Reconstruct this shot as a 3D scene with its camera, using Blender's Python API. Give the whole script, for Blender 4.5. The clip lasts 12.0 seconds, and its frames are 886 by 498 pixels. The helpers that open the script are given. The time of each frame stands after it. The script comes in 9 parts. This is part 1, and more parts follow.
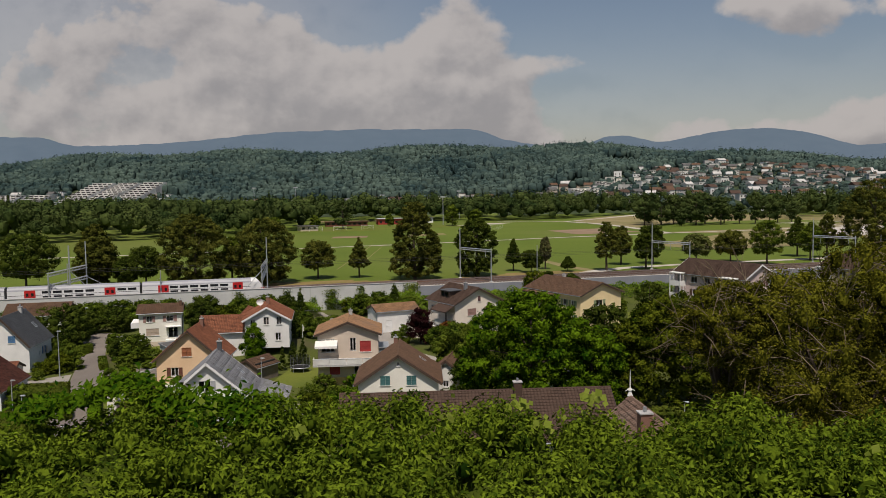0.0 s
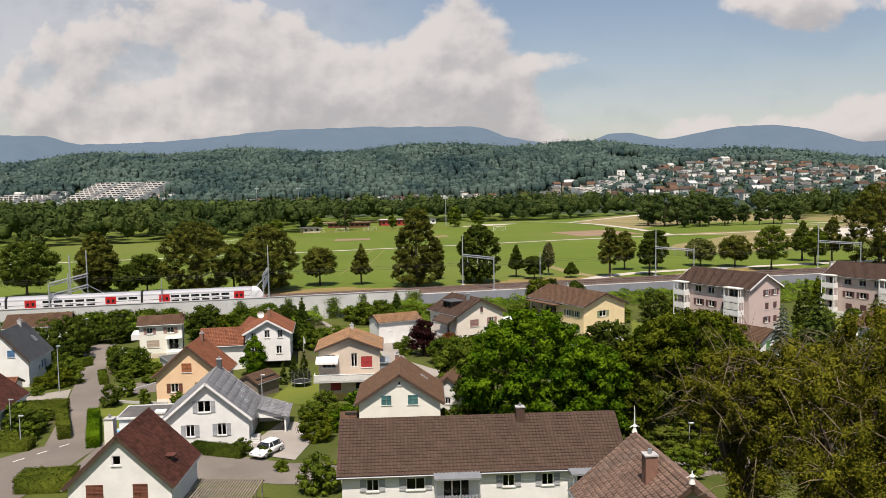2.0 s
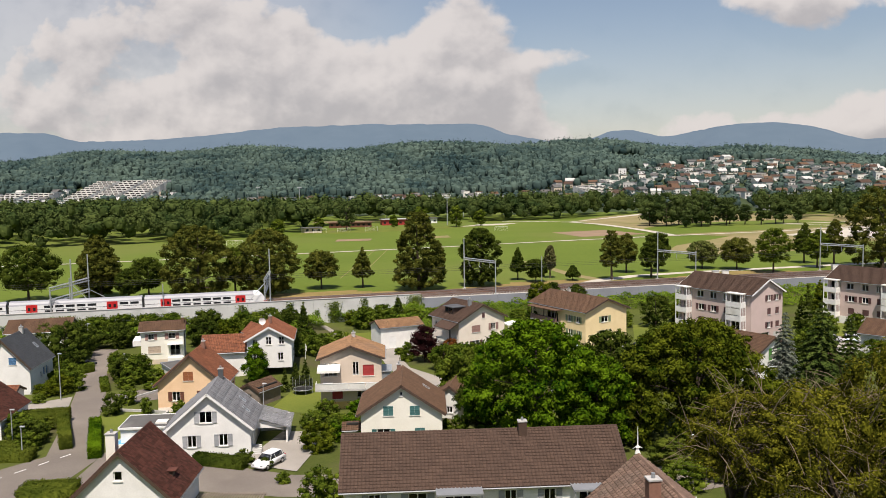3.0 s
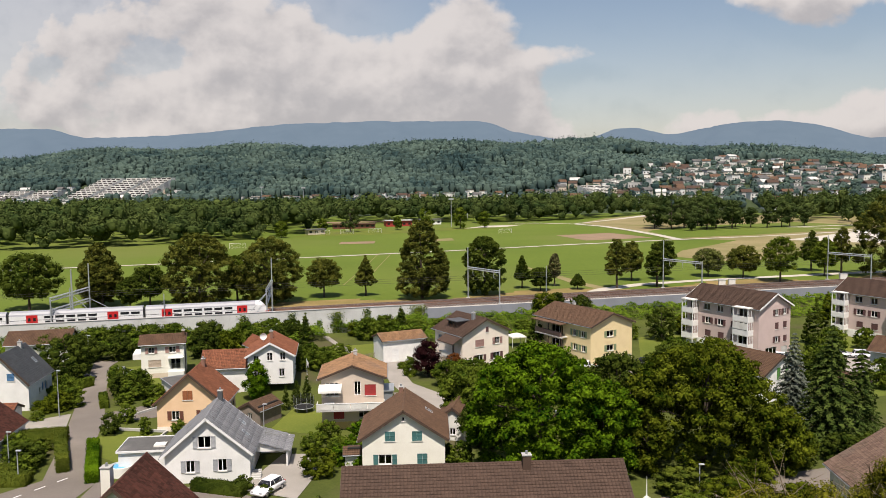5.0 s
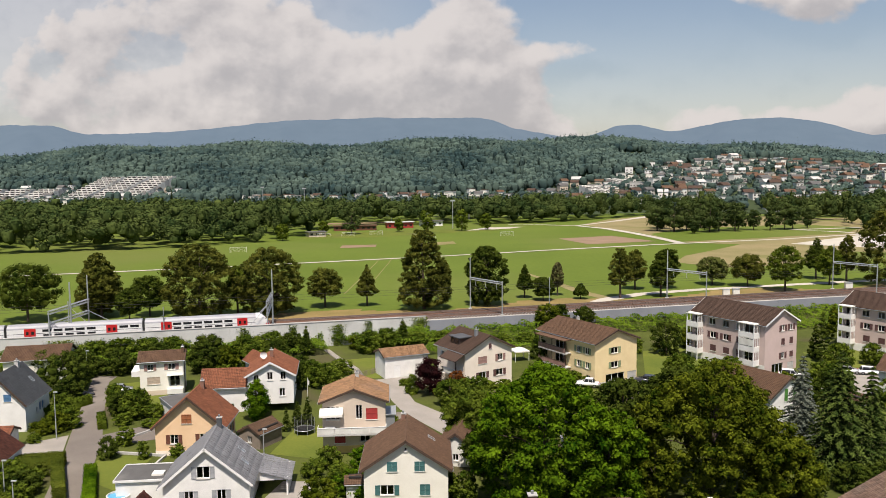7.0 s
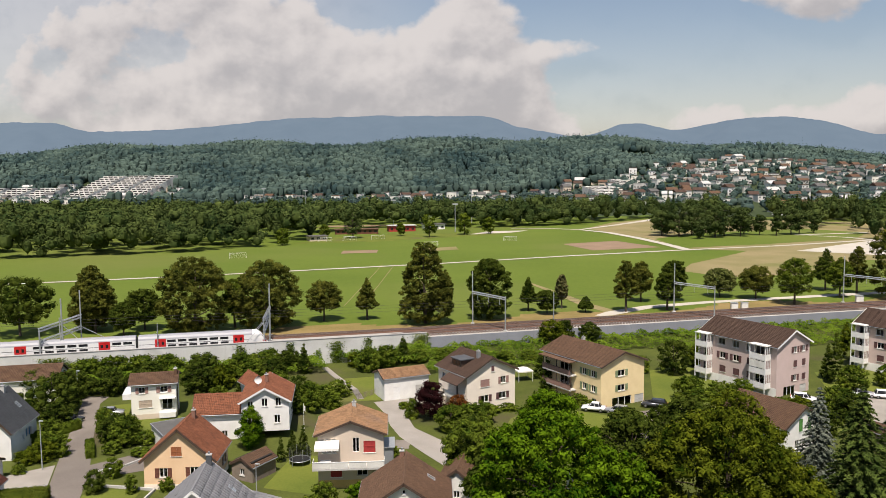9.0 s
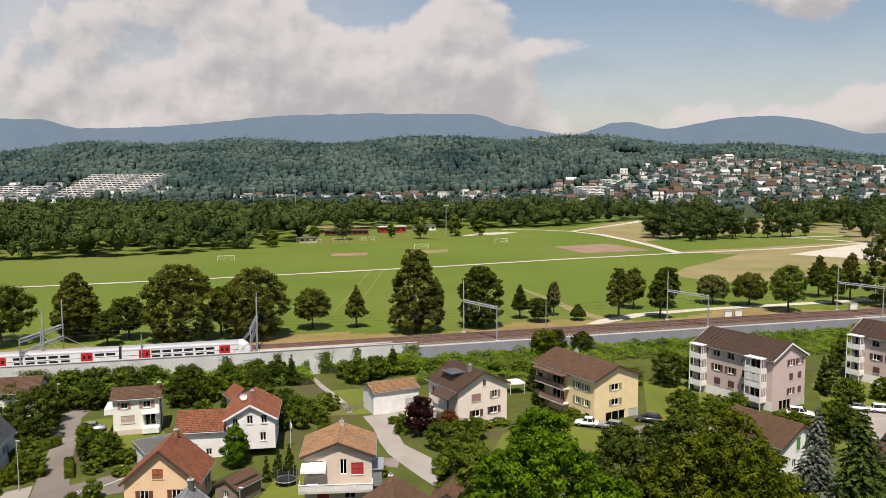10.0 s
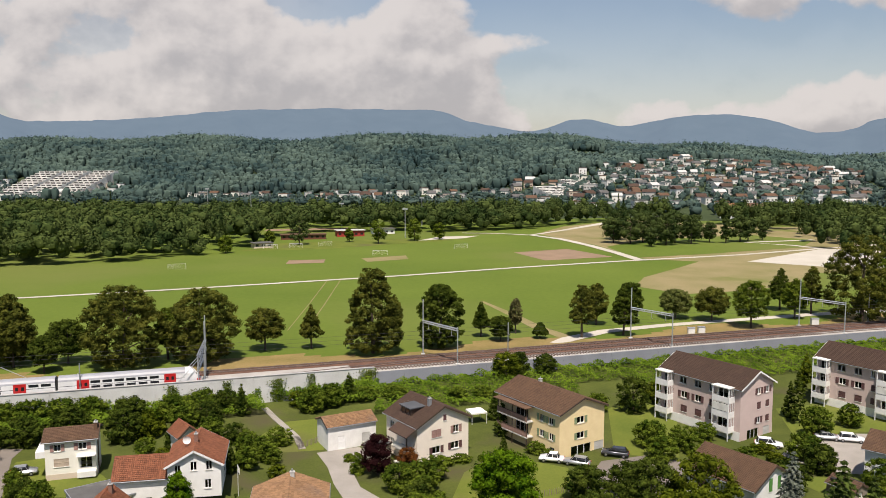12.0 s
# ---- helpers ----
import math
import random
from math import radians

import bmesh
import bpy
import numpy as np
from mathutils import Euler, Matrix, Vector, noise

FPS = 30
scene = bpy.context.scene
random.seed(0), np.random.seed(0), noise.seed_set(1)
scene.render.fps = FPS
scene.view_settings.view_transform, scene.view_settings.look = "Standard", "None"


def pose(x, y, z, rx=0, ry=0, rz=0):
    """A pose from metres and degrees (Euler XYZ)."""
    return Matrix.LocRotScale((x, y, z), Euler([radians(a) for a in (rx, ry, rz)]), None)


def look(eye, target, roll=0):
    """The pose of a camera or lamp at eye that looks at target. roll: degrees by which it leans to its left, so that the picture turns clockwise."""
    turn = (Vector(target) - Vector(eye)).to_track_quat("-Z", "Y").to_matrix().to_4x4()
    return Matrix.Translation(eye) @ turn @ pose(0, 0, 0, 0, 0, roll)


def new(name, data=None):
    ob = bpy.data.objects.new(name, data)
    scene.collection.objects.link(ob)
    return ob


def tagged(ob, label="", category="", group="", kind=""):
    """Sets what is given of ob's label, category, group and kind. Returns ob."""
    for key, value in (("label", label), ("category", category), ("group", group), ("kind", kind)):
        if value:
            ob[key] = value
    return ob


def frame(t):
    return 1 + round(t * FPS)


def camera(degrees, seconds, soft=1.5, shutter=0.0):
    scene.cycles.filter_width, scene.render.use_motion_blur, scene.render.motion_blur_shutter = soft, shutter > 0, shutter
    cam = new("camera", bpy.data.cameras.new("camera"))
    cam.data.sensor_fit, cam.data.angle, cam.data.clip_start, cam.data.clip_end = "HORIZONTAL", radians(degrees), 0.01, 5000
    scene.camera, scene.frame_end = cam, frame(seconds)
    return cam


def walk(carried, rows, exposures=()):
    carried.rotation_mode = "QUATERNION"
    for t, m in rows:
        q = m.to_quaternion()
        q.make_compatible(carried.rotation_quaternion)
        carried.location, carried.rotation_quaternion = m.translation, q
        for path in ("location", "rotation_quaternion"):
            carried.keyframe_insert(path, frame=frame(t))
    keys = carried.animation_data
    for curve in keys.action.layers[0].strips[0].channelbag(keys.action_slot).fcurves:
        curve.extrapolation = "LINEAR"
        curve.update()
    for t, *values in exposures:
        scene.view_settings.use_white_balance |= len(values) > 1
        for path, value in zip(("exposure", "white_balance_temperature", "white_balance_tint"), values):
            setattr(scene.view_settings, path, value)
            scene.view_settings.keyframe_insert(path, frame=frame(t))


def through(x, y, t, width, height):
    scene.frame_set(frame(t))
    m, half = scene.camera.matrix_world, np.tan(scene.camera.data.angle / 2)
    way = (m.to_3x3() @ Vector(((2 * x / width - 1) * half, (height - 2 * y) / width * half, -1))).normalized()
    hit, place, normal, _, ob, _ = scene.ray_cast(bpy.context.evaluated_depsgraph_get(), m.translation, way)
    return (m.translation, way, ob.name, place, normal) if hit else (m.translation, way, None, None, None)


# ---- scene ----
cam = camera(58.0, 12.0, 0.8)
PATH = [
    (0, (1.411, -7.411, 24.264), (1.315, -5.419, 24.107), -0.7),
    (0.5, (1.449, -7.007, 24.754), (1.352, -5.016, 24.596), -0.8),
    (1, (1.511, -6.643, 25.375), (1.411, -4.652, 25.213), -0.9),
    (1.5, (1.522, -6.436, 26.051), (1.42, -4.445, 25.887), -0.8),
    (2, (1.573, -6.074, 26.681), (1.469, -4.083, 26.517), -0.8),
    (2.5, (1.494, -5.902, 27.386), (1.389, -3.912, 27.219), -0.8),
    (3, (1.493, -5.704, 28.263), (1.386, -3.715, 28.092), -0.8),
    (5, (1.478, -3.623, 31.162), (1.361, -1.635, 30.983), -0.6),
    (5.5, (1.336, -3.143, 31.906), (1.22, -1.154, 31.725), -0.5),
    (6, (1.52, -2.817, 32.772), (1.4, -0.829, 32.588), -0.6),
    (6.5, (1.332, -2.19, 33.604), (1.213, -0.203, 33.418), -0.6),
    (8.5, (0.856, 1.887, 37.247), (0.731, 3.873, 37.053), -0.3),
    (9, (1.033, 3.596, 37.904), (0.907, 5.582, 37.71), -0.4),
    (9.5, (1.105, 5.148, 38.884), (0.986, 7.134, 38.688), -0.4),
    (10, (0.855, 6.895, 39.991), (0.752, 8.883, 39.791), -0.2),
    (10.5, (0.763, 8.497, 41.427), (0.681, 10.485, 41.223), -0.1),
    (11, (0.546, 10.657, 42.305), (0.489, 12.646, 42.099), -0.0),
    (11.5, (0.512, 12.297, 43.39), (0.482, 14.286, 43.183), 0.1),
    (12, (0.613, 14.377, 44.729), (0.612, 16.366, 44.517), 0.1),
]
EXPOSURES = [(0, -0.34, 6850, 16), (0.5, -0.06, 6850, 16), (1.0, 0.20, 6850, 16), (1.5, 0.32, 6850, 16), (2.0, 0.33, 6850, 16), (12.0, 0.31, 6850, 16)]
walk(cam, [(t, look(e, a, r)) for t, e, a, r in PATH], EXPOSURES)


# ---------------------------------------------------------------- sky, sun
SUN_EL, SUN_DIR = radians(64), Vector((0.02, -1.0, 0)).normalized()   # where the sun stands
world = bpy.data.worlds.new("sky")
scene.world = world
world.use_nodes = True
wt = world.node_tree
wt.nodes.clear()


def wmath(op, a, b=0.0, c=0.0):
    n = wt.nodes.new("ShaderNodeMath")
    n.operation = op
    for i, s in enumerate((a, b, c)):
        if isinstance(s, (int, float)):
            n.inputs[i].default_value = s
        else:
            wt.links.new(s, n.inputs[i])
    return n.outputs[0]


sky = wt.nodes.new("ShaderNodeTexSky")
sky.sky_type, sky.sun_disc = "NISHITA", False
sky.sun_elevation, sky.sun_rotation = SUN_EL, math.atan2(SUN_DIR.x, SUN_DIR.y)
sky.dust_density, sky.air_density = 0.8, 1.1
tc = wt.nodes.new("ShaderNodeTexCoord")
sep = wt.nodes.new("ShaderNodeSeparateXYZ")
wt.links.new(tc.outputs["Generated"], sep.inputs[0])
dx, dy, dz = sep.outputs
flat = wmath("MAXIMUM", wmath("ABSOLUTE", dy), 0.25)
az, el = wmath("DIVIDE", dx, flat), wmath("DIVIDE", wmath("MAXIMUM", dz, 0.0), flat)
BANKS = ((-0.34, 0.06, 0.22, 0.09, 0.34), (-0.12, 0.08, 0.14, 0.09, 0.40), (-0.038, 0.165, 0.052, 0.075, 0.42), (0.02, 0.085, 0.062, 0.060, 0.36), (0.085, 0.030, 0.075, 0.042, 0.32), (-0.255, 0.17, 0.10, 0.055, 0.30),
         (-0.52, 0.16, 0.26, 0.16, 0.20), (-0.26, 0.10, 0.24, 0.12, 0.10), (0.095, 0.148, 0.060, 0.015, 0.25), (0.36, 0.055, 0.17, 0.036, 0.40), (0.55, 0.075, 0.12, 0.040, 0.40), (0.47, 0.212, 0.15, 0.030, 0.42), (0.0, 0.0, 0.9, 0.02, 0.2))


def bank(a, e, ca, ce, wa, we, amount):
    """A cumulus bank: a soft rise of the cloud cover round one direction."""
    u = wmath("DIVIDE", wmath("SUBTRACT", a, ca), wa)
    v = wmath("DIVIDE", wmath("SUBTRACT", e, ce), we)
    d = wmath("ADD", wmath("MULTIPLY", u, u), wmath("MULTIPLY", v, v))
    return wmath("MULTIPLY", wmath("POWER", 2.718, wmath("MULTIPLY", wmath("POWER", d, 1.4), -0.8)), amount)


def cloud_height(da, de):
    """How thick the cloud stands at a direction shifted by (da, de)."""
    a, e = wmath("ADD", az, da), wmath("ADD", el, de)
    comb = wt.nodes.new("ShaderNodeCombineXYZ")
    wt.links.new(a, comb.inputs[0])
    wt.links.new(wmath("MULTIPLY", e, 1.25), comb.inputs[1])
    n = wt.nodes.new("ShaderNodeTexNoise")
    n.inputs["Scale"].default_value, n.inputs["Detail"].default_value, n.inputs["Roughness"].default_value = 6.0, 10.0, 0.54
    v = wt.nodes.new("ShaderNodeTexVoronoi")
    v.feature = "SMOOTH_F1"
    v.inputs["Scale"].default_value, v.inputs["Detail"].default_value, v.inputs["Roughness"].default_value, v.inputs["Smoothness"].default_value = 17.0, 3.0, 0.55, 0.7
    wt.links.new(comb.outputs[0], n.inputs["Vector"])
    warp = wt.nodes.new("ShaderNodeVectorMath")
    warp.operation = "MULTIPLY_ADD"
    wt.links.new(n.outputs["Color"], warp.inputs[0])
    warp.inputs[1].default_value = (0.05, 0.05, 0.0)
    wt.links.new(comb.outputs[0], warp.inputs[2])
    wt.links.new(warp.outputs[0], v.inputs["Vector"])
    cover = wmath("ADD", wmath("MULTIPLY_ADD", n.outputs["Fac"], 1.35, -0.23), wmath("MULTIPLY", v.outputs["Distance"], -0.17))
    for q in BANKS:
        cover = wmath("ADD", cover, bank(a, e, *q))
    return cover


cover, toward = cloud_height(0.0, 0.0), cloud_height(-0.010, 0.020)
mask = wt.nodes.new("ShaderNodeMapRange")
mask.interpolation_type = "SMOOTHSTEP"
wt.links.new(cover, mask.inputs[0])
mask.inputs[1].default_value, mask.inputs[2].default_value = 0.46, 0.64
body = wt.nodes.new("ShaderNodeMapRange")
body.interpolation_type = "SMOOTHSTEP"
rim = wmath("MULTIPLY", wmath("SUBTRACT", 0.86, cover), 0.28)          # thin edges shine, thick middles are grey
wt.links.new(wmath("ADD", wmath("SUBTRACT", cover, toward), rim), body.inputs[0])
body.inputs[1].default_value, body.inputs[2].default_value = -0.14, 0.24
ccol = wt.nodes.new("ShaderNodeMix")
ccol.data_type = "RGBA"
wt.links.new(body.outputs[0], ccol.inputs[0])
ccol.inputs[6].default_value, ccol.inputs[7].default_value = (0.545, 0.552, 0.570, 1), (0.84, 0.83, 0.815, 1)
bg_sky, bg_cloud, mixs, wout = (wt.nodes.new(k) for k in ("ShaderNodeBackground", "ShaderNodeBackground", "ShaderNodeMixShader", "ShaderNodeOutputWorld"))
wt.links.new(sky.outputs[0], bg_sky.inputs[0])
bg_sky.inputs[1].default_value = 0.080
wt.links.new(ccol.outputs[2], bg_cloud.inputs[0])
bg_cloud.inputs[1].default_value = 0.67
veil = wmath("MULTIPLY", wmath("POWER", 2.718, wmath("MULTIPLY", wmath("MULTIPLY", el, el), -60.0)), 0.45)      # thin haze low in the sky
high = wmath("ADD", bank(az, el, -0.50, 0.15, 0.34, 0.20, 0.62), bank(az, el, 0.66, 0.08, 0.16, 0.10, 0.14))     # thin high sheets
clear = wt.nodes.new("ShaderNodeMapRange")                             # the clouds thin out towards the zenith
clear.interpolation_type = "SMOOTHSTEP"
wt.links.new(el, clear.inputs[0])
clear.inputs[1].default_value, clear.inputs[2].default_value, clear.inputs[3].default_value, clear.inputs[4].default_value = 0.30, 0.90, 0.94, 0.12
wt.links.new(wmath("MAXIMUM", wmath("MULTIPLY", mask.outputs[0], clear.outputs[0]), wmath("MAXIMUM", veil, high)), mixs.inputs[0])
wt.links.new(bg_sky.outputs[0], mixs.inputs[1])
wt.links.new(bg_cloud.outputs[0], mixs.inputs[2])
wt.links.new(mixs.outputs[0], wout.inputs[0])

sun = new("sun", bpy.data.lights.new("sun", "SUN"))
sun.data.energy, sun.data.angle, sun.data.color = 5.0, radians(0.53), (1.0, 0.96, 0.88)
sun_at = SUN_DIR * math.cos(SUN_EL) + Vector((0, 0, math.sin(SUN_EL)))
sun.matrix_world = look(sun_at * 400, (0, 0, 0))

# ---------------------------------------------------------------- materials
MATS = {}


def material(name, color, color2=None, scale=1.5, fine=30.0, rough=0.8, metal=0.0, bump=0.0, bump_scale=None, island=0.0, obj=0.0, stain=None, stain_at=(0.55, 0.7)):
    """A procedural surface: two colours mixed by coarse and fine noise, stains, relief and piece-to-piece variation."""
    if name in MATS:
        return MATS[name]
    m = bpy.data.materials.new(name)
    m.use_nodes = True
    t = m.node_tree
    p = t.nodes["Principled BSDF"]
    p.inputs["Roughness"].default_value, p.inputs["Metallic"].default_value = rough, metal
    if rough >= 0.8:
        p.inputs["Specular IOR Level"].default_value = 0.12
    color2 = color2 or tuple(c * 0.78 for c in color)
    tcn = t.nodes.new("ShaderNodeTexCoord")

    def noise_at(sc, det=4.0):
        n = t.nodes.new("ShaderNodeTexNoise")
        n.inputs["Scale"].default_value, n.inputs["Detail"].default_value = sc, det
        t.links.new(tcn.outputs["Object"], n.inputs["Vector"])
        return n.outputs["Fac"]

    def mth(op, a, b):
        n = t.nodes.new("ShaderNodeMath")
        n.operation = op
        for i, s in enumerate((a, b)):
            if isinstance(s, (int, float)):
                n.inputs[i].default_value = s
            else:
                t.links.new(s, n.inputs[i])
        return n.outputs[0]

    def mix(fac, a, b):
        n = t.nodes.new("ShaderNodeMix")
        n.data_type = "RGBA"
        t.links.new(fac, n.inputs[0])
        for i, s in ((6, a), (7, b)):
            if isinstance(s, tuple):
                n.inputs[i].default_value = (*s, 1)
            else:
                t.links.new(s, n.inputs[i])
        return n.outputs[2]

    coarse, small = noise_at(scale), noise_at(fine, 3.0)
    fac = mth("ADD", mth("MULTIPLY", coarse, 0.65), mth("MULTIPLY", small, 0.35))
    ramp = t.nodes.new("ShaderNodeMapRange")
    t.links.new(fac, ramp.inputs[0])
    ramp.inputs[1].default_value, ramp.inputs[2].default_value = 0.34, 0.66
    out = mix(ramp.outputs[0], color2, color)
    if stain:
        r2 = t.nodes.new("ShaderNodeMapRange")
        t.links.new(noise_at(scale * 0.45, 6.0), r2.inputs[0])
        r2.inputs[1].default_value, r2.inputs[2].default_value = stain_at
        out = mix(r2.outputs[0], out, stain)
    if island or obj:
        src = t.nodes.new("ShaderNodeNewGeometry").outputs["Random Per Island"] if island else t.nodes.new("ShaderNodeObjectInfo").outputs["Random"]
        k = island or obj
        v = mth("ADD", mth("MULTIPLY", src, 2 * k), 1 - k)
        hsv = t.nodes.new("ShaderNodeHueSaturation")
        t.links.new(out, hsv.inputs["Color"])
        t.links.new(v, hsv.inputs["Value"])
        out = hsv.outputs[0]
    t.links.new(out, p.inputs["Base Color"])
    if bump:
        b = t.nodes.new("ShaderNodeBump")
        b.inputs["Strength"].default_value, b.inputs["Distance"].default_value = min(1.0, bump), 0.03
        t.links.new(noise_at(bump_scale or fine, 5.0), b.inputs["Height"])
        t.links.new(b.outputs[0], p.inputs["Normal"])
    MATS[name] = m
    return m


def leaf_material(name, c1, c2, through=0.05, gloss=0.0, spread=0.22, patch=0.35):
    """Leaves: each leaf its own shade, some light coming through."""
    if name in MATS:
        return MATS[name]
    m = bpy.data.materials.new(name)
    m.use_nodes = True
    t = m.node_tree
    t.nodes.clear()
    out, add = t.nodes.new("ShaderNodeOutputMaterial"), t.nodes.new("ShaderNodeMixShader")
    dif, tra = t.nodes.new("ShaderNodeBsdfDiffuse"), t.nodes.new("ShaderNodeBsdfTranslucent")
    rnd = t.nodes.new("ShaderNodeNewGeometry").outputs["Random Per Island"]
    tcn, nz = t.nodes.new("ShaderNodeTexCoord"), t.nodes.new("ShaderNodeTexNoise")
    nz.inputs["Scale"].default_value, nz.inputs["Detail"].default_value = patch, 3
    t.links.new(tcn.outputs["Object"], nz.inputs["Vector"])
    a = t.nodes.new("ShaderNodeMath")
    a.operation = "MULTIPLY_ADD"
    t.links.new(rnd, a.inputs[0])
    a.inputs[1].default_value = spread
    t.links.new(nz.outputs["Fac"], a.inputs[2])
    r = t.nodes.new("ShaderNodeMapRange")
    t.links.new(a.outputs[0], r.inputs[0])
    r.inputs[1].default_value, r.inputs[2].default_value = 0.4, 0.62 + spread * 0.8
    mx = t.nodes.new("ShaderNodeMix")
    mx.data_type = "RGBA"
    t.links.new(r.outputs[0], mx.inputs[0])
    mx.inputs[6].default_value, mx.inputs[7].default_value = (*c1, 1), (*c2, 1)
    for n in (dif, tra):
        t.links.new(mx.outputs[2], n.inputs[0])
    add.inputs[0].default_value = through
    t.links.new(dif.outputs[0], add.inputs[1])
    t.links.new(tra.outputs[0], add.inputs[2])
    last = add.outputs[0]
    if gloss:
        gl, fr, mg = t.nodes.new("ShaderNodeBsdfGlossy"), t.nodes.new("ShaderNodeFresnel"), t.nodes.new("ShaderNodeMixShader")
        gl.inputs["Roughness"].default_value = 0.38
        fr.inputs[0].default_value = 1.0 + gloss
        t.links.new(fr.outputs[0], mg.inputs[0])
        t.links.new(last, mg.inputs[1])
        t.links.new(gl.outputs[0], mg.inputs[2])
        last = mg.outputs[0]
    t.links.new(last, out.inputs[0])
    MATS[name] = m
    return m


def glass_material():
    m = bpy.data.materials.new("window_glass")
    m.use_nodes = True
    t = m.node_tree
    t.nodes.clear()
    out, mx = t.nodes.new("ShaderNodeOutputMaterial"), t.nodes.new("ShaderNodeMixShader")
    tr, gl, fr = t.nodes.new("ShaderNodeBsdfTransparent"), t.nodes.new("ShaderNodeBsdfGlossy"), t.nodes.new("ShaderNodeFresnel")
    tr.inputs[0].default_value = (0.55, 0.6, 0.6, 1)
    gl.inputs["Roughness"].default_value = 0.03
    fr.inputs[0].default_value = 1.5
    t.links.new(fr.outputs[0], mx.inputs[0])
    t.links.new(tr.outputs[0], mx.inputs[1])
    t.links.new(gl.outputs[0], mx.inputs[2])
    t.links.new(mx.outputs[0], out.inputs[0])
    return m


GLASS = glass_material()
WHITE = material("white_render", (0.80, 0.79, 0.76), (0.68, 0.67, 0.64), 0.7, 9, 0.9, bump=0.25, bump_scale=25)
OFFWHITE = material("old_white_render", (0.74, 0.73, 0.68), (0.60, 0.59, 0.54), 0.6, 8, 0.9, bump=0.3, bump_scale=22, stain=(0.52, 0.50, 0.45), stain_at=(0.58, 0.78))
CREAM = material("cream_render", (0.84, 0.75, 0.64), (0.76, 0.67, 0.56), 0.6, 9, 0.9, bump=0.25, bump_scale=25)
IVORY = material("ivory_render", (0.80, 0.775, 0.69), (0.72, 0.69, 0.60), 0.6, 9, 0.9, bump=0.25, bump_scale=25)
APRICOT = material("apricot_render", (0.80, 0.56, 0.36), (0.72, 0.49, 0.30), 0.6, 9, 0.9, bump=0.25, bump_scale=25)
YELLOW = material("yellow_render", (0.82, 0.66, 0.38), (0.75, 0.59, 0.33), 0.6, 9, 0.9, bump=0.25, bump_scale=25)
BEIGE = material("beige_render", (0.62, 0.52, 0.42), (0.54, 0.45, 0.36), 0.6, 9, 0.9, bump=0.25, bump_scale=25)
MUSTARD = material("mustard_base", (0.66, 0.47, 0.19), (0.56, 0.40, 0.16), 0.8, 9, 0.9)
PINK = material("pink_render", (0.58, 0.455, 0.42), (0.52, 0.405, 0.37), 0.5, 9, 0.9, bump=0.2, bump_scale=25)
GREYBASE = material("grey_plinth", (0.42, 0.41, 0.39), (0.33, 0.32, 0.31), 0.8, 9, 0.9, bump=0.3)
CONCRETE = material("concrete", (0.52, 0.51, 0.48), (0.40, 0.39, 0.37), 0.4, 7, 0.9, bump=0.3, bump_scale=14, stain=(0.33, 0.32, 0.29), stain_at=(0.56, 0.75))
WALLCONC = material("pale_wall_concrete", (0.60, 0.60, 0.58), (0.48, 0.48, 0.46), 0.25, 5, 0.9, bump=0.3, bump_scale=12, stain=(0.38, 0.38, 0.35), stain_at=(0.55, 0.72))
GREYWALL = material("grey_panel_concrete", (0.150, 0.160, 0.175), (0.115, 0.122, 0.135), 0.2, 6, 0.85, bump=0.3, bump_scale=10)
ASPHALT = material("asphalt", (0.20, 0.175, 0.15), (0.145, 0.125, 0.108), 0.12, 6, 0.92, bump=0.35, bump_scale=50, stain=(0.24, 0.21, 0.18), stain_at=(0.5, 0.65))
PALEPAVE = material("pale_paving", (0.33, 0.30, 0.265), (0.25, 0.23, 0.20), 0.25, 8, 0.92, bump=0.3, bump_scale=30, stain=(0.30, 0.28, 0.25), stain_at=(0.58, 0.72))
GRAVEL = material("pale_gravel", (0.50, 0.465, 0.40), (0.41, 0.375, 0.31), 0.06, 3, 0.95, bump=0.3)
BALLAST = material("grey_ballast", (0.40, 0.375, 0.34), (0.31, 0.29, 0.265), 0.2, 14, 0.95, bump=0.8, bump_scale=9)
RUSTBALLAST = material("rusty_ballast", (0.150, 0.085, 0.060), (0.095, 0.055, 0.042), 0.5, 12, 0.95, bump=0.8, bump_scale=9)
FIELD = material("mown_meadow", (0.116, 0.154, 0.024), (0.084, 0.124, 0.017), 0.016, 0.6, 0.95, bump=0.3, bump_scale=4, stain=(0.128, 0.146, 0.036), stain_at=(0.50, 0.68))
DRYGRASS = material("dry_grass", (0.27, 0.215, 0.115), (0.175, 0.160, 0.062), 0.05, 1.6, 0.95, bump=0.3, bump_scale=5, stain=(0.118, 0.142, 0.030), stain_at=(0.56, 0.70))
VERGE = material("rail_verge_grass", (0.27, 0.190, 0.080), (0.165, 0.135, 0.045), 0.12, 1.8, 0.95, bump=0.4, bump_scale=5)
BARESOIL = material("bare_soil_patch", (0.27, 0.185, 0.125), (0.21, 0.15, 0.10), 0.1, 3, 0.95)
LAWN = material("garden_lawn", (0.140, 0.158, 0.028), (0.090, 0.118, 0.020), 0.12, 3, 0.95, bump=0.5, bump_scale=9, stain=(0.112, 0.112, 0.038), stain_at=(0.56, 0.72))
SCRUB = material("weedy_ground", (0.088, 0.104, 0.022), (0.052, 0.066, 0.014), 0.15, 2.5, 0.95, bump=0.6, bump_scale=6, stain=(0.078, 0.066, 0.036), stain_at=(0.55, 0.7))
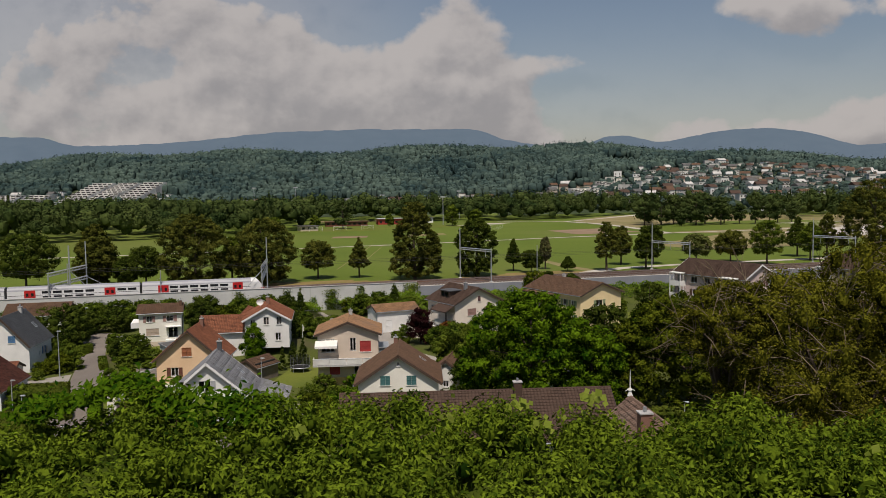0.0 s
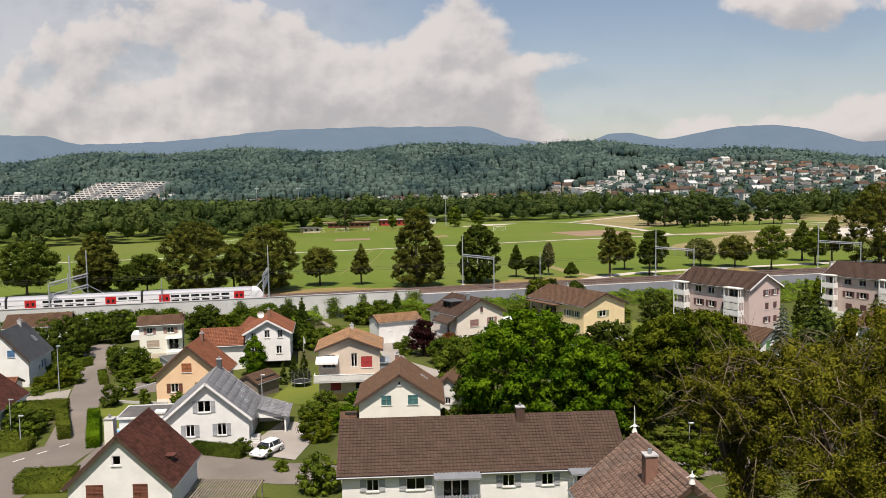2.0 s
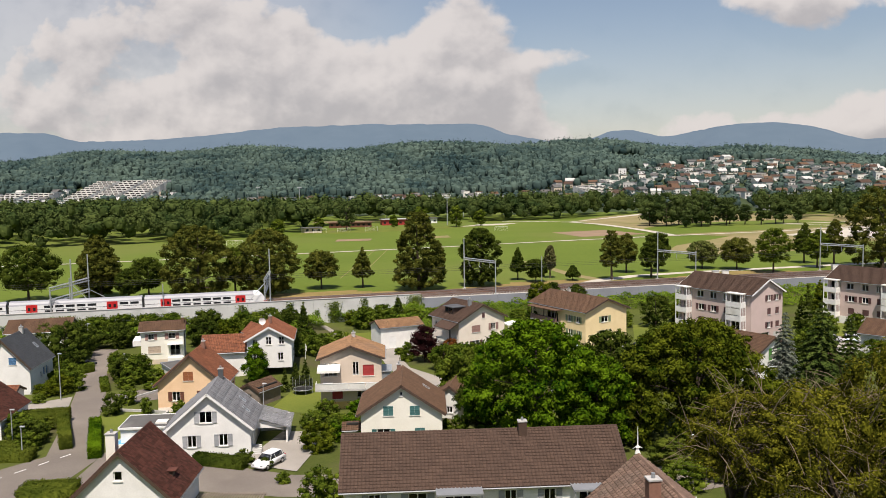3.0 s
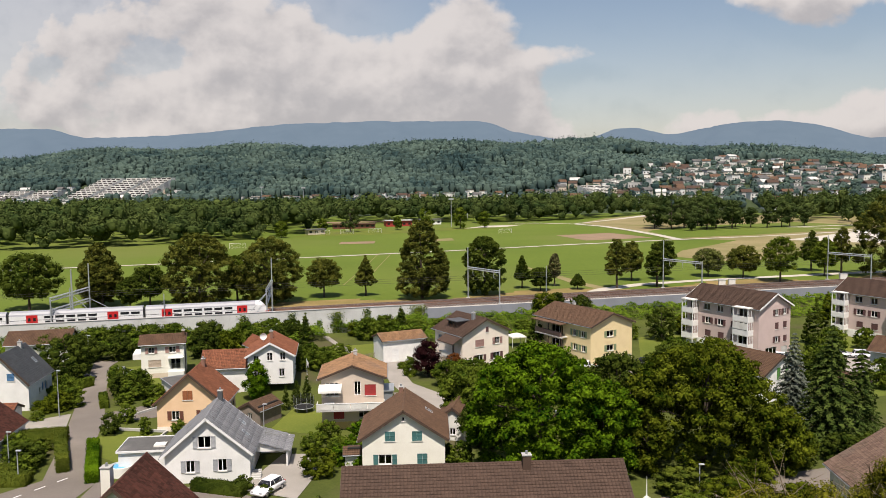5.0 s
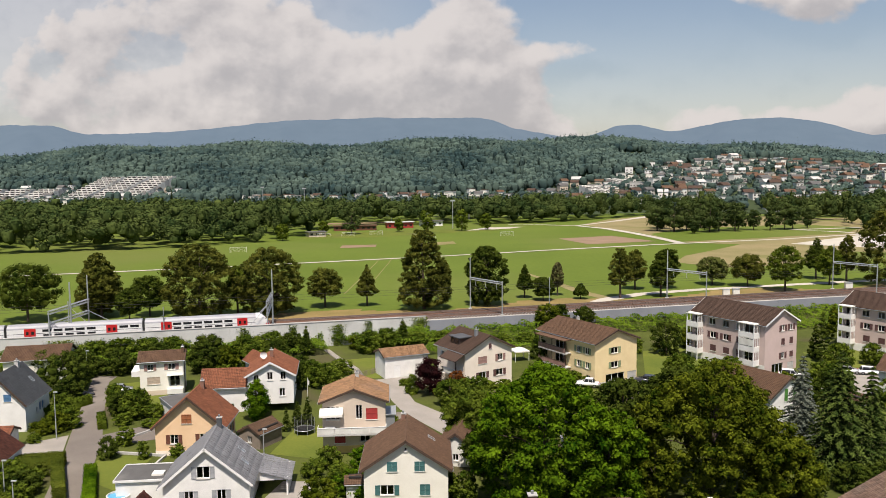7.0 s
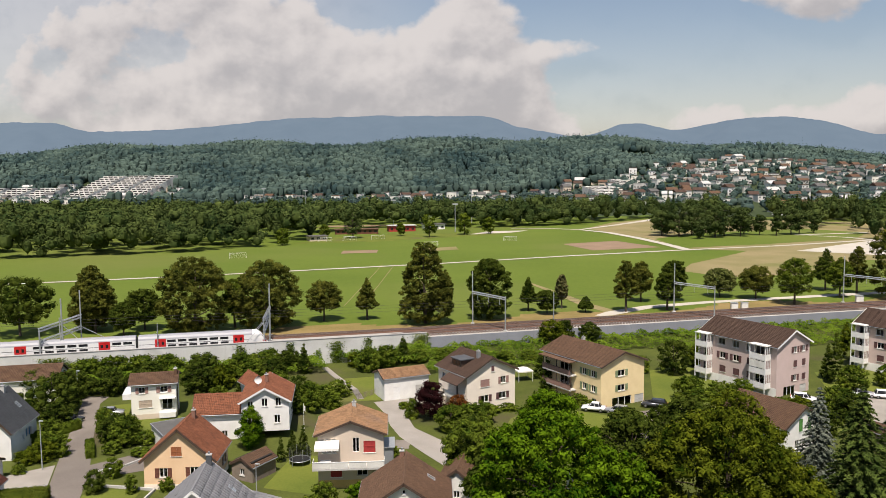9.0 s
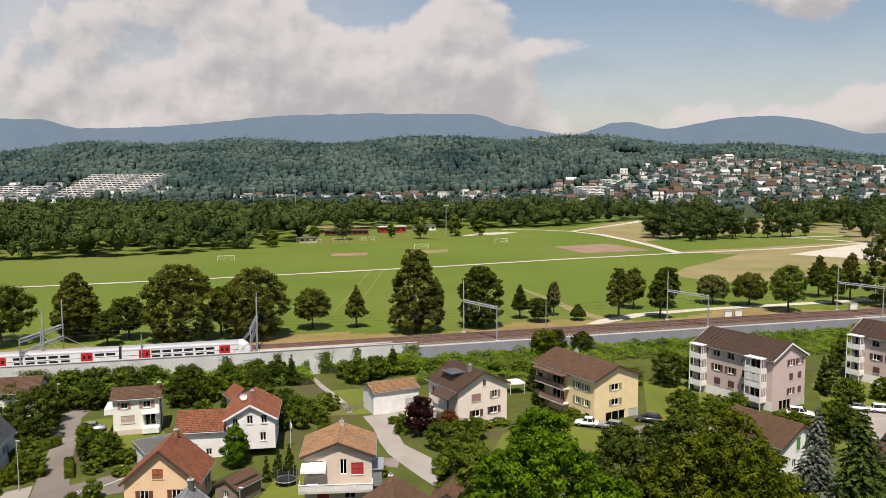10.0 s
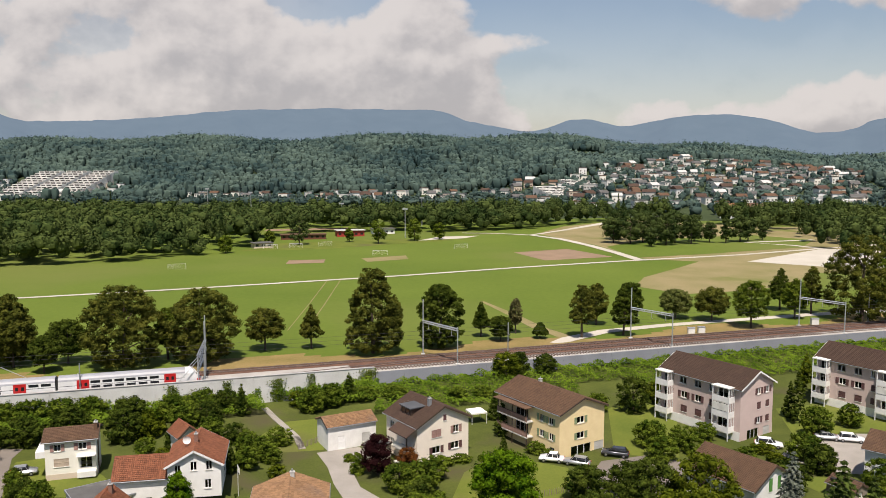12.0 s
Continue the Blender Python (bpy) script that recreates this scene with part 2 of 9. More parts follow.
FOREST_FLOOR = material("wooded_slope_ground", (0.05, 0.07, 0.03), (0.035, 0.05, 0.022), 0.02, 0.3, 0.95)
T_BROWN = material("brown_roof_tile", (0.135, 0.080, 0.050), (0.095, 0.057, 0.038), 0.8, 8, 0.8, island=0.11, bump=0.2)
T_DARK = material("dark_brown_roof_tile", (0.086, 0.055, 0.041), (0.066, 0.043, 0.033), 0.7, 8, 0.85, island=0.09, bump=0.2)
T_RED = material("red_clay_tile", (0.235, 0.092, 0.050), (0.165, 0.066, 0.038), 0.8, 8, 0.8, island=0.2, bump=0.2)
T_TERRA = material("weathered_terracotta_tile", (0.29, 0.165, 0.088), (0.21, 0.125, 0.07), 0.7, 8, 0.85, island=0.2, bump=0.2, stain=(0.20, 0.13, 0.09), stain_at=(0.52, 0.7))
T_OXBLOOD = material("oxblood_roof_tile", (0.098, 0.038, 0.027), (0.060, 0.026, 0.020), 0.8, 8, 0.8, island=0.35, bump=0.2)
T_PALE = material("weathered_pale_brown_tile", (0.215, 0.140, 0.105), (0.150, 0.100, 0.076), 0.7, 8, 0.85, island=0.2, bump=0.2, stain=(0.16, 0.12, 0.095), stain_at=(0.54, 0.7))
T_SLATE = material("grey_roof_panel", (0.23, 0.23, 0.235), (0.175, 0.175, 0.18), 0.5, 7, 0.7, island=0.08, bump=0.15)
T_ANTHRACITE = material("anthracite_roof_tile", (0.075, 0.08, 0.085), (0.055, 0.058, 0.062), 0.6, 7, 0.7, island=0.18, bump=0.2)
DECK = material("roof_felt_dark", (0.07, 0.05, 0.04), None, 1, 9, 0.9)
FLATROOF = material("flat_roof_felt", (0.120, 0.117, 0.112), (0.088, 0.086, 0.083), 0.5, 6, 0.9, bump=0.3, stain=(0.16, 0.155, 0.145), stain_at=(0.55, 0.7))
EAVEWOOD = material("dark_stained_eaves", (0.075, 0.045, 0.03), None, 2, 20, 0.7)
WHITEWOOD = material("white_painted_wood", (0.78, 0.78, 0.76), (0.70, 0.70, 0.68), 2, 20, 0.55)
GREYWOOD = material("grey_painted_shutter", (0.36, 0.37, 0.38), None, 2, 20, 0.6)
GREENSH = material("teal_green_shutter", (0.045, 0.145, 0.14), None, 2, 20, 0.6)
LEAFGREENSH = material("leaf_green_shutter", (0.07, 0.22, 0.04), None, 2, 20, 0.6)
SAGESH = material("sage_green_shutter", (0.24, 0.30, 0.16), None, 2, 20, 0.6)
BROWNSH = material("red_brown_shutter", (0.15, 0.05, 0.028), None, 2, 20, 0.6)
RUSTSH = material("rust_orange_shutter", (0.30, 0.10, 0.035), None, 2, 20, 0.6)
MAUVESH = material("mauve_brown_shutter", (0.12, 0.055, 0.05), None, 2, 20, 0.6)
ROSESH = material("dusty_rose_blind", (0.34, 0.20, 0.165), None, 2, 20, 0.7)
REDSH = material("red_roller_blind", (0.36, 0.03, 0.025), None, 2, 20, 0.6)
TANBLIND = material("tan_roller_blind", (0.46, 0.37, 0.28), None, 2, 20, 0.7)
BLUESH = material("blue_shutter", (0.06, 0.16, 0.30), None, 2, 20, 0.6)
DARKIN = material("dark_interior", (0.035, 0.033, 0.03), None, 1, 6, 0.9)
METAL = material("galvanised_steel", (0.50, 0.52, 0.53), (0.40, 0.42, 0.43), 1.5, 15, 0.45, metal=0.55)
LEADGREY = material("zinc_sheet", (0.33, 0.345, 0.36), (0.27, 0.28, 0.29), 0.8, 9, 0.5, metal=0.4)
RAIL = material("rail_steel", (0.19, 0.12, 0.09), (0.28, 0.24, 0.22), 2, 20, 0.5, metal=0.5)
SLEEPER = material("brown_sleeper", (0.11, 0.075, 0.055), None, 2, 15, 0.9, obj=0.2)
BLACK = material("black_rubber", (0.02, 0.02, 0.02), None, 2, 20, 0.6)
BARK = material("grey_brown_bark", (0.105, 0.08, 0.06), (0.06, 0.046, 0.036), 2.5, 18, 0.95, bump=0.8, bump_scale=14)
TWIG = material("bare_twig", (0.21, 0.165, 0.11), (0.14, 0.105, 0.07), 4, 20, 0.95)
BRICK = material("chimney_brick", (0.24, 0.13, 0.095), (0.17, 0.095, 0.07), 3, 20, 0.9, island=0.15)
CARWHITE = material("white_car_paint", (0.82, 0.82, 0.82), (0.78, 0.78, 0.78), 1, 9, 0.25)
CARGREY = material("dark_grey_car_paint", (0.07, 0.075, 0.085), None, 1, 9, 0.25, metal=0.4)
CARSILVER = material("silver_car_paint", (0.45, 0.46, 0.47), None, 1, 9, 0.3, metal=0.5)
TRAINWHITE = material("white_coach_paint", (0.74, 0.74, 0.73), (0.66, 0.66, 0.65), 0.3, 5, 0.35)
TRAINGREY = material("grey_coach_roof", (0.30, 0.31, 0.33), (0.27, 0.27, 0.29), 0.4, 6, 0.5)
TRAINRED = material("red_coach_door", (0.52, 0.02, 0.02), None, 1, 9, 0.35)
TRAINDARK = material("tinted_coach_glass", (0.02, 0.022, 0.025), None, 1, 9, 0.1)
HUBCAP = material("alloy_wheel", (0.5, 0.5, 0.52), None, 3, 20, 0.35, metal=0.8)
POOLBLUE = material("pool_water_blue", (0.08, 0.32, 0.55), (0.12, 0.40, 0.62), 1, 9, 0.1)
CANVAS = material("white_canvas", (0.78, 0.76, 0.70), (0.70, 0.68, 0.62), 0.8, 12, 0.85)
WOODPLANK = material("weathered_planks", (0.23, 0.19, 0.155), (0.16, 0.13, 0.105), 1.5, 15, 0.9, island=0.2)

from mathutils.geometry import tessellate_polygon

# ---------------------------------------------------------------- building helpers
G = -4.5          # street level; the meadow lies at 0
RNG = np.random.default_rng(7)


def part(name, bm, mat, parent=None, label="", kind="", smooth=False):
    """Links a bmesh as one mesh object under a thing or a part."""
    me = bpy.data.meshes.new(name)
    bm.normal_update()
    bm.to_mesh(me)
    bm.free()
    return part_mesh(name, me, mat, parent, label, kind, smooth)


def part_mesh(name, me, mat, parent=None, label="", kind="", smooth=False):
    for m in (mat if isinstance(mat, (list, tuple)) else [mat]):
        if m.name not in me.materials:
            me.materials.append(m)
    if smooth:
        me.polygons.foreach_set("use_smooth", [True] * len(me.polygons))
    ob = new(name, me)
    if parent is not None:
        ob.parent = parent
    return tagged(ob, label=label, kind=kind)


def thing(name, m, label, category, group="", kind=""):
    ob = new(name)
    ob.empty_display_size = 0.3
    ob.matrix_basis = m
    return tagged(ob, label, category, group, kind)


def mesh_np(name, verts, faces):
    """A mesh from arrays of vertices and equal-sided faces."""
    me = bpy.data.meshes.new(name)
    n, k = faces.shape
    me.vertices.add(len(verts))
    me.vertices.foreach_set("co", np.asarray(verts, np.float32).ravel())
    me.loops.add(n * k)
    me.loops.foreach_set("vertex_index", np.asarray(faces, np.int32).ravel())
    me.polygons.add(n)
    me.polygons.foreach_set("loop_start", np.arange(0, n * k, k, dtype=np.int32))
    me.update(calc_edges=True)
    return me


def box(bm, x0, x1, y0, y1, z0, z1, m=None):
    vs = [bm.verts.new((x, y, z)) for x in (x0, x1) for y in (y0, y1) for z in (z0, z1)]
    if m is not None:
        for v in vs:
            v.co = m @ v.co
    for f in ((0, 1, 3, 2), (4, 6, 7, 5), (0, 4, 5, 1), (2, 3, 7, 6), (0, 2, 6, 4), (1, 5, 7, 3)):
        bm.faces.new([vs[i] for i in f])
    return vs


def bevel_box(bm, x0, x1, y0, y1, z0, z1, r=0.03, m=None):
    """A box with its upright edges and its top eased."""
    ring = [(x0 + r, y0), (x1 - r, y0), (x1, y0 + r), (x1, y1 - r), (x1 - r, y1), (x0 + r, y1), (x0, y1 - r), (x0, y0 + r)]
    cx, cy = (x0 + x1) / 2, (y0 + y1) / 2
    rows = []
    for z, k in ((z0, 0), (z1 - r, 0), (z1, r)):
        row = []
        for x, y in ring:
            co = Vector((x - math.copysign(k, x - cx), y - math.copysign(k, y - cy), z))
            row.append(bm.verts.new(m @ co if m is not None else co))
        rows.append(row)
    for a, b in zip(rows, rows[1:]):
        for i in range(8):
            bm.faces.new((a[i], a[(i + 1) % 8], b[(i + 1) % 8], b[i]))
    bm.faces.new(rows[-1])
    bm.faces.new(rows[0][::-1])


def tube(bm, pts, radii, sides=8, cap=True):
    """A tapered tube along points."""
    rows = []
    pts = [Vector(p) for p in pts]
    for i, (p, r) in enumerate(zip(pts, radii)):
        d = (pts[min(i + 1, len(pts) - 1)] - pts[max(i - 1, 0)]).normalized()
        s = d.cross(Vector((0.31, 0.95, 0.02) if abs(d.z) > 0.7 else (0, 0, 1))).normalized()
        u = s.cross(d)
        rows.append([bm.verts.new(p + r * (math.cos(a) * s + math.sin(a) * u)) for a in (2 * math.pi * j / sides for j in range(sides))])
    for a, b in zip(rows, rows[1:]):
        for j in range(sides):
            bm.faces.new((a[j], a[(j + 1) % sides], b[(j + 1) % sides], b[j]))
    if cap:
        bm.faces.new(rows[-1])
        bm.faces.new(rows[0][::-1])


def sheet(name, pts, z, mat, label, category="ground", kind="structure", thick=0.0):
    """A flat patch of ground, by its outline."""
    bm = bmesh.new()
    vs = [bm.verts.new((x, y, z)) for x, y in pts]
    f = bm.faces.new(vs)
    if f.normal.z < 0:
        f.normal_flip()
    bm.normal_update()
    if vs[0].link_faces[0].normal.z < 0:
        bmesh.ops.reverse_faces(bm, faces=bm.faces[:])
    if thick:
        low = bmesh.ops.extrude_face_region(bm, geom=bm.faces[:])
        for v in [g for g in low["geom"] if isinstance(g, bmesh.types.BMVert)]:
            v.co.z -= thick
    ob = part(name, bm, mat)
    return tagged(ob, label, category, kind=kind)


def ribbon(name, pts, width, z, mat, label, category="path", over=None):
    """A way of even width along points, laid on the ground."""
    bm = bmesh.new()
    P = [Vector((x, y, 0)) for x, y in pts]
    rows = []
    for i, p in enumerate(P):
        d = (P[min(i + 1, len(P) - 1)] - P[max(i - 1, 0)]).normalized()
        n = Vector((-d.y, d.x, 0))
        w = width[i] if isinstance(width, (list, tuple)) else width
        rows.append([bm.verts.new((p + n * s * w / 2 + Vector((0, 0, z)))) for s in (-1, 1)])
    for a, b in zip(rows, rows[1:]):
        bm.faces.new((a[0], b[0], b[1], a[1]))
    ob = part(name, bm, mat)
    return tagged(ob, label, category, kind="structure")


def smooth_step(a, b, x):
    t = np.clip((np.asarray(x, float) - a) / (b - a), 0, 1)
    return t * t * (3 - 2 * t)


# the retaining wall's line along the railway, and the far edge of the meadow
WX = np.array([-4600, -400, -140, -91, -50, -13.9, 18, 44, 89, 112, 160, 400, 4600.0])
WY = np.array([-600, 62, 141.5, 156.8, 169.6, 181.2, 191.8, 200.6, 215.4, 222.6, 236.5, 300, 900.0])


def wall_y(x):
    return float(np.interp(x, WX, WY))


def rail_point(x, off, z):
    d = (wall_y(x + 1) - wall_y(x - 1)) / 2
    n = Vector((-d, 1, 0)).normalized()
    return Vector((x, wall_y(x), z)) + n * off


# ---------------------------------------------------------------- the ground: one sheet to the horizon
def hill_height(x, y):
    """The wooded ridge behind the river and the fold of hills to its sides."""
    ridge = np.interp(x, [-3000, -1200, -780, -580, -380, -180, 0, 115, 215, 265, 315, 415, 510, 610, 800, 1200, 3000], [36, 58, 68, 78, 75, 76, 80, 79, 77, 72, 69, 66, 59, 49, 44, 40, 26])
    east = smooth_step(30, 190, x)                          # the town's slope starts nearer than the wooded one
    rise = (1 - east) * smooth_step(960, 1400, y + 0.05 * x) + east * np.clip((y - 690) / 690, 0, 1) ** 1.1
    back = 1 - 0.75 * smooth_step(1500, 2300, y)
    return ridge * rise * back + 5 * np.sin(x / 47.0 + y / 61.0) * rise


def ground_height(x, y):
    x, y = np.asarray(x, float), np.asarray(y, float)
    s = y - np.interp(x, WX, WY)
    low = np.full_like(s, G)
    bank_r = smooth_step(-26, -4, x)                       # the ivy bank under the grey wall
    low = low + smooth_step(-13, -1.5, s) * (2.5 * bank_r + 0.5 * (1 - bank_r))
    slope = np.interp(y, [-60, -14, 0, 12, 26, 40, 52], [24.5, 20.5, 19.0, 13.0, 4.0, -3.2, G])
    low = np.where(y < 52, np.maximum(slope, low), low)
    low = low + 2.1 * np.exp(-((x + 37) / 9.5) ** 4 - ((y - 133) / 8.0) ** 4)      # raised garden of the red-roofed house
    bed = 0.28 - 0.28 * smooth_step(13.4, 16.5, s)          # the track bed, then the meadow
    return np.where(s < 0.15, low, bed) + hill_height(x, y)


def build_ground():
    xs = np.unique(np.concatenate([np.arange(-4400, -600, 200), np.arange(-600, -200, 40), np.arange(-200, 240, 4), np.arange(240, 640, 40), np.arange(640, 4401, 200)])).astype(float)
    ss = np.concatenate([[-900, -500, -320], np.arange(-260, -30, 4.0), np.arange(-30, -2, 2.0), [-1.5, 0.1, 0.2, 2, 4, 6, 8, 10, 12, 13.4, 14.2, 15.2, 16.5, 18, 20, 22, 25, 31],
                         np.arange(40, 300, 20.0), np.arange(300, 700, 50.0), np.arange(700, 1800, 30.0), np.arange(1800, 4300, 150.0)])
    X, S = np.meshgrid(xs, ss, indexing="ij")
    Y = np.interp(X, WX, WY) + S
    Z = ground_height(X, Y)
    V = np.stack([X, Y, Z], -1).reshape(-1, 3)
    nx, ns = X.shape
    i, j = np.meshgrid(np.arange(nx - 1), np.arange(ns - 1), indexing="ij")
    a = (i * ns + j).ravel()
    F = np.stack([a, a + ns, a + ns + 1, a + 1], -1)
    me = mesh_np("ground", V, F)
    mid_s, mid_y = S[:-1, :-1].ravel(), Y[:-1, :-1].ravel()
    mats = [SCRUB, BALLAST, VERGE, FIELD, FOREST_FLOOR]
    for m in mats:
        me.materials.append(m)
    idx = np.where(mid_s < 0.05, 0, np.where(mid_s < 13.3, 1, np.where(mid_s < 20 + 4 * np.sin(X[:-1, :-1].ravel() * 0.11), 2, np.where(mid_y < 640, 3, 4))))
    me.polygons.foreach_set("material_index", idx.astype(np.int32))
    me.polygons.foreach_set("use_smooth", np.ones(len(idx), bool))
    ob = new("ground", me)
    return tagged(ob, "valley floor with gardens, track bed, green meadow and wooded slope", "ground", kind="structure")


build_ground()

# meadow paths, patches and bare ground
sheet("dry_meadow", [(96.1, 390.7), (142.1, 371.5), (152.0, 345.9), (202.7, 326.9), (305.5, 358.7), (338.7, 433.8), (312.5, 588.0), (239.0, 588.0), (145.4, 655.8), (86.9, 588.0), (60.5, 526.8), (85.2, 455.5)], 0.03, DRYGRASS, "parched yellowish meadow beside the gravel yard")
sheet("dry_meadow", [(71.1, 305.8), (84.3, 287.9), (112.7, 297.4), (134.3, 314.2), (154.0, 345.9), (163.5, 369.3), (148.5, 395.0), (119.6, 382.2), (98.9, 353.4), (80.4, 329.0)], 0.04, DRYGRASS, "parched brownish grass between path and railway")
sheet("green_meadow_strip", [(93.0, 395.0), (142.6, 417.6), (194.5, 444.7), (221.3, 488.3), (195.9, 521.3), (122.7, 488.3), (89.2, 446.8)], 0.06, FIELD, "green strip of mown meadow between paths")
sheet("gravel_yard", [(141.1, 381.1), (170.6, 360.8), (264.7, 360.8), (280.6, 382.2), (220.1, 433.8), (202.7, 438.1)], 0.10, GRAVEL, "pale gravel yard on the meadow")
ribbon("meadow_path", [(-332.2, 207.0), (-145.0, 274.9), (-96.0, 295.1), (-17.7, 331.1), (34.5, 358.7), (84.6, 382.2), (146.8, 408.0), (200.2, 437.7), (267.5, 471.9)], [2.6, 2.6, 2.6, 2.7, 2.8, 3, 3.2, 3.4, 3.4], 0.14, GRAVEL, "pale gravel path crossing the meadow")
ribbon("meadow_side_path", [(92.5, 385.4), (88.0, 417.6), (81.0, 453.3), (70.8, 490.5), (56.3, 515.8), (35.5, 527.9), (12.6, 531.2)], [5, 5, 5, 5, 4, 3.4, 3], 0.18, GRAVEL, "pale gravel path curving along the meadow")
ribbon("far_path", [(56.3, 518.0), (81.5, 554.5), (113.3, 604.9), (141.1, 646.7)], [3, 4, 7, 14], 0.12, GRAVEL, "pale gravel path towards the river trees")
ribbon("yard_path", [(202.7, 438.1), (194.7, 455.5), (174.3, 471.9), (221.3, 488.3)], 4, 0.12, GRAVEL, "pale gravel way off the yard")
ribbon("field_track", [(28.6, 211.1), (32.6, 215.8), (43.7, 225.6), (61.8, 233.8), (86.0, 242.1), (120.5, 253.5), (171.2, 267.1), (262.8, 290.0)], [3, 4.5, 4, 3.4, 3.4, 4, 5, 5], 0.06, GRAVEL, "pale gravel track along the railway")
ribbon("worn_track", [(33.6, 216.3), (26.5, 230.7), (21.5, 248.3), (13.3, 272.3)], [4, 3.5, 3, 1.2], 0.05, DRYGRASS, "worn dry track across the grass")
sheet("bare_patch", [(-69.9, 369.3), (-53.6, 373.6), (-54.7, 386.4), (-71.1, 382.2)], 0.08, BARESOIL, "reddish bare earth patch on the meadow")
sheet("bare_patch", [(36.4, 417.6), (66.3, 434.9), (82.8, 399.3), (47.9, 384.3)], 0.05, BARESOIL, "wide reddish bare earth patch on the meadow")
sheet("bare_patch", [(-34.1, 377.9), (-15.7, 388.6), (-17.9, 403.6), (-38.3, 390.7)], 0.05, DRYGRASS, "worn goal mouth on the meadow")
for k, (x, y, l) in enumerate(((-37.3, 266.0, 60), (-42.3, 266.0, 60), (-23.1, 272.3, 56), (-20.1, 272.3, 50))):
    ribbon("wheel_track", [(x + (9 if k > 1 else 2) * -1, y + l), (x, y), (x + (6 if k > 1 else 1), y - 40)], 0.32, 0.05, DRYGRASS, "pale wheel track in the grass")

# village streets and yards
sheet("street", [(-45.8, 60), (-45.2, 85), (-52.8, 100.6), (-56.2, 110), (-62, 122), (-71.5, 143.5), (-72, 148), (-78, 148.5), (-75.6, 145), (-62.6, 112.8), (-57.5, 100.6), (-52, 86), (-60, 74), (-75, 66), (-75, 58)], G + 0.06, ASPHALT, "grey asphalt village street", "road")
sheet("cross_street", [(-45.5, 88), (-44, 85.5), (-32.4, 84.6), (-20.3, 80.5), (-4, 81), (-4, 75), (-19.7, 74.2), (-29.3, 75.6), (-44, 73)], G + 0.05, ASPHALT, "grey asphalt side street between houses", "road")
sheet("side_lane", [(-58, 113), (-55.5, 107.5), (-48, 112), (-40, 122), (-20, 124), (-12, 122), (-12, 126), (-42, 127.5), (-50, 121)], G + 0.04, ASPHALT, "narrow grey lane behind the apricot house", "road")
sheet("forecourt", [(-67.5, 108.5), (-62.8, 112.8), (-57.9, 101), (-62, 99.5), (-69, 103)], G + 0.09, PALEPAVE, "pale paved forecourt beside the street", "pavement")
sheet("driveway", [(-27.4, 84.0), (-20.2, 81.5), (-19.5, 90), (-22.5, 96), (-25.5, 96)], G + 0.10, PALEPAVE, "pale concrete driveway", "pavement")
sheet("lane", [(-21, 146.5), (-14, 149.5), (-12, 146.0), (-14.2, 139), (-12, 132), (-7.5, 126.5), (-2.5, 121), (-2, 116), (-6, 115), (-10, 121), (-14, 127.5), (-16.2, 133), (-18.2, 140)], G + 0.07, PALEPAVE, "pale lane leading to the white garage", "road")
sheet("parking_court", [(62, 139), (58, 146), (63, 151), (75, 157), (96, 156), (110, 140), (92, 130)], G + 0.05, PALEPAVE, "pale asphalt parking court by the pink blocks", "pavement")
sheet("garage_forecourt", [(21, 131), (27, 143), (36, 146), (41, 142), (34, 128), (24, 126)], G + 0.05, ASPHALT, "grey asphalt forecourt of the yellow house", "pavement")
sheet("back_street", [(14, 80), (28, 87.5), (44, 94.0), (57, 98), (60, 91), (42, 85), (20, 75)], G + 0.05, ASPHALT, "grey street in the shade of the trees", "road")
for name, pts in (("lawn", [(-52.5, 96.5), (-45.5, 92), (-46, 104), (-53.5, 105)]), ("lawn", [(-66, 128), (-54, 128), (-52, 135), (-62, 146), (-70, 142)]), ("lawn", [(-30, 106), (-22.5, 104), (-22, 118), (-29, 119)]),
                  ("lawn", [(-36, 145), (-20, 148), (-20.5, 166), (-30, 163)]), ("lawn", [(2, 128), (20, 128), (21, 140), (10, 146), (4, 138)]), ("lawn", [(30, 147), (40, 143), (46, 165), (44, 180), (34, 172)]),
                  ("lawn", [(64, 153), (76, 158), (92, 158), (92, 170), (80, 176), (68, 172)]), ("lawn", [(70, 128), (62, 138), (56, 134), (60, 124)])):
    sheet(name, pts, G + 0.03, LAWN, "mown garden lawn with dry spots")

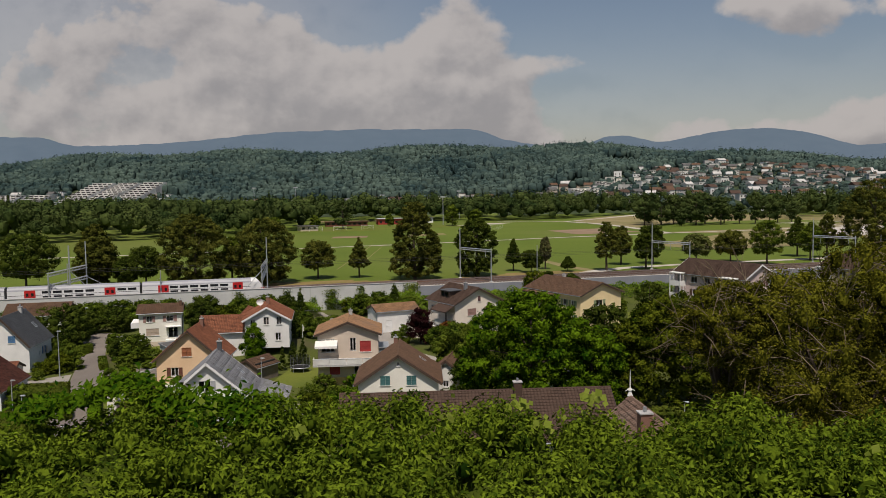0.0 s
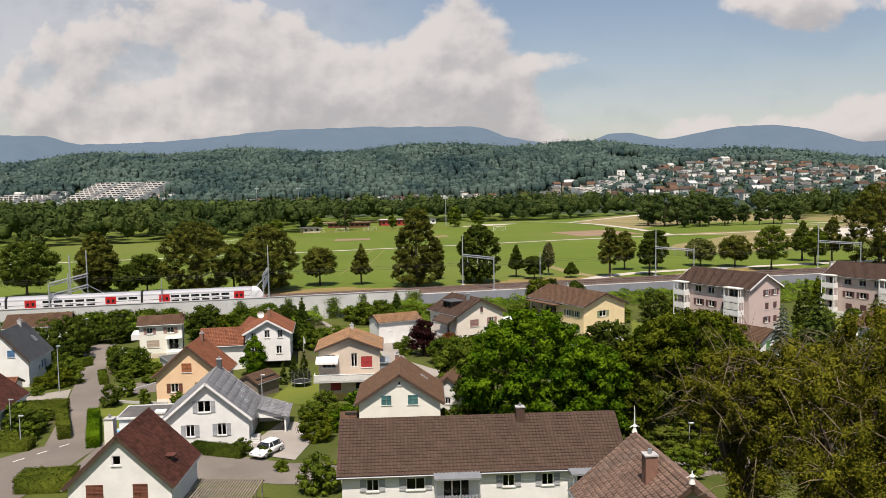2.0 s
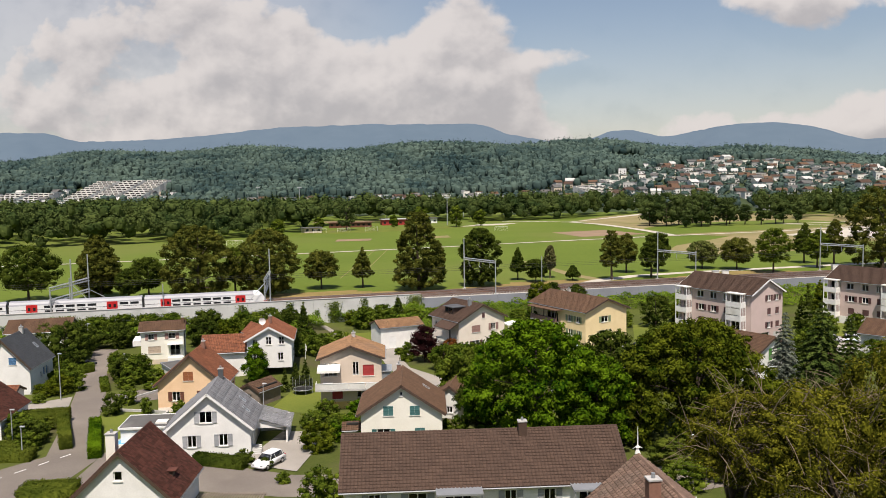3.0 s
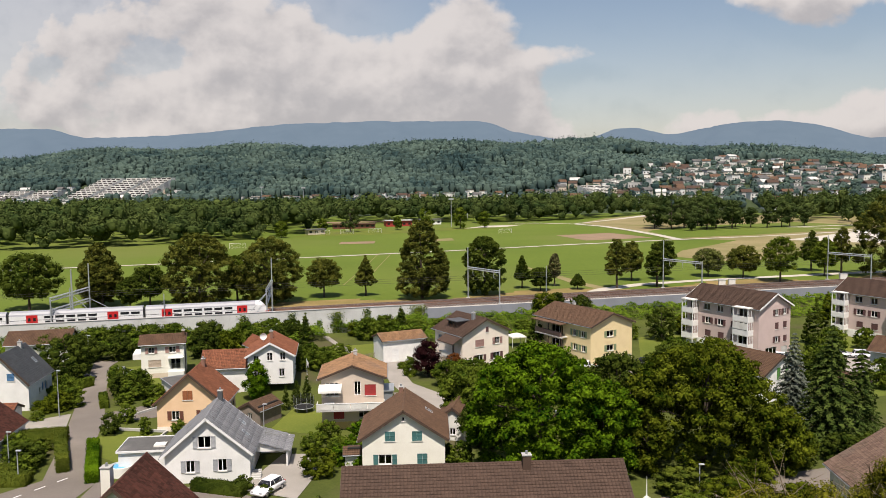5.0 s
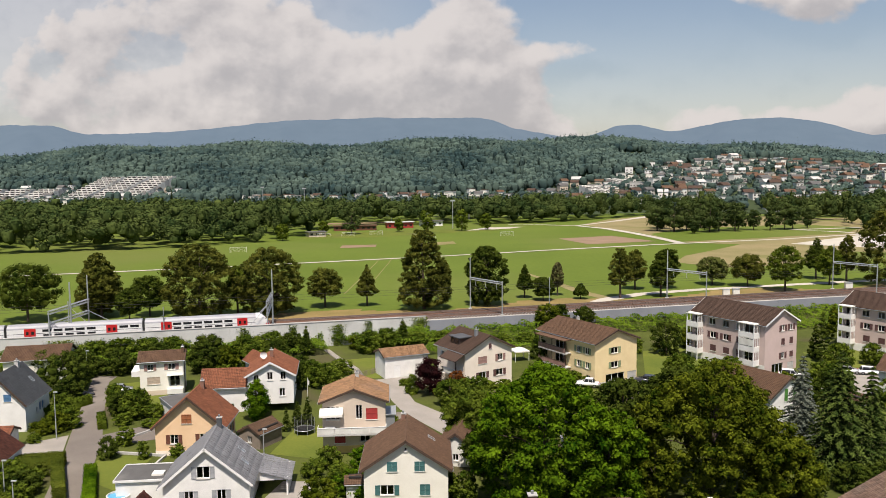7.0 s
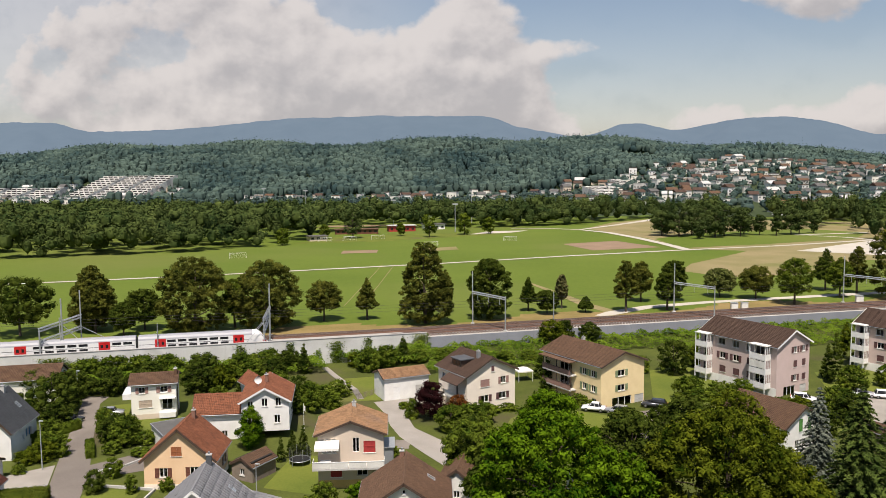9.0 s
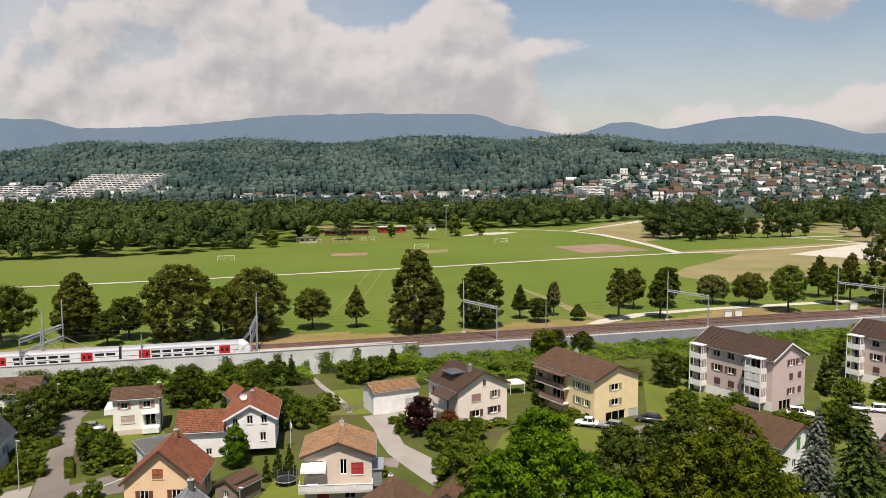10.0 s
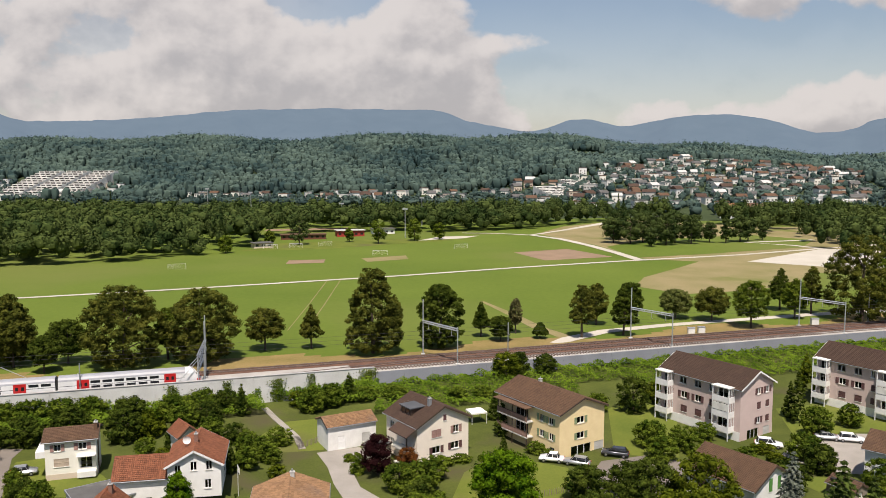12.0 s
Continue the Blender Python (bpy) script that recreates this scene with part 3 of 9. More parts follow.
# ---------------------------------------------------------------- railway
def railway():
    # track beds
    for off, mat, nm, lab in ((10.2, RUSTBALLAST, "ballast_bed", "rust-brown ballast bed of the far track"), (6.3, RUSTBALLAST, "ballast_bed", "rust-brown ballast bed of the middle track"), (2.4, BALLAST, "ballast_bed", "grey ballast bed of the near track")):
        bm = bmesh.new()
        rows = []
        for x in np.arange(-18 if off == 6.3 else -220, 420, 8.0):
            rows.append([bm.verts.new(rail_point(x, off + o, z)) for o, z in ((-1.9, 0.30), (-1.45, 0.52), (1.45, 0.52), (1.9, 0.30))])
        for a, b in zip(rows, rows[1:]):
            for i in range(3):
                bm.faces.new((a[i], b[i], b[i + 1], a[i + 1]))
        tagged(part(nm, bm, mat), lab, "ballast", kind="structure")
    # rails
    for off in (10.2, 6.3, 2.4):
        track = thing("railway_track", Matrix.Identity(4), "pair of worn steel rails on sleepers" if off < 5 else "pair of rusty rails on brown sleepers", "track", kind="structure")
        for side in (-0.72, 0.72):
            bm = bmesh.new()
            rows = []
            for x in np.arange(-42 if off == 6.3 else -220, 420, 4.0):
                join = -3.9 * (1 - float(smooth_step(-42, 2, x))) if off == 6.3 else 0.0       # the middle track branches off the near one
                rows.append([bm.verts.new(rail_point(x, off + join + side + o, z)) for o, z in ((-0.05, 0.60), (-0.04, 0.76), (0.04, 0.76), (0.05, 0.60))])
            for a, b in zip(rows, rows[1:]):
                for i in range(3):
                    bm.faces.new((a[i], b[i], b[i + 1], a[i + 1]))
            part("rail", bm, RAIL, track)
        bm = bmesh.new()
        box(bm, -0.12, 0.12, -1.25, 1.25, 0.48, 0.60)
        me = bpy.data.meshes.new("sleeper")
        bm.to_mesh(me)
        bm.free()
        me.materials.append(SLEEPER)
        for x in np.arange(4 if off == 6.3 else -92, 100, 0.72):
            ob = new("sleeper", me)
            p = rail_point(x, off, 0)
            d = rail_point(x + 1, off, 0) - p
            ob.matrix_basis = Matrix.Translation(p) @ Matrix.Rotation(math.atan2(d.y, d.x), 4, "Z")
            ob.parent = track
    # retaining wall: pale concrete panels, then a grey panel wall
    for x0, x1, mat, top, lab, foot in ((-200, -13.9, WALLCONC, 1.55, "pale stained concrete retaining wall with a dark coping", G - 0.5), (-13.9, 300, GREYWALL, 0.5, "smooth dark grey retaining wall below the railway", G - 0.5)):
        wall = thing("retaining_wall", Matrix.Identity(4), lab, "wall", kind="structure")
        step = 6.0
        x = x0
        while x < x1 - 0.1:
            xe = min(x + step, x1)
            bm = bmesh.new()
            a, b = rail_point(x + 0.012, 0, 0), rail_point(xe - 0.012, 0, 0)
            d = (b - a).normalized()
            n = Vector((-d.y, d.x, 0))
            batter = 0.0 if mat is WALLCONC else 1.2
            vs = []
            for p in (a, b):
                for o, z in ((-0.25 - batter, foot if batter == 0 else -1.9), (-0.25, top), (0.22, top), (0.22, foot)):
                    vs.append(bm.verts.new(p + n * o + Vector((0, 0, z))))
            for i in range(4):
                bm.faces.new((vs[i], vs[(i + 1) % 4], vs[4 + (i + 1) % 4], vs[4 + i]))
            bm.faces.new(vs[:4][::-1])
            bm.faces.new(vs[4:])
            part("panel", bm, mat, wall)
            bm = bmesh.new()
            mm = Matrix.Translation((a + b) / 2) @ Matrix.Rotation(math.atan2(d.y, d.x), 4, "Z")
            l = (b - a).length / 2
            if batter == 0:
                box(bm, -l, l, -0.34, 0.30, top, top + 0.12, mm)
                part("coping", bm, GREYBASE, wall)
            else:
                box(bm, -l, l, -1.62, -1.42, -2.4, -1.86, mm)
                part("footing", bm, BLACK, wall)
            x = xe


railway()


def lattice_beam(bm, p, q, h=0.45, w=0.4, n=10):
    p, q = Vector(p), Vector(q)
    d = (q - p).normalized()
    s = d.cross(Vector((0, 0, 1))).normalized() * w / 2
    up = Vector((0, 0, h / 2))
    for a in (s + up, s - up, -s + up, -s - up):
        tube(bm, [p + a, q + a], [0.085, 0.085], 4)
    for i in range(n):
        a, b = p.lerp(q, i / n), p.lerp(q, (i + 1) / n)
        k = 1 if i % 2 else -1
        tube(bm, [a + s + up * k, b + s - up * k], [0.035, 0.035], 3)
        tube(bm, [a - s + up * k, b - s - up * k], [0.035, 0.035], 3)
        tube(bm, [a + s * k + up, b - s * k + up], [0.035, 0.035], 3)


def gantry(x, front_top, back_top, beam_z, front_off=0.7, dx=0.0):
    f, b = rail_point(x, front_off, 0.3), rail_point(x + dx, 12.3, 0.3)
    g = thing("catenary_gantry", Matrix.Translation(f), "galvanised steel catenary gantry with a lattice beam over both tracks", "gantry", "catenary gantries")
    o = f.copy()
    for p, top in ((f, front_top), (b, back_top)):
        bm = bmesh.new()
        q = p - o
        tube(bm, [q, q + Vector((0, 0, top * 0.6)), q + Vector((0, 0, top))], [0.17, 0.15, 0.12], 6)
        m = part("mast", bm, METAL, g)
        bm = bmesh.new()
        bevel_box(bm, q.x - 0.45, q.x + 0.45, q.y - 0.45, q.y + 0.45, -0.3, 0.45)
        part("foot", bm, CONCRETE, g)
    bm = bmesh.new()
    lattice_beam(bm, Vector((0, 0, beam_z)), b - o + Vector((0, 0, beam_z)))
    part("lattice_beam", bm, METAL, g)
    for off in (2.4, 6.3, 10.2):
        bm = bmesh.new()
        p = rail_point(x + dx * off / 12, off, 0.3) - o
        tube(bm, [p + Vector((0, 0, beam_z)), p + Vector((0, 0, beam_z - 1.6))], [0.06, 0.05], 5)
        tube(bm, [p + Vector((0, 0, beam_z - 1.5)), p + Vector((0.5, 0.9, beam_z - 1.9))], [0.04, 0.03], 5)
        part("drop_arm", bm, METAL, g)
    return g


for gx in (4.0, 56.5, 106.5, 157.0):
    gantry(gx, 8.6, 13.2, 8.0, dx=-4.2)


def heavy_gantry(x):
    """The anchoring gantry: two pairs of masts, doubled beams and slanting stays."""
    f, b = rail_point(x, 0.7, 0.3), rail_point(x + 5.4, 12.3, 0.3)
    o = f.copy()
    g = thing("catenary_gantry", Matrix.Translation(f), "heavy galvanised anchoring gantry with doubled beams and slanting stays", "gantry", "catenary gantries")
    d = (rail_point(x + 1, 0.9, 0.3) - f).normalized()
    n = (b - f).normalized()
    for p, top, r in ((f - o, 6.3, 0.17), (f - o + d * 3.9 + n * 0.5, 12.2, 0.2), (f - o + d * 3.5 + n * 0.5, 8.3, 0.14), (b - o, 12.4, 0.16)):
        bm = bmesh.new()
        tube(bm, [p, p + Vector((0, 0, top))], [r, r * 0.75], 6)
        part("mast", bm, METAL, g)
        bm = bmesh.new()
        bevel_box(bm, p.x - 0.4, p.x + 0.4, p.y - 0.4, p.y + 0.4, -0.3, 0.35)
        part("foot", bm, CONCRETE, g)
    for z in (6.1, 3.6):
        bm = bmesh.new()
        lattice_beam(bm, f - o + Vector((0, 0, z)), b - o + Vector((0, 0, z + 0.6)), 0.6, 0.55, 14)
        part("lattice_beam", bm, METAL, g)
    for p, z, l in ((f - o, 4.6, 4.6), (b - o, 4.4, 7.0), (f - o + d * 3.9 + n * 0.5, 6.8, 6.0)):
        bm = bmesh.new()
        tube(bm, [p + Vector((0, 0, z)), p + d * l + Vector((0, 0, 0.1))], [0.07, 0.07], 5)
        part("stay", bm, METAL, g)
    return g


heavy_gantry(-90.6)


def twin_gantry(x):
    f, b = rail_point(x, 0.7, 0.3), rail_point(x + 1.6, 12.3, 0.3)
    o = f.copy()
    g = thing("catenary_gantry", Matrix.Translation(f), "galvanised gantry with three masts and crossed beams over both tracks", "gantry", "catenary gantries")
    d = (rail_point(x + 1, 0.9, 0.3) - f).normalized()
    n = (b - f).normalized()
    for p, top in ((f - o, 6.2), (f - o + d * 1.2, 6.4), (f - o + n * 6 + d * 0.6, 12.0), (b - o, 12.2)):
        bm = bmesh.new()
        tube(bm, [p, p + Vector((0, 0, top))], [0.16, 0.12], 6)
        part("mast", bm, METAL, g)
        bm = bmesh.new()
        bevel_box(bm, p.x - 0.4, p.x + 0.4, p.y - 0.4, p.y + 0.4, -0.3, 0.35)
        part("foot", bm, CONCRETE, g)
    for z0, z1 in ((6.0, 6.6), (3.4, 5.0)):
        bm = bmesh.new()
        lattice_beam(bm, f - o + Vector((0, 0, z0)), b - o + Vector((0, 0, z1)), 0.5, 0.45, 12)
        part("lattice_beam", bm, METAL, g)
    for p, l in ((f - o, -5.0), (f - o + n * 6, -5.5)):
        bm = bmesh.new()
        tube(bm, [p + Vector((0, 0, 5.4)), p + d * l + Vector((0, 0, 0.1))], [0.07, 0.07], 5)
        part("stay", bm, METAL, g)


twin_gantry(-48.2)


def plain_mast(x, off, h):
    p = rail_point(x, off, 0.3 if off < 11 else 0)
    g = thing("catenary_mast", Matrix.Translation(p), "slender galvanised catenary mast beside the track", "mast", "catenary masts")
    bm = bmesh.new()
    tube(bm, [(0, 0, 0), (0, 0, h)], [0.14, 0.1], 6)
    part("mast", bm, METAL, g)
    bm = bmesh.new()
    bevel_box(bm, -0.4, 0.4, -0.4, 0.4, -0.3, 0.4)
    part("foot", bm, CONCRETE, g)
    bm = bmesh.new()
    tube(bm, [(0, 0, h * 0.72), (0.2, -2.4, h * 0.72)], [0.05, 0.04], 5)
    part("bracket", bm, METAL, g)


for mx, off, h in ((15.5, 0.8, 9.0), (-69.0, 1.0, 6.2), (125, 12.6, 9.5)):
    plain_mast(mx, off, h)

for zc, off in ((7.1, 2.4), (7.1, 6.3), (7.1, 10.2)):                    # contact wires
    bm = bmesh.new()
    tube(bm, [rail_point(x, off, zc - 0.6) for x in np.arange(-200, 400, 12)], [0.022] * 50, 3)
    tagged(part("contact_wire", bm, BLACK), "thin dark contact wire above the track", "wire", kind="structure")
for x, off, s in ((70.6, 13.9, 0.9), (73.6, 13.9, 0.9), (-70.0, 0.9, 0.55), (108.5, 13.6, 1.0), (-86.5, 1.4, 0.5)):
    p = rail_point(x, off, 0.3 if off < 10.5 else 0.0)
    c = thing("trackside_cabinet", Matrix.Translation(p), "pale grey metal trackside cabinet", "cabinet", "trackside cabinets")
    bm = bmesh.new()
    bevel_box(bm, -1.0 * s, 1.0 * s, -0.6 * s, 0.6 * s, -0.1, 1.9 * s, 0.05)
    part("body", bm, OFFWHITE, c)
    bm = bmesh.new()
    box(bm, -1.08 * s, 1.08 * s, -0.68 * s, 0.68 * s, 1.9 * s, 2.0 * s)
    part("lid", bm, METAL, c)

# ---------------------------------------------------------------- houses
def face_point(f, hw, hl):
    return {"F": lambda u, z, o=0.0: Vector((u, -hl - o, z)), "B": lambda u, z, o=0.0: Vector((-u, hl + o, z)),
            "L": lambda u, z, o=0.0: Vector((-hw - o, -u, z)), "R": lambda u, z, o=0.0: Vector((hw + o, u, z))}[f]


def facade(outer, holes, P, mat, parent, thick=0.3):
    """One wall of a house with its openings cut through."""
    bm = bmesh.new()
    loops = [[Vector((u, z, 0)) for u, z in outer]] + [[Vector((a, b, 0)) for a, b in ((u - w / 2, z - h / 2), (u - w / 2, z + h / 2), (u + w / 2, z + h / 2), (u + w / 2, z - h / 2))] for u, z, w, h in holes]
    flat_pts = [p for l in loops for p in l]
    fr, bk = [bm.verts.new(P(p.x, p.y, 0)) for p in flat_pts], [bm.verts.new(P(p.x, p.y, -thick)) for p in flat_pts]
    for a, b, c in tessellate_polygon(loops):
        bm.faces.new((fr[a], fr[b], fr[c]))
        bm.faces.new((bk[c], bk[b], bk[a]))
    i = 0
    for l in loops:
        n = len(l)
        for k in range(n):
            a, b = i + k, i + (k + 1) % n
            bm.faces.new((fr[a], fr[b], bk[b], bk[a]))
        i += n
    bmesh.ops.recalc_face_normals(bm, faces=bm.faces[:])
    return part("wall", bm, mat, parent)


def fbox(bm, P, u0, u1, z0, z1, o0, o1):
    vs = [bm.verts.new(P(u, z, o)) for u in (u0, u1) for z in (z0, z1) for o in (o0, o1)]
    for f in ((0, 1, 3, 2), (4, 6, 7, 5), (0, 4, 5, 1), (2, 3, 7, 6), (0, 2, 6, 4), (1, 5, 7, 3)):
        bm.faces.new([vs[i] for i in f])


def window(P, u, z, w, h, kind, sh, parent, sash=None):
    """A window in its opening: frame, panes, sill, and shutters open, closed or a blind."""
    sash = sash or WHITEWOOD
    bm = bmesh.new()
    t = 0.07
    fbox(bm, P, u - w / 2, u - w / 2 + t, z - h / 2, z + h / 2, -0.18, -0.10)
    fbox(bm, P, u + w / 2 - t, u + w / 2, z - h / 2, z + h / 2, -0.18, -0.10)
    fbox(bm, P, u - w / 2 + t, u + w / 2 - t, z + h / 2 - t, z + h / 2, -0.18, -0.10)
    fbox(bm, P, u - w / 2 + t, u + w / 2 - t, z - h / 2, z - h / 2 + t, -0.18, -0.10)
    n = 1 if w < 0.8 else 2 if w < 1.75 else 3
    for i in range(1, n):
        x = u - w / 2 + w * i / n
        fbox(bm, P, x - 0.05, x + 0.05, z - h / 2 + t, z + h / 2 - t, -0.18, -0.09)
    win = part("window", bm, sash, parent)
    for i in range(n):
        bm = bmesh.new()
        a, b = u - w / 2 + w * i / n + 0.03, u - w / 2 + w * (i + 1) / n - 0.03
        vs = [bm.verts.new(P(x, y, -0.145)) for x, y in ((a, z - h / 2 + 0.03), (b, z - h / 2 + 0.03), (b, z + h / 2 - 0.03), (a, z + h / 2 - 0.03))]
        bm.faces.new(vs)
        ob = part("pane", bm, GLASS, win)
    if kind != "door":
        bm = bmesh.new()
        fbox(bm, P, u - w / 2 - 0.08, u + w / 2 + 0.08, z - h / 2 - 0.09, z - h / 2, -0.05, 0.09)
        part("sill", bm, OFFWHITE, win)
    if kind == "curtain":
        bm = bmesh.new()
        fbox(bm, P, u - w / 2 + 0.05, u - w / 2 + w * 0.28, z - h / 2 + 0.05, z + h / 2 - 0.05, -0.26, -0.23)
        part("curtain", bm, CANVAS, win)
    if sh is None:
        return win
    if kind in ("closed", "blind"):
        leaves = [(u - w / 2, u - 0.01), (u + 0.01, u + w / 2)] if kind == "closed" else [(u - w / 2, u + w / 2)]
        o = 0.02 if kind == "closed" else -0.07
    else:
        sw = min(w / 2, 0.62) if w < 1.5 else w * 0.36
        leaves = [(u - w / 2 - sw - 0.03, u - w / 2 - 0.03), (u + w / 2 + 0.03, u + w / 2 + sw + 0.03)]
        o = 0.03
    for a, b in leaves:
        bm = bmesh.new()
        nz = max(6, int(h / 0.11))
        prof = [(z - h / 2, o)]
        for k in range(nz):
            zz = z - h / 2 + h * k / nz
            lip = 0.05 if k in (0, nz // 2, nz - 1) else 0.035
            prof += [(zz + 0.001, o + lip), (zz + h / nz * 0.97, o + (lip if lip > 0.04 else 0.012))]
        prof += [(z + h / 2, o)]
        ends = [[bm.verts.new(P(x, q[0], q[1])) for q in prof] for x in (a, b)]
        for k in range(len(prof)):
            k2 = (k + 1) % len(prof)
            bm.faces.new((ends[0][k], ends[1][k], ends[1][k2], ends[0][k2]))
        bm.faces.new(ends[0])
        bm.faces.new(ends[1][::-1])
        part("shutter" if kind != "blind" else "roller_blind", bm, sh, win)
    return win


def tile_field(corner, along, up, nrm, length, rise, tw, th, lip=0.07, clip=None, jitter=0.010, gap=0.93):
    """Overlapping roof tiles, course by course, as one mesh of separate tiles."""
    nu, nv = max(1, round(length / tw)), max(1, round(rise / th))
    tw, th = length / nu, rise / nv
    V, F = [], []
    for j in range(nv):
        for i in range(nu):
            a0, a1 = i * tw, i * tw + tw * gap
            b0, b1 = j * th, min(j * th + th * 1.12, rise)
            if clip and not clip((a0 + a1) / 2, (b0 + b1) / 2):
                continue
            r = float(RNG.normal(0, jitter))
            k = len(V)
            for a, b, o in ((a0, b0, lip + r), (a1, b0, lip + r), (a1, b1, 0.004), (a0, b1, 0.004), (a0, b0, 0.0), (a1, b0, 0.0), ((a0 + a1) / 2, b0, lip * 2.0 + r), ((a0 + a1) / 2, b1, 0.04)):
                V.append(corner + along * a + up * b + nrm * o)
            F += [(k, k + 6, k + 7, k + 3), (k + 6, k + 1, k + 2, k + 7), (k + 4, k + 5, k + 1, k), ]
    return np.array([tuple(v) for v in V]), np.array(F)


def gable_roof(parent, a, b, ez, rz, tile, tw=0.30, th=0.36, trim=None, thick=0.16, tile_label="", ridge=True, a_right=None, ez_right=None):
    """Two sloping decks with eaves, barge boards, gutters, and tiles in courses."""
    trim = trim or EAVEWOOD
    for side in (-1, 1):
        aa, ee = (a, ez) if side < 0 or a_right is None else (a_right, ez_right)
        eave, top = Vector((side * aa, 0, ee)), Vector((0, 0, rz))
        upv = (top - eave)
        rise = upv.length
        upv = upv / rise
        nrm = Vector((0, 1, 0)).cross(upv) * (1 if side < 0 else -1)
        if nrm.z < 0:
            nrm = -nrm
        bm = bmesh.new()
        vs = []
        for y in (-b, b):
            for p, o in ((eave, 0), (top, 0), (top, -thick), (eave, -thick)):
                q = p + nrm * o if p is eave else Vector((0, 0, rz + (0 if o == 0 else -thick / max(0.3, nrm.z))))
                vs.append(bm.verts.new(Vector((q.x, y, q.z))))
        for i in range(4):
            bm.faces.new((vs[i], vs[(i + 1) % 4], vs[4 + (i + 1) % 4], vs[4 + i]))
        bm.faces.new(vs[:4])
        bm.faces.new(vs[4:][::-1])
        deck = part("roof", bm, DECK, parent)
        c = eave + Vector((0, -b, 0)) + nrm * 0.012
        V, F = tile_field(c, Vector((0, 1, 0)), upv, nrm, 2 * b, rise, tw, th)
        part_mesh("roof_tiles", mesh_np("roof_tiles", V, F), tile, deck, tile_label, kind="stuff")
        for y in (-b, b):                                   # barge boards
            bm = bmesh.new()
            s = math.copysign(1, y)
            vs = []
            for p in (eave, top):
                for yy in (y, y + s * 0.04):
                    for o in (0.05, -0.24):
                        vs.append(bm.verts.new(Vector((p.x, yy, p.z)) + nrm * o))
            for f in ((0, 1, 3, 2), (4, 6, 7, 5), (0, 2, 6, 4), (1, 5, 7, 3), (0, 4, 5, 1), (2, 3, 7, 6)):
                bm.faces.new([vs[i] for i in f])
            part("barge_board", bm, trim, parent)
        bm = bmesh.new()
        tube(bm, [eave + Vector((side * 0.06, -b, -0.07)), eave + Vector((side * 0.06, b, -0.07))], [0.075, 0.075], 6)
        part("gutter", bm, LEADGREY, parent)
    if ridge:
        bm = bmesh.new()
        n = int(2 * b / 0.4)
        for i in range(n):
            y = -b + 2 * b * i / n
            tube(bm, [(0, y, rz + 0.0), (0, y + 2 * b / n * 1.04, rz + 0.02)], [0.13, 0.12], 6)
        part("ridge_tiles", bm, tile, parent)


def chimney(parent, x, y, z0, z1, w=0.55, d=0.55, mat=None, cap=None):
    bm = bmesh.new()
    box(bm, x - w / 2, x + w / 2, y - d / 2, y + d / 2, z0, z1)
    c = part("chimney", bm, mat or BRICK, parent)
    bm = bmesh.new()
    box(bm, x - w / 2 - 0.06, x + w / 2 + 0.06, y - d / 2 - 0.06, y + d / 2 + 0.06, z1, z1 + 0.09)
    part("chimney_cap", bm, cap or GREYBASE, c)
    bm = bmesh.new()
    tube(bm, [(x, y, z1 + 0.05), (x, y, z1 + 0.4)], [0.13, 0.12], 8)
    part("flue", bm, LEADGREY, c)
    return c


def skylight(parent, side, y, k, a, ez, rz, w=0.8, h=1.1):
    """A roof window, k of the way from eave to ridge."""
    eave, top = Vector((side * a, y, ez)), Vector((0, y, rz))
    upv = (top - eave).normalized()
    nrm = Vector((-upv.z * side * -1, 0, abs(upv.x)))
    nrm = Vector((side * abs(upv.z), 0, abs(upv.x)))
    m = Matrix((Vector((0, 1, 0)), upv, nrm)).transposed().to_4x4()
    m.translation = eave.lerp(top, k)
    bm = bmesh.new()
    for x0, x1, y0, y1 in ((-w / 2, w / 2, -h / 2, -h / 2 + 0.08), (-w / 2, w / 2, h / 2 - 0.08, h / 2), (-w / 2, -w / 2 + 0.08, -h / 2, h / 2), (w / 2 - 0.08, w / 2, -h / 2, h / 2)):
        box(bm, x0, x1, y0, y1, 0.0, 0.13, m)
    s = part("skylight", bm, METAL, parent)
    bm = bmesh.new()
    box(bm, -w / 2 + 0.07, w / 2 - 0.07, -h / 2 + 0.07, h / 2 - 0.07, 0.02, 0.09, m)
    part("pane", bm, SKYPANE, s)


SKYPANE = material("roof_window_glass", (0.30, 0.33, 0.36), None, 1, 9, 0.08)


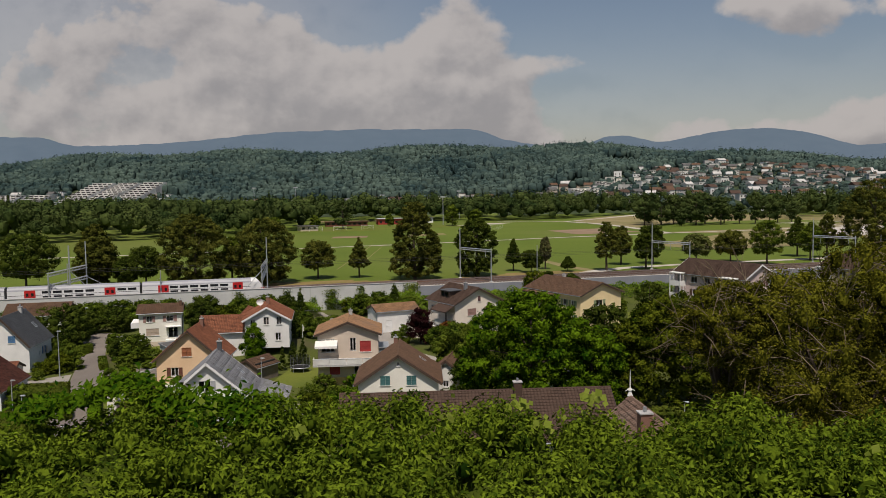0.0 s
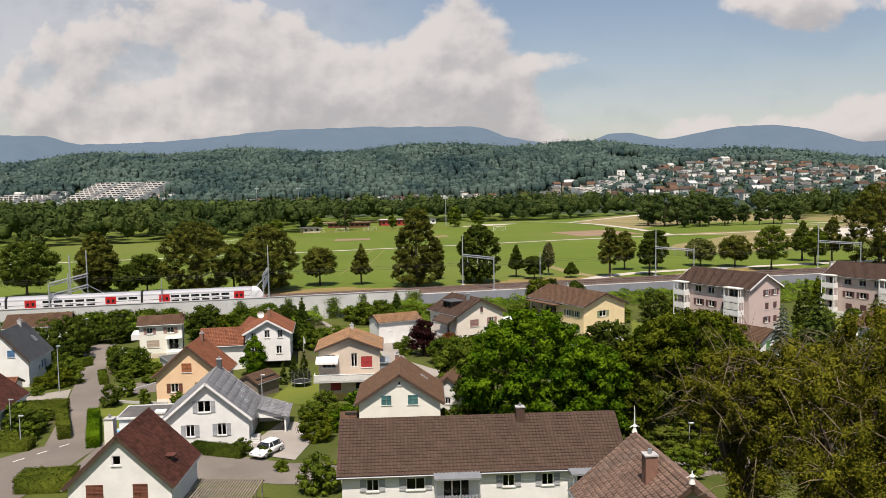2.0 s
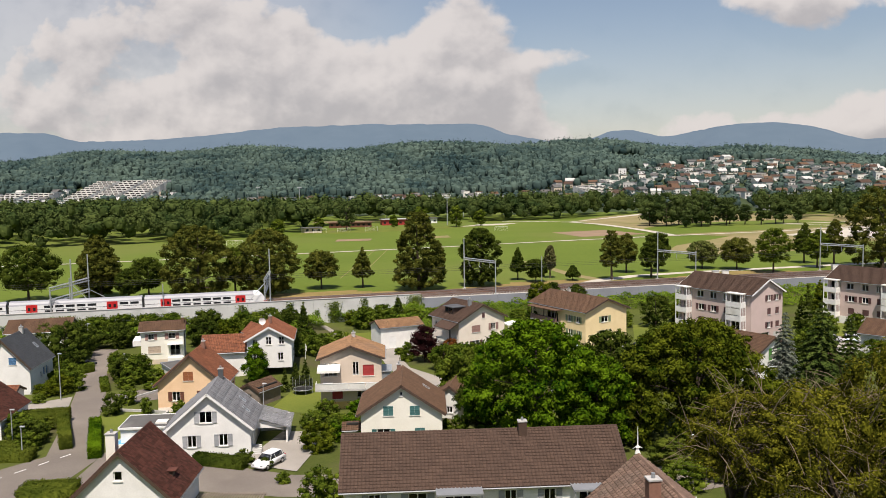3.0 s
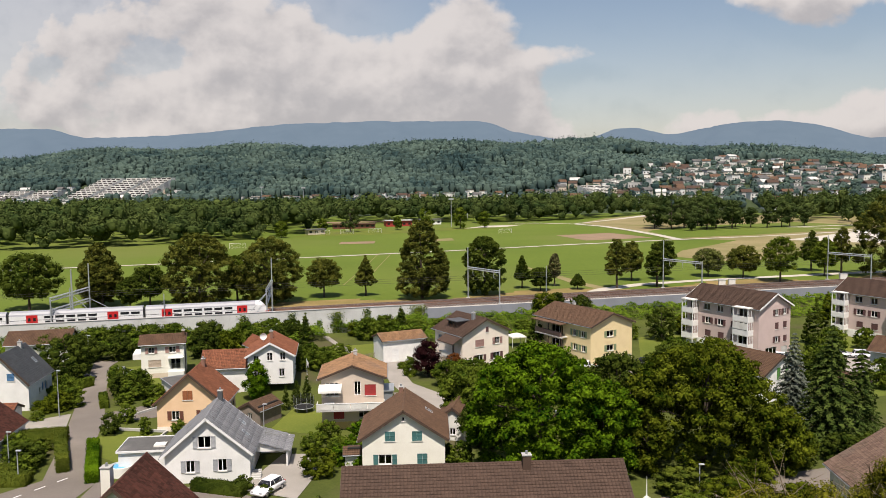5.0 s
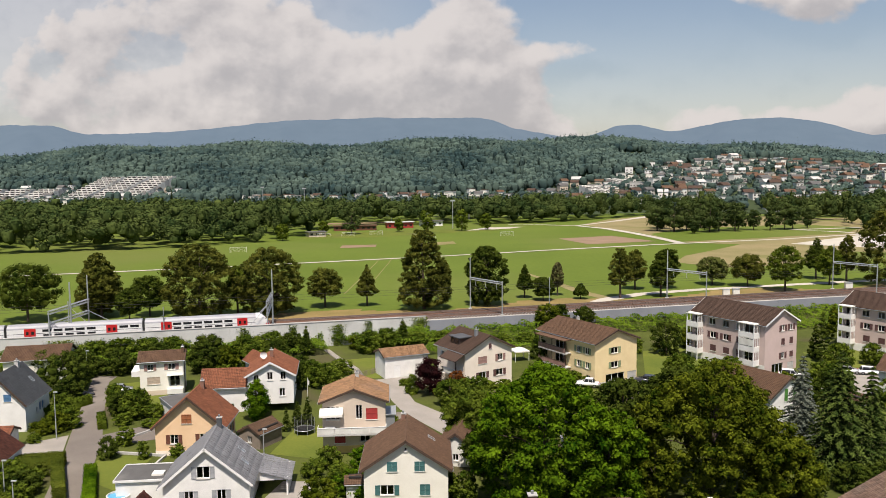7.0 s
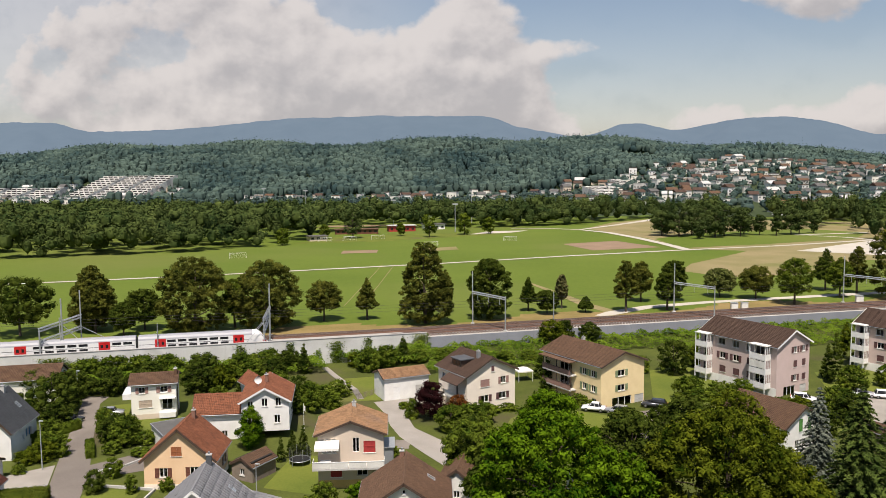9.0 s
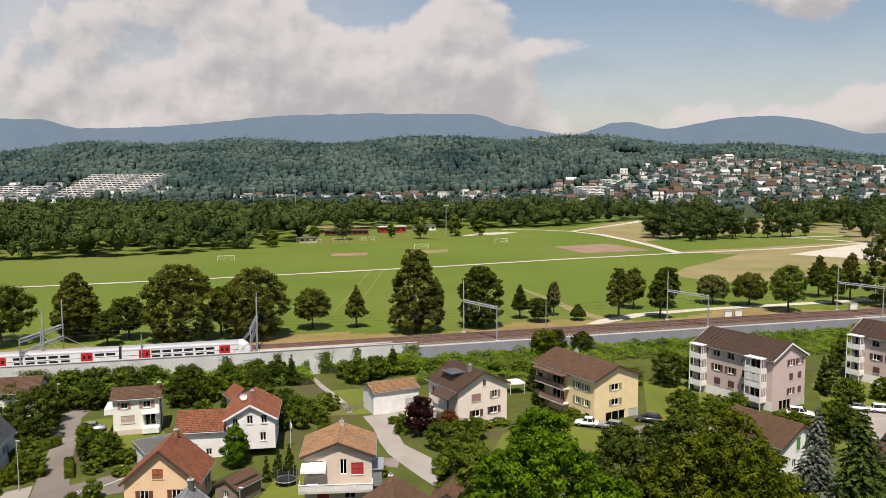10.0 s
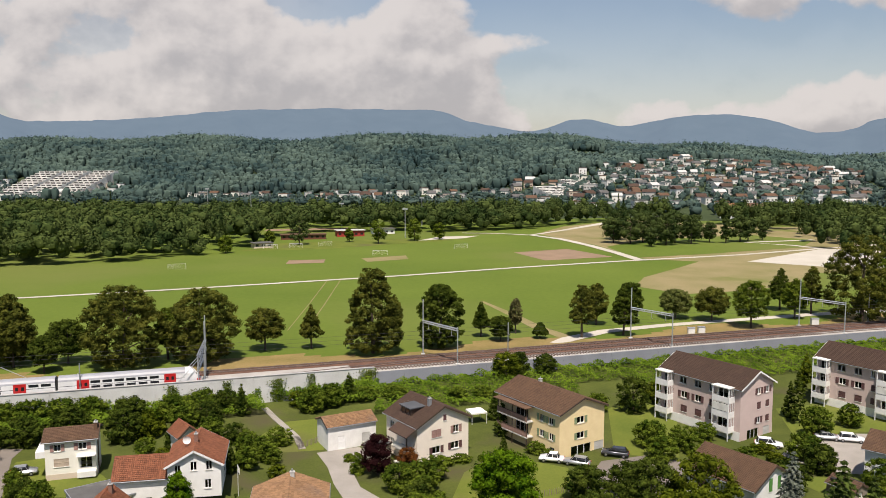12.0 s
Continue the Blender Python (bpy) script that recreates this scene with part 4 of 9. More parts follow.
def house(name, label, cx, cy, th, a, b, ez, rz, wall, tile, wins=(), oh=0.5, base=None, base_h=0.0, tw=0.30, tl=0.36, trim=None, group="", g0=G, a_right=None, ez_right=None, tile_label=""):
    """A gabled house. wins: (wall, along, height, width, height, kind, shutter)."""
    h = thing(name, pose(cx, cy, g0, 0, 0, -th), label, "house", group)
    ez, rz = ez - g0, rz - g0
    hw, hl = a - oh, b - oh
    hwr = (a_right - oh) if a_right else hw
    slope = (rz - ez) / a
    side_z = rz - slope * hw - 0.18
    sider = side_z if not a_right else rz - (rz - (ez_right - g0)) / a_right * hwr - 0.18
    for f in "FBLR":
        P = face_point(f, hwr if f == "R" else hw, hl)
        mine = [w for w in wins if w[0] == f]
        holes = [w[1:5] for w in mine]
        if f == "F":
            outer = [(-hw, 0), (hwr, 0), (hwr, sider), (0, rz - 0.18), (-hw, side_z)]
        elif f == "B":
            outer = [(-hwr, 0), (hw, 0), (hw, side_z), (0, rz - 0.18), (-hwr, sider)]
        else:
            k = hl - 0.3
            zz = side_z if f == "L" else sider
            outer = [(-k, 0), (k, 0), (k, zz), (-k, zz)]
        facade(outer, holes, P, wall, h)
        for w in mine:
            window(P, w[1], w[2], w[3], w[4], w[5], w[6], h)
        if base_h:
            bm = bmesh.new()
            kk = hw if f in "FB" else hl
            low = [w for w in mine if w[2] - w[4] / 2 < base_h]
            if not low:
                fbox(bm, P, -kk - 0.03, (hwr if f in "FB" else kk) + 0.03, 0, base_h, 0.0, 0.03)
                part("plinth", bm, base or GREYBASE, h)
            else:
                bm.free()
    for k, z in ((0, 2.55), (1, min(side_z, 5.2))):          # floors inside
        bm = bmesh.new()
        box(bm, -hw + 0.31, hwr - 0.31, -hl + 0.31, hl - 0.31, z, z + 0.2)
        part("floor_slab", bm, DARKIN, h)
    gable_roof(h, a, b, ez, rz, tile, tw, tl, trim, a_right=a_right, ez_right=(ez_right - g0) if ez_right is not None else None, tile_label=tile_label)
    return h


# apricot house with rust shutters
ora = house("house", "apricot rendered house with red-brown tiled roof and rust shutters", -41.5, 108.9, -5.3, 5.2, 4.2, -0.6, 3.9, APRICOT, T_RED, [
    ("F", -0.3, 5.2, 1.4, 1.3, "closed", RUSTSH), ("F", -2.1, 2.3, 1.1, 1.3, "open", BROWNSH), ("F", 2.0, 2.4, 1.1, 1.3, "open", BROWNSH), ("R", 1.5, 2.2, 1.0, 1.2, "open", BROWNSH), ("L", 0.0, 2.2, 1.0, 1.2, "open", BROWNSH)], base_h=0.7, base=CREAM, tw=0.24, tl=0.34)
chimney(ora, 0.5, 2.2, 6.5, 9.1, 0.5, 0.5)
# white house with grey roof panels
wh = house("house", "white rendered house with grey panelled roof and grey shutters", -32.6, 90.6, -9.2, 5.4, 4.9, -1.2, 3.4, WHITE, T_SLATE, [
    ("F", -0.3, 4.9, 1.5, 1.4, "open", GREYWOOD), ("F", -2.0, 2.0, 1.05, 1.45, "open", GREYWOOD), ("F", 1.7, 2.05, 1.05, 1.45, "open", GREYWOOD), ("R", -2.6, 1.7, 1.0, 2.0, "door", None), ("L", 0.5, 1.9, 1.0, 1.3, "open", GREYWOOD)], tw=0.62, tl=0.95, trim=WHITEWOOD)
chimney(wh, 0.3, 3.6, 6.6, 8.9, 0.6, 0.5, T_ANTHRACITE)
skylight(wh, 1, 1.9, 0.42, 5.4, 3.3, 7.9)
skylight(wh, 1, -0.6, 0.28, 5.4, 3.3, 7.9)
# oxblood roof in front
br = house("house", "white rendered house with steep oxblood tiled roof", -31.2, 65.1, -4.9, 4.9, 4.4, 0.3, 5.0, WHITE, T_OXBLOOD, [
    ("F", -0.2, 7.2, 0.75, 0.85, "plain", None), ("F", -2.2, 4.3, 1.5, 1.5, "closed", BROWNSH), ("F", 1.8, 4.3, 1.3, 1.5, "closed", BROWNSH), ("F", -2.2, 1.5, 1.3, 1.4, "closed", BROWNSH), ("F", 1.8, 1.5, 1.3, 1.4, "closed", BROWNSH)], oh=0.35, tw=0.27, tl=0.36)
# green shutters
grn = house("house", "white rendered house with brown tiled roof and teal shutters", -9.2, 92.7, -4.5, 5.4, 5.1, 0.3, 3.9, IVORY, T_BROWN, [
    ("F", -1.6, 5.2, 1.2, 1.15, "closed", GREENSH), ("F", 1.6, 5.2, 1.2, 1.15, "closed", GREENSH), ("F", -2.2, 2.4, 1.6, 1.2, "open", GREENSH), ("F", 2.2, 2.4, 1.2, 1.3, "closed", GREENSH), ("F", 0.0, 7.25, 0.35, 0.5, "plain", None), ("R", 0.5, 2.2, 1.0, 1.2, "open", GREENSH)], tw=0.26, tl=0.34)
skylight(grn, 1, 1.6, 0.45, 5.4, 4.8, 8.4)
chimney(grn, -0.5, 3.9, 7.3, 8.9, 0.5, 0.5)
# balcony house
bal = house("house", "beige rendered house with weathered terracotta roof and a long balcony", -18.6, 110.7, -7.2, 4.9, 4.4, 2.9, 4.8, BEIGE, T_TERRA, [
    ("F", 0.7, 5.9, 0.9, 2.0, "door", None), ("F", 2.5, 5.6, 1.6, 1.6, "blind", REDSH), ("F", -2.0, 2.1, 1.5, 1.2, "blind", REDSH), ("F", 1.5, 2.2, 1.4, 1.15, "plain", None), ("F", -2.9, 5.8, 1.9, 1.9, "plain", None), ("L", 1.0, 5.6, 1.0, 1.2, "plain", None), ("R", -1.0, 5.6, 1.0, 1.2, "plain", None)], base_h=1.1, base=MUSTARD, tw=0.24, tl=0.34)
chimney(bal, 0.2, 2.6, 8.5, 9.9, 0.55, 0.5, CONCRETE)
# small cream house
sm = house("house", "small cream two-storey house with low brown roof", -58.6, 138.3, 72.3, 3.5, 4.1, 1.7, 2.9, IVORY, T_BROWN, [
    ("R", -1.9, 5.1, 1.0, 1.1, "open", ROSESH), ("R", 1.7, 5.1, 1.2, 1.1, "open", ROSESH), ("R", -1.4, 2.7, 2.2, 1.3, "blind", TANBLIND), ("R", 2.2, 2.5, 1.7, 1.9, "door", None), ("F", 0.5, 5.0, 0.9, 1.1, "plain", None)], oh=0.4, base_h=0.9, base=BEIGE, tw=0.3, tl=0.36)
chimney(sm, 0.9, 3.55, 0.0, 8.1, 0.9, 0.5, T_BROWN)
# red-roofed white house
rr = house("house", "white rendered house with red clay roof and satellite dish", -35.5, 128.2, -11.0, 4.1, 5.1, 2.2, 4.5, WHITE, T_RED, [
    ("F", -0.1, 4.6, 0.9, 1.3, "plain", None), ("F", 2.0, 4.6, 0.85, 1.3, "plain", None), ("F", -2.3, 4.3, 0.8, 1.1, "plain", None), ("F", 1.8, 1.9, 0.9, 1.3, "plain", None), ("F", -2.2, 1.9, 0.9, 1.3, "plain", None)], tw=0.3, tl=0.4, trim=WHITEWOOD, oh=0.45, g0=G + 2.0)
chimney(rr, 0.0, -1.4, 6.4, 8.2, 0.5, 0.5, BRICK)
# white garage
house("garage", "white rendered garage building with mottled brown tiled roof", -16.5, 151.9, 62.4, 3.1, 4.7, -0.3, 0.8, WHITE, T_TERRA, [
    ("R", -2.0, 1.25, 1.4, 2.3, "blind", WHITEWOOD), ("R", 2.5, 1.55, 1.5, 1.6, "blind", CONCRETE)], oh=0.25, tw=0.3, tl=0.36)
# house with dormer
hs = house("house", "cream house with dark brown roof, dormer and mauve shutters", -2.1, 147.0, -35.0, 5.7, 5.3, 2.2, 5.0, CREAM, T_DARK, [
    ("F", 0.3, 7.4, 0.6, 1.0, "closed", MAUVESH), ("F", -1.4, 5.0, 1.9, 1.3, "closed", ROSESH), ("F", 2.6, 5.1, 1.1, 1.25, "open", ROSESH), ("F", -1.4, 2.2, 1.6, 1.2, "open", MAUVESH), ("F", 2.4, 2.3, 1.6, 1.2, "open", MAUVESH), ("L", -3, 5.2, 1.2, 1.2, "plain", None), ("L", -3, 2.2, 1.2, 1.2, "plain", None)], tw=0.28, tl=0.34)
# yellow house
yel = house("house", "yellow rendered house with brown roof and sage shutters", 19.7, 153.6, -34.2, 5.7, 8.8, 3.2, 5.4, YELLOW, T_BROWN, [
    ("F", -0.4, 6.6, 1.7, 1.15, "open", SAGESH), ("F", -0.35, 3.9, 1.7, 1.15, "open", SAGESH), ("F", 4.0, 1.1, 2.2, 2.0, "blind", CONCRETE), ("F", -0.2, 1.25, 4.6, 1.9, "door", None), ("L", 3.7, 6.6, 1.1, 1.2, "open", SAGESH), ("L", 6.1, 6.6, 1.1, 1.2, "open", SAGESH), ("L", 3.8, 3.9, 1.1, 1.2, "open", SAGESH), ("L", 6.2, 3.9, 1.1, 1.2, "open", SAGESH),
    ("L", 4.1, 1.5, 1.2, 1.2, "plain", None), ("L", 6.4, 1.5, 1.2, 1.2, "plain", None), ("L", -1.5, 6.4, 3.4, 2.0, "door", None), ("L", -1.5, 3.6, 3.4, 2.0, "door", None)], base_h=2.5, base=BEIGE, tw=0.3, tl=0.36, g0=G - 0.6)
chimney(yel, 0.3, 3.0, 9.9, 11.0, 0.6, 0.5, CONCRETE)
# pink apartment blocks
PINKWINS = [("F", 0.5, 8.8, 1.1, 1.2, "open", MAUVESH), ("F", 3.0, 8.8, 1.1, 1.2, "open", MAUVESH), ("F", 0.6, 6.1, 1.0, 1.3, "closed", MAUVESH), ("F", 3.1, 6.15, 1.0, 1.25, "closed", MAUVESH), ("F", 0.6, 3.4, 1.1, 1.2, "curtain", MAUVESH), ("F", 3.2, 3.4, 1.0, 1.2, "closed", MAUVESH), ("F", -0.9, 1.0, 3.4, 1.9, "door", None), ("F", 3.1, 1.0, 1.9, 1.7, "blind", CONCRETE),
            ("L", -3.7, 8.7, 1.6, 1.3, "plain", None), ("L", -0.3, 8.7, 1.5, 1.3, "plain", None), ("L", 2.6, 8.7, 0.8, 1.4, "plain", None), ("L", -3.4, 6.0, 1.4, 1.25, "open", MAUVESH), ("L", -0.2, 6.0, 1.4, 1.25, "open", MAUVESH), ("L", -3.3, 3.3, 1.4, 1.3, "closed", MAUVESH), ("L", 0.0, 3.3, 1.4, 1.3, "closed", MAUVESH), ("L", 2.8, 6.0, 0.7, 1.3, "closed", MAUVESH), ("L", 2.8, 3.4, 0.7, 1.3, "closed", MAUVESH),
            ("L", 5.8, 8.5, 3.0, 2.0, "door", None), ("L", 5.8, 5.8, 3.0, 2.0, "door", None), ("L", 5.8, 3.1, 3.0, 2.0, "door", None), ("L", -7.0, 8.5, 2.2, 2.0, "door", None), ("L", -7.0, 5.8, 2.2, 2.0, "door", None), ("L", -7.0, 3.1, 2.2, 2.0, "door", None)]


def balcony_tower(parent, hw, u, w, depth, floors, top, z_first, posts=True):
    """Stacked balconies standing before the long wall: slabs, parapets, posts, side screens."""
    P = face_point("L", hw, 0)
    for k, z in enumerate(floors):
        bm = bmesh.new()
        fbox(bm, P, u - w / 2, u + w / 2, z - 0.2, z, 0, depth)
        slab = part("balcony", bm, OFFWHITE, parent)
        bm = bmesh.new()
        fbox(bm, P, u - w / 2, u + w / 2, z, z + 0.95, depth - 0.08, depth)
        fbox(bm, P, u - w / 2, u - w / 2 + 0.08, z, z + 0.95, 0.0, depth - 0.08)
        fbox(bm, P, u + w / 2 - 0.08, u + w / 2, z, z + 0.95, 0.0, depth - 0.08)
        part("parapet", bm, WHITE, slab)
        for uu in (u - w / 2 + 0.06, u - w / 2 + w * 0.33, u + w / 2 - 0.08):
            bm = bmesh.new()
            fbox(bm, P, uu, uu + 0.07, z + 0.95, z + 2.5, depth - 0.07, depth)
            part("post", bm, WHITEWOOD, slab)
        bm = bmesh.new()                                     # glazed side screen
        for s in np.linspace(0.1, depth - 0.15, 4):
            fbox(bm, P, u + w / 2 - 0.07, u + w / 2, z + 0.95, z + 2.5, s, s + 0.06)
        part("side_screen", bm, WHITEWOOD, slab)
        bm = bmesh.new()
        vs = [bm.verts.new(P(u + w / 2 - 0.03, zz, o)) for o, zz in ((0.1, z + 0.95), (depth - 0.1, z + 0.95), (depth - 0.1, z + 2.5), (0.1, z + 2.5))]
        bm.faces.new(vs)
        part("screen_glass", bm, GLASS, slab)
    bm = bmesh.new()
    fbox(bm, P, u - w / 2 - 0.1, u + w / 2 + 0.1, top, top + 0.18, -0.1, depth + 0.12)
    part("balcony_roof", bm, OFFWHITE, parent)
    for uu in (u - w / 2 + 0.02, u + w / 2 - 0.16):
        bm = bmesh.new()
        fbox(bm, P, uu, uu + 0.14, 0, top, depth - 0.14, depth + 0.002)
        part("post", bm, WHITEWOOD, parent)


def pink_block(cx, cy, label):
    p = house("apartment_block", label, cx, cy, -34.2, 5.3, 9.5, 5.0, 7.8, PINK, T_DARK, PINKWINS, base_h=2.0, base=WHITE, tw=0.32, tl=0.38, trim=WHITEWOOD, group="pink apartment blocks", g0=G - 0.3)
    tagged(p, category="apartment block")
    balcony_tower(p, 4.8, 6.0, 3.6, 1.7, (1.95, 4.65, 7.35), 9.85, 0)
    balcony_tower(p, 4.8, -7.4, 3.0, 1.7, (1.95, 4.65, 7.35), 9.85, 0)
    P = face_point("L", 4.8, 0)
    bm = bmesh.new()
    fbox(bm, P, 4.3, 7.7, 5.7, 7.0, 1.66, 1.74)
    part("awning_blind", bm, OFFWHITE, p)
    return p


pink_block(52.3, 162.6, "pink three-storey apartment block with brown roof and white balconies")
pink_block(87.1, 172.0, "pink apartment block with stacked white balconies beside the lawn")
# green-shuttered white house
house("house", "white house with brown roof and bright green shutters", 44.1, 127.8, -35.5, 5.1, 6.0, -0.1, 2.6, WHITE, T_BROWN, [
    ("F", -0.7, 4.3, 0.8, 1.9, "closed", LEAFGREENSH), ("F", 1.4, 4.3, 0.75, 1.9, "closed", LEAFGREENSH), ("F", -1.5, 1.5, 1.0, 1.3, "plain", None), ("F", 0.3, 1.4, 0.9, 1.4, "plain", None)], tw=0.28, tl=0.34, oh=0.4)
# house at the right with awning
frh = house("house", "white single-storey house with brown roof and cream awning", 73.6, 132.8, 133.6, 4.6, 7.0, 1.0, 3.0, WHITE, T_BROWN, [("R", -3, 2.6, 2.2, 1.6, "plain", None), ("R", 2, 2.6, 2.0, 1.6, "plain", None), ("F", 0, 2.6, 1.2, 1.3, "plain", None)], tw=0.28, tl=0.34)
chimney(frh, 1.5, -1.5, 5.5, 8.3, 0.7, 0.6)
# anthracite-roofed house at the left
lgh = house("house", "white house with anthracite tiled roof and blue shutters", -75.1, 118.4, -9.1, 4.4, 5.0, -0.4, 4.4, WHITE, T_ANTHRACITE, [("F", 1.5, 5.4, 1.1, 1.1, "closed", BLUESH), ("R", -0.3, 2.2, 0.7, 0.9, "plain", None), ("R", 2.4, 2.0, 1.0, 2.0, "door", None), ("R", 1.2, 2.6, 0.7, 1.2, "open", BLUESH)], tw=0.3, tl=0.36, oh=0.35)
chimney(lgh, 0.2, 2.4, 8.0, 9.6, 0.6, 0.5, CONCRETE)
skylight(lgh, 1, 2.6, 0.5, 4.4, 4.1, 8.9)
# long apartment house in front
LONGWINS = [("R", -6.3, 4.0, 1.7, 1.1, "open", GREYWOOD), ("R", 2.2, 4.0, 1.1, 1.1, "open", GREYWOOD), ("R", 5.8, 4.0, 1.1, 1.1, "open", GREYWOOD), ("R", -2.6, 3.6, 2.4, 2.0, "door", None), ("R", 9.7, 3.6, 2.4, 2.0, "door", None), ("R", -6.3, 1.3, 1.7, 1.1, "open", GREYWOOD), ("R", 2.2, 1.3, 1.1, 1.1, "open", GREYWOOD), ("R", 5.8, 1.3, 1.1, 1.1, "open", GREYWOOD), ("R", -10.2, 4.0, 1.1, 1.1, "open", GREYWOOD)]
lng = house("apartment_house", "long white apartment house with dark brown tiled roof", 0.8, 70.1, 83.5, 5.6, 13.4, 0.5, 4.1, WHITE, T_DARK, LONGWINS, oh=0.45, tw=0.34, tl=0.36)
chimney(lng, 0.5, 4.0, 7.6, 9.5, 0.75, 0.8, T_DARK)
for u in (-2.6, 9.7):
    P = face_point("R", 5.15, 0)
    bm = bmesh.new()
    fbox(bm, P, u - 2.1, u + 2.1, 4.95, 5.12, -0.6, 2.0)
    part("balcony_roof", bm, LEADGREY, lng, "flat zinc balcony roof")
    for z in (2.6, 0.0):
        bm = bmesh.new()
        fbox(bm, P, u - 2.0, u + 2.0, z - 0.15, z, 0.0, 1.9)
        bal2 = part("balcony", bm, CONCRETE, lng)
        for s in np.linspace(-1.95, 1.95, 14):
            bm = bmesh.new()
            fbox(bm, P, u + s - 0.09, u + s + 0.09, z + 0.1, z + 0.95, 1.84, 1.88)
            part("rail_slat", bm, GREYWOOD, bal2)
    for s in (-2.0, 1.92):
        bm = bmesh.new()
        fbox(bm, P, u + s, u + s + 0.08, -0.1, 4.95, 1.8, 1.9)
        part("post", bm, GREYWOOD, lng)


pyr = house("house", "cream house with weathered pale brown gabled roof and ridge finials", 12.55, 43.8, -9, 4.6, 4.9, 5.5, 9.3, CREAM, T_PALE, [("F", -1.6, 6.4, 1.0, 1.3, "open", BROWNSH), ("F", 1.6, 6.4, 1.0, 1.3, "open", BROWNSH), ("F", -1.8, 3.2, 1.0, 1.3, "open", BROWNSH), ("F", 1.8, 3.2, 1.0, 1.3, "open", BROWNSH)], tw=0.34, tl=0.36)
chimney(pyr, -1.2, -1.3, 12.2, 14.4, 0.75, 0.7)
for y in (-4.8, 4.8):
    a = Vector((0, y, 13.85))
    bm = bmesh.new()
    tube(bm, [a, a + Vector((0, 0, 0.35)), a + Vector((0, 0, 0.42)), a + Vector((0, 0, 0.6)), a + Vector((0, 0, 1.9 if y > 0 else 0.8))], [0.2, 0.08, 0.16, 0.05, 0.015], 8)
    for q in (-1, 1):
        tube(bm, [a + Vector((0, 0, 0.55)), a + Vector((0.35 * q, 0, 0.35))], [0.05, 0.02], 5)
    part("finial", bm, OFFWHITE, pyr)

# ---------------------------------------------------------------- plants
def leaf_quads(P, N, size, rng, aspect=0.55, fold=0.12, spread=0.42):
    """Leaf blades (pointed, folded quads) at points P, facing about N."""
    n = len(P)
    N = N / (np.linalg.norm(N, axis=1, keepdims=True) + 1e-9) + rng.normal(0, spread, (n, 3))
    N /= np.linalg.norm(N, axis=1, keepdims=True) + 1e-9
    t = rng.normal(0, 1, (n, 3))
    t -= (t * N).sum(1, keepdims=True) * N
    t /= np.linalg.norm(t, axis=1, keepdims=True) + 1e-9
    b = np.cross(N, t)
    s = size * rng.uniform(0.7, 1.3, (n, 1))
    V = np.stack([P - t * s * 0.5, P + b * s * aspect * 0.5 + N * s * fold, P + t * s * 0.5, P - b * s * aspect * 0.5 + N * s * fold], 1)
    return V.reshape(-1, 3), np.arange(4 * n).reshape(n, 4)


def sphere_points(n, rng):
    v = rng.normal(0, 1, (n, 3))
    return v / np.linalg.norm(v, axis=1, keepdims=True)


def quad_ball(n=3):
    """A ball of quads: a cube of n x n faces a side, blown up."""
    V, F = [], []
    k = np.linspace(-1, 1, n + 1)
    for ax in range(3):
        for sg in (-1, 1):
            b = len(V)
            for i in range(n + 1):
                for j in range(n + 1):
                    q = np.zeros(3)
                    q[ax], q[(ax + 1) % 3], q[(ax + 2) % 3] = sg, k[i], k[j] * sg
                    V.append(q / np.linalg.norm(q))
            F += [(b + i * (n + 1) + j, b + (i + 1) * (n + 1) + j, b + (i + 1) * (n + 1) + j + 1, b + i * (n + 1) + j + 1) for i in range(n) for j in range(n)]
    return np.array(V), np.array(F)


BALL2, BALL3 = quad_ball(2), quad_ball(3)


def cores(C, S, rng, ball=BALL2, rough=0.16):
    """The dense inside of leaf clumps: one lumpy body at each place C of half-sizes S."""
    V0, F0 = ball
    lump = 1 + rough * np.sin(V0[None, :, 0] * 4 + rng.uniform(0, 6, (len(C), 1))) * np.cos(V0[None, :, 1] * 4 + V0[None, :, 2] * 3 + rng.uniform(0, 6, (len(C), 1)))
    V = C[:, None, :] + V0[None] * lump[..., None] * S[:, None, :]
    F = F0[None] + (np.arange(len(C)) * len(V0))[:, None, None]
    return V.reshape(-1, 3), F.reshape(-1, 4)


def joined(*pieces):
    V, F, k = [], [], 0
    for v, f in pieces:
        V.append(v)
        F.append(f + k)
        k += len(v)
    return np.concatenate(V), np.concatenate(F)


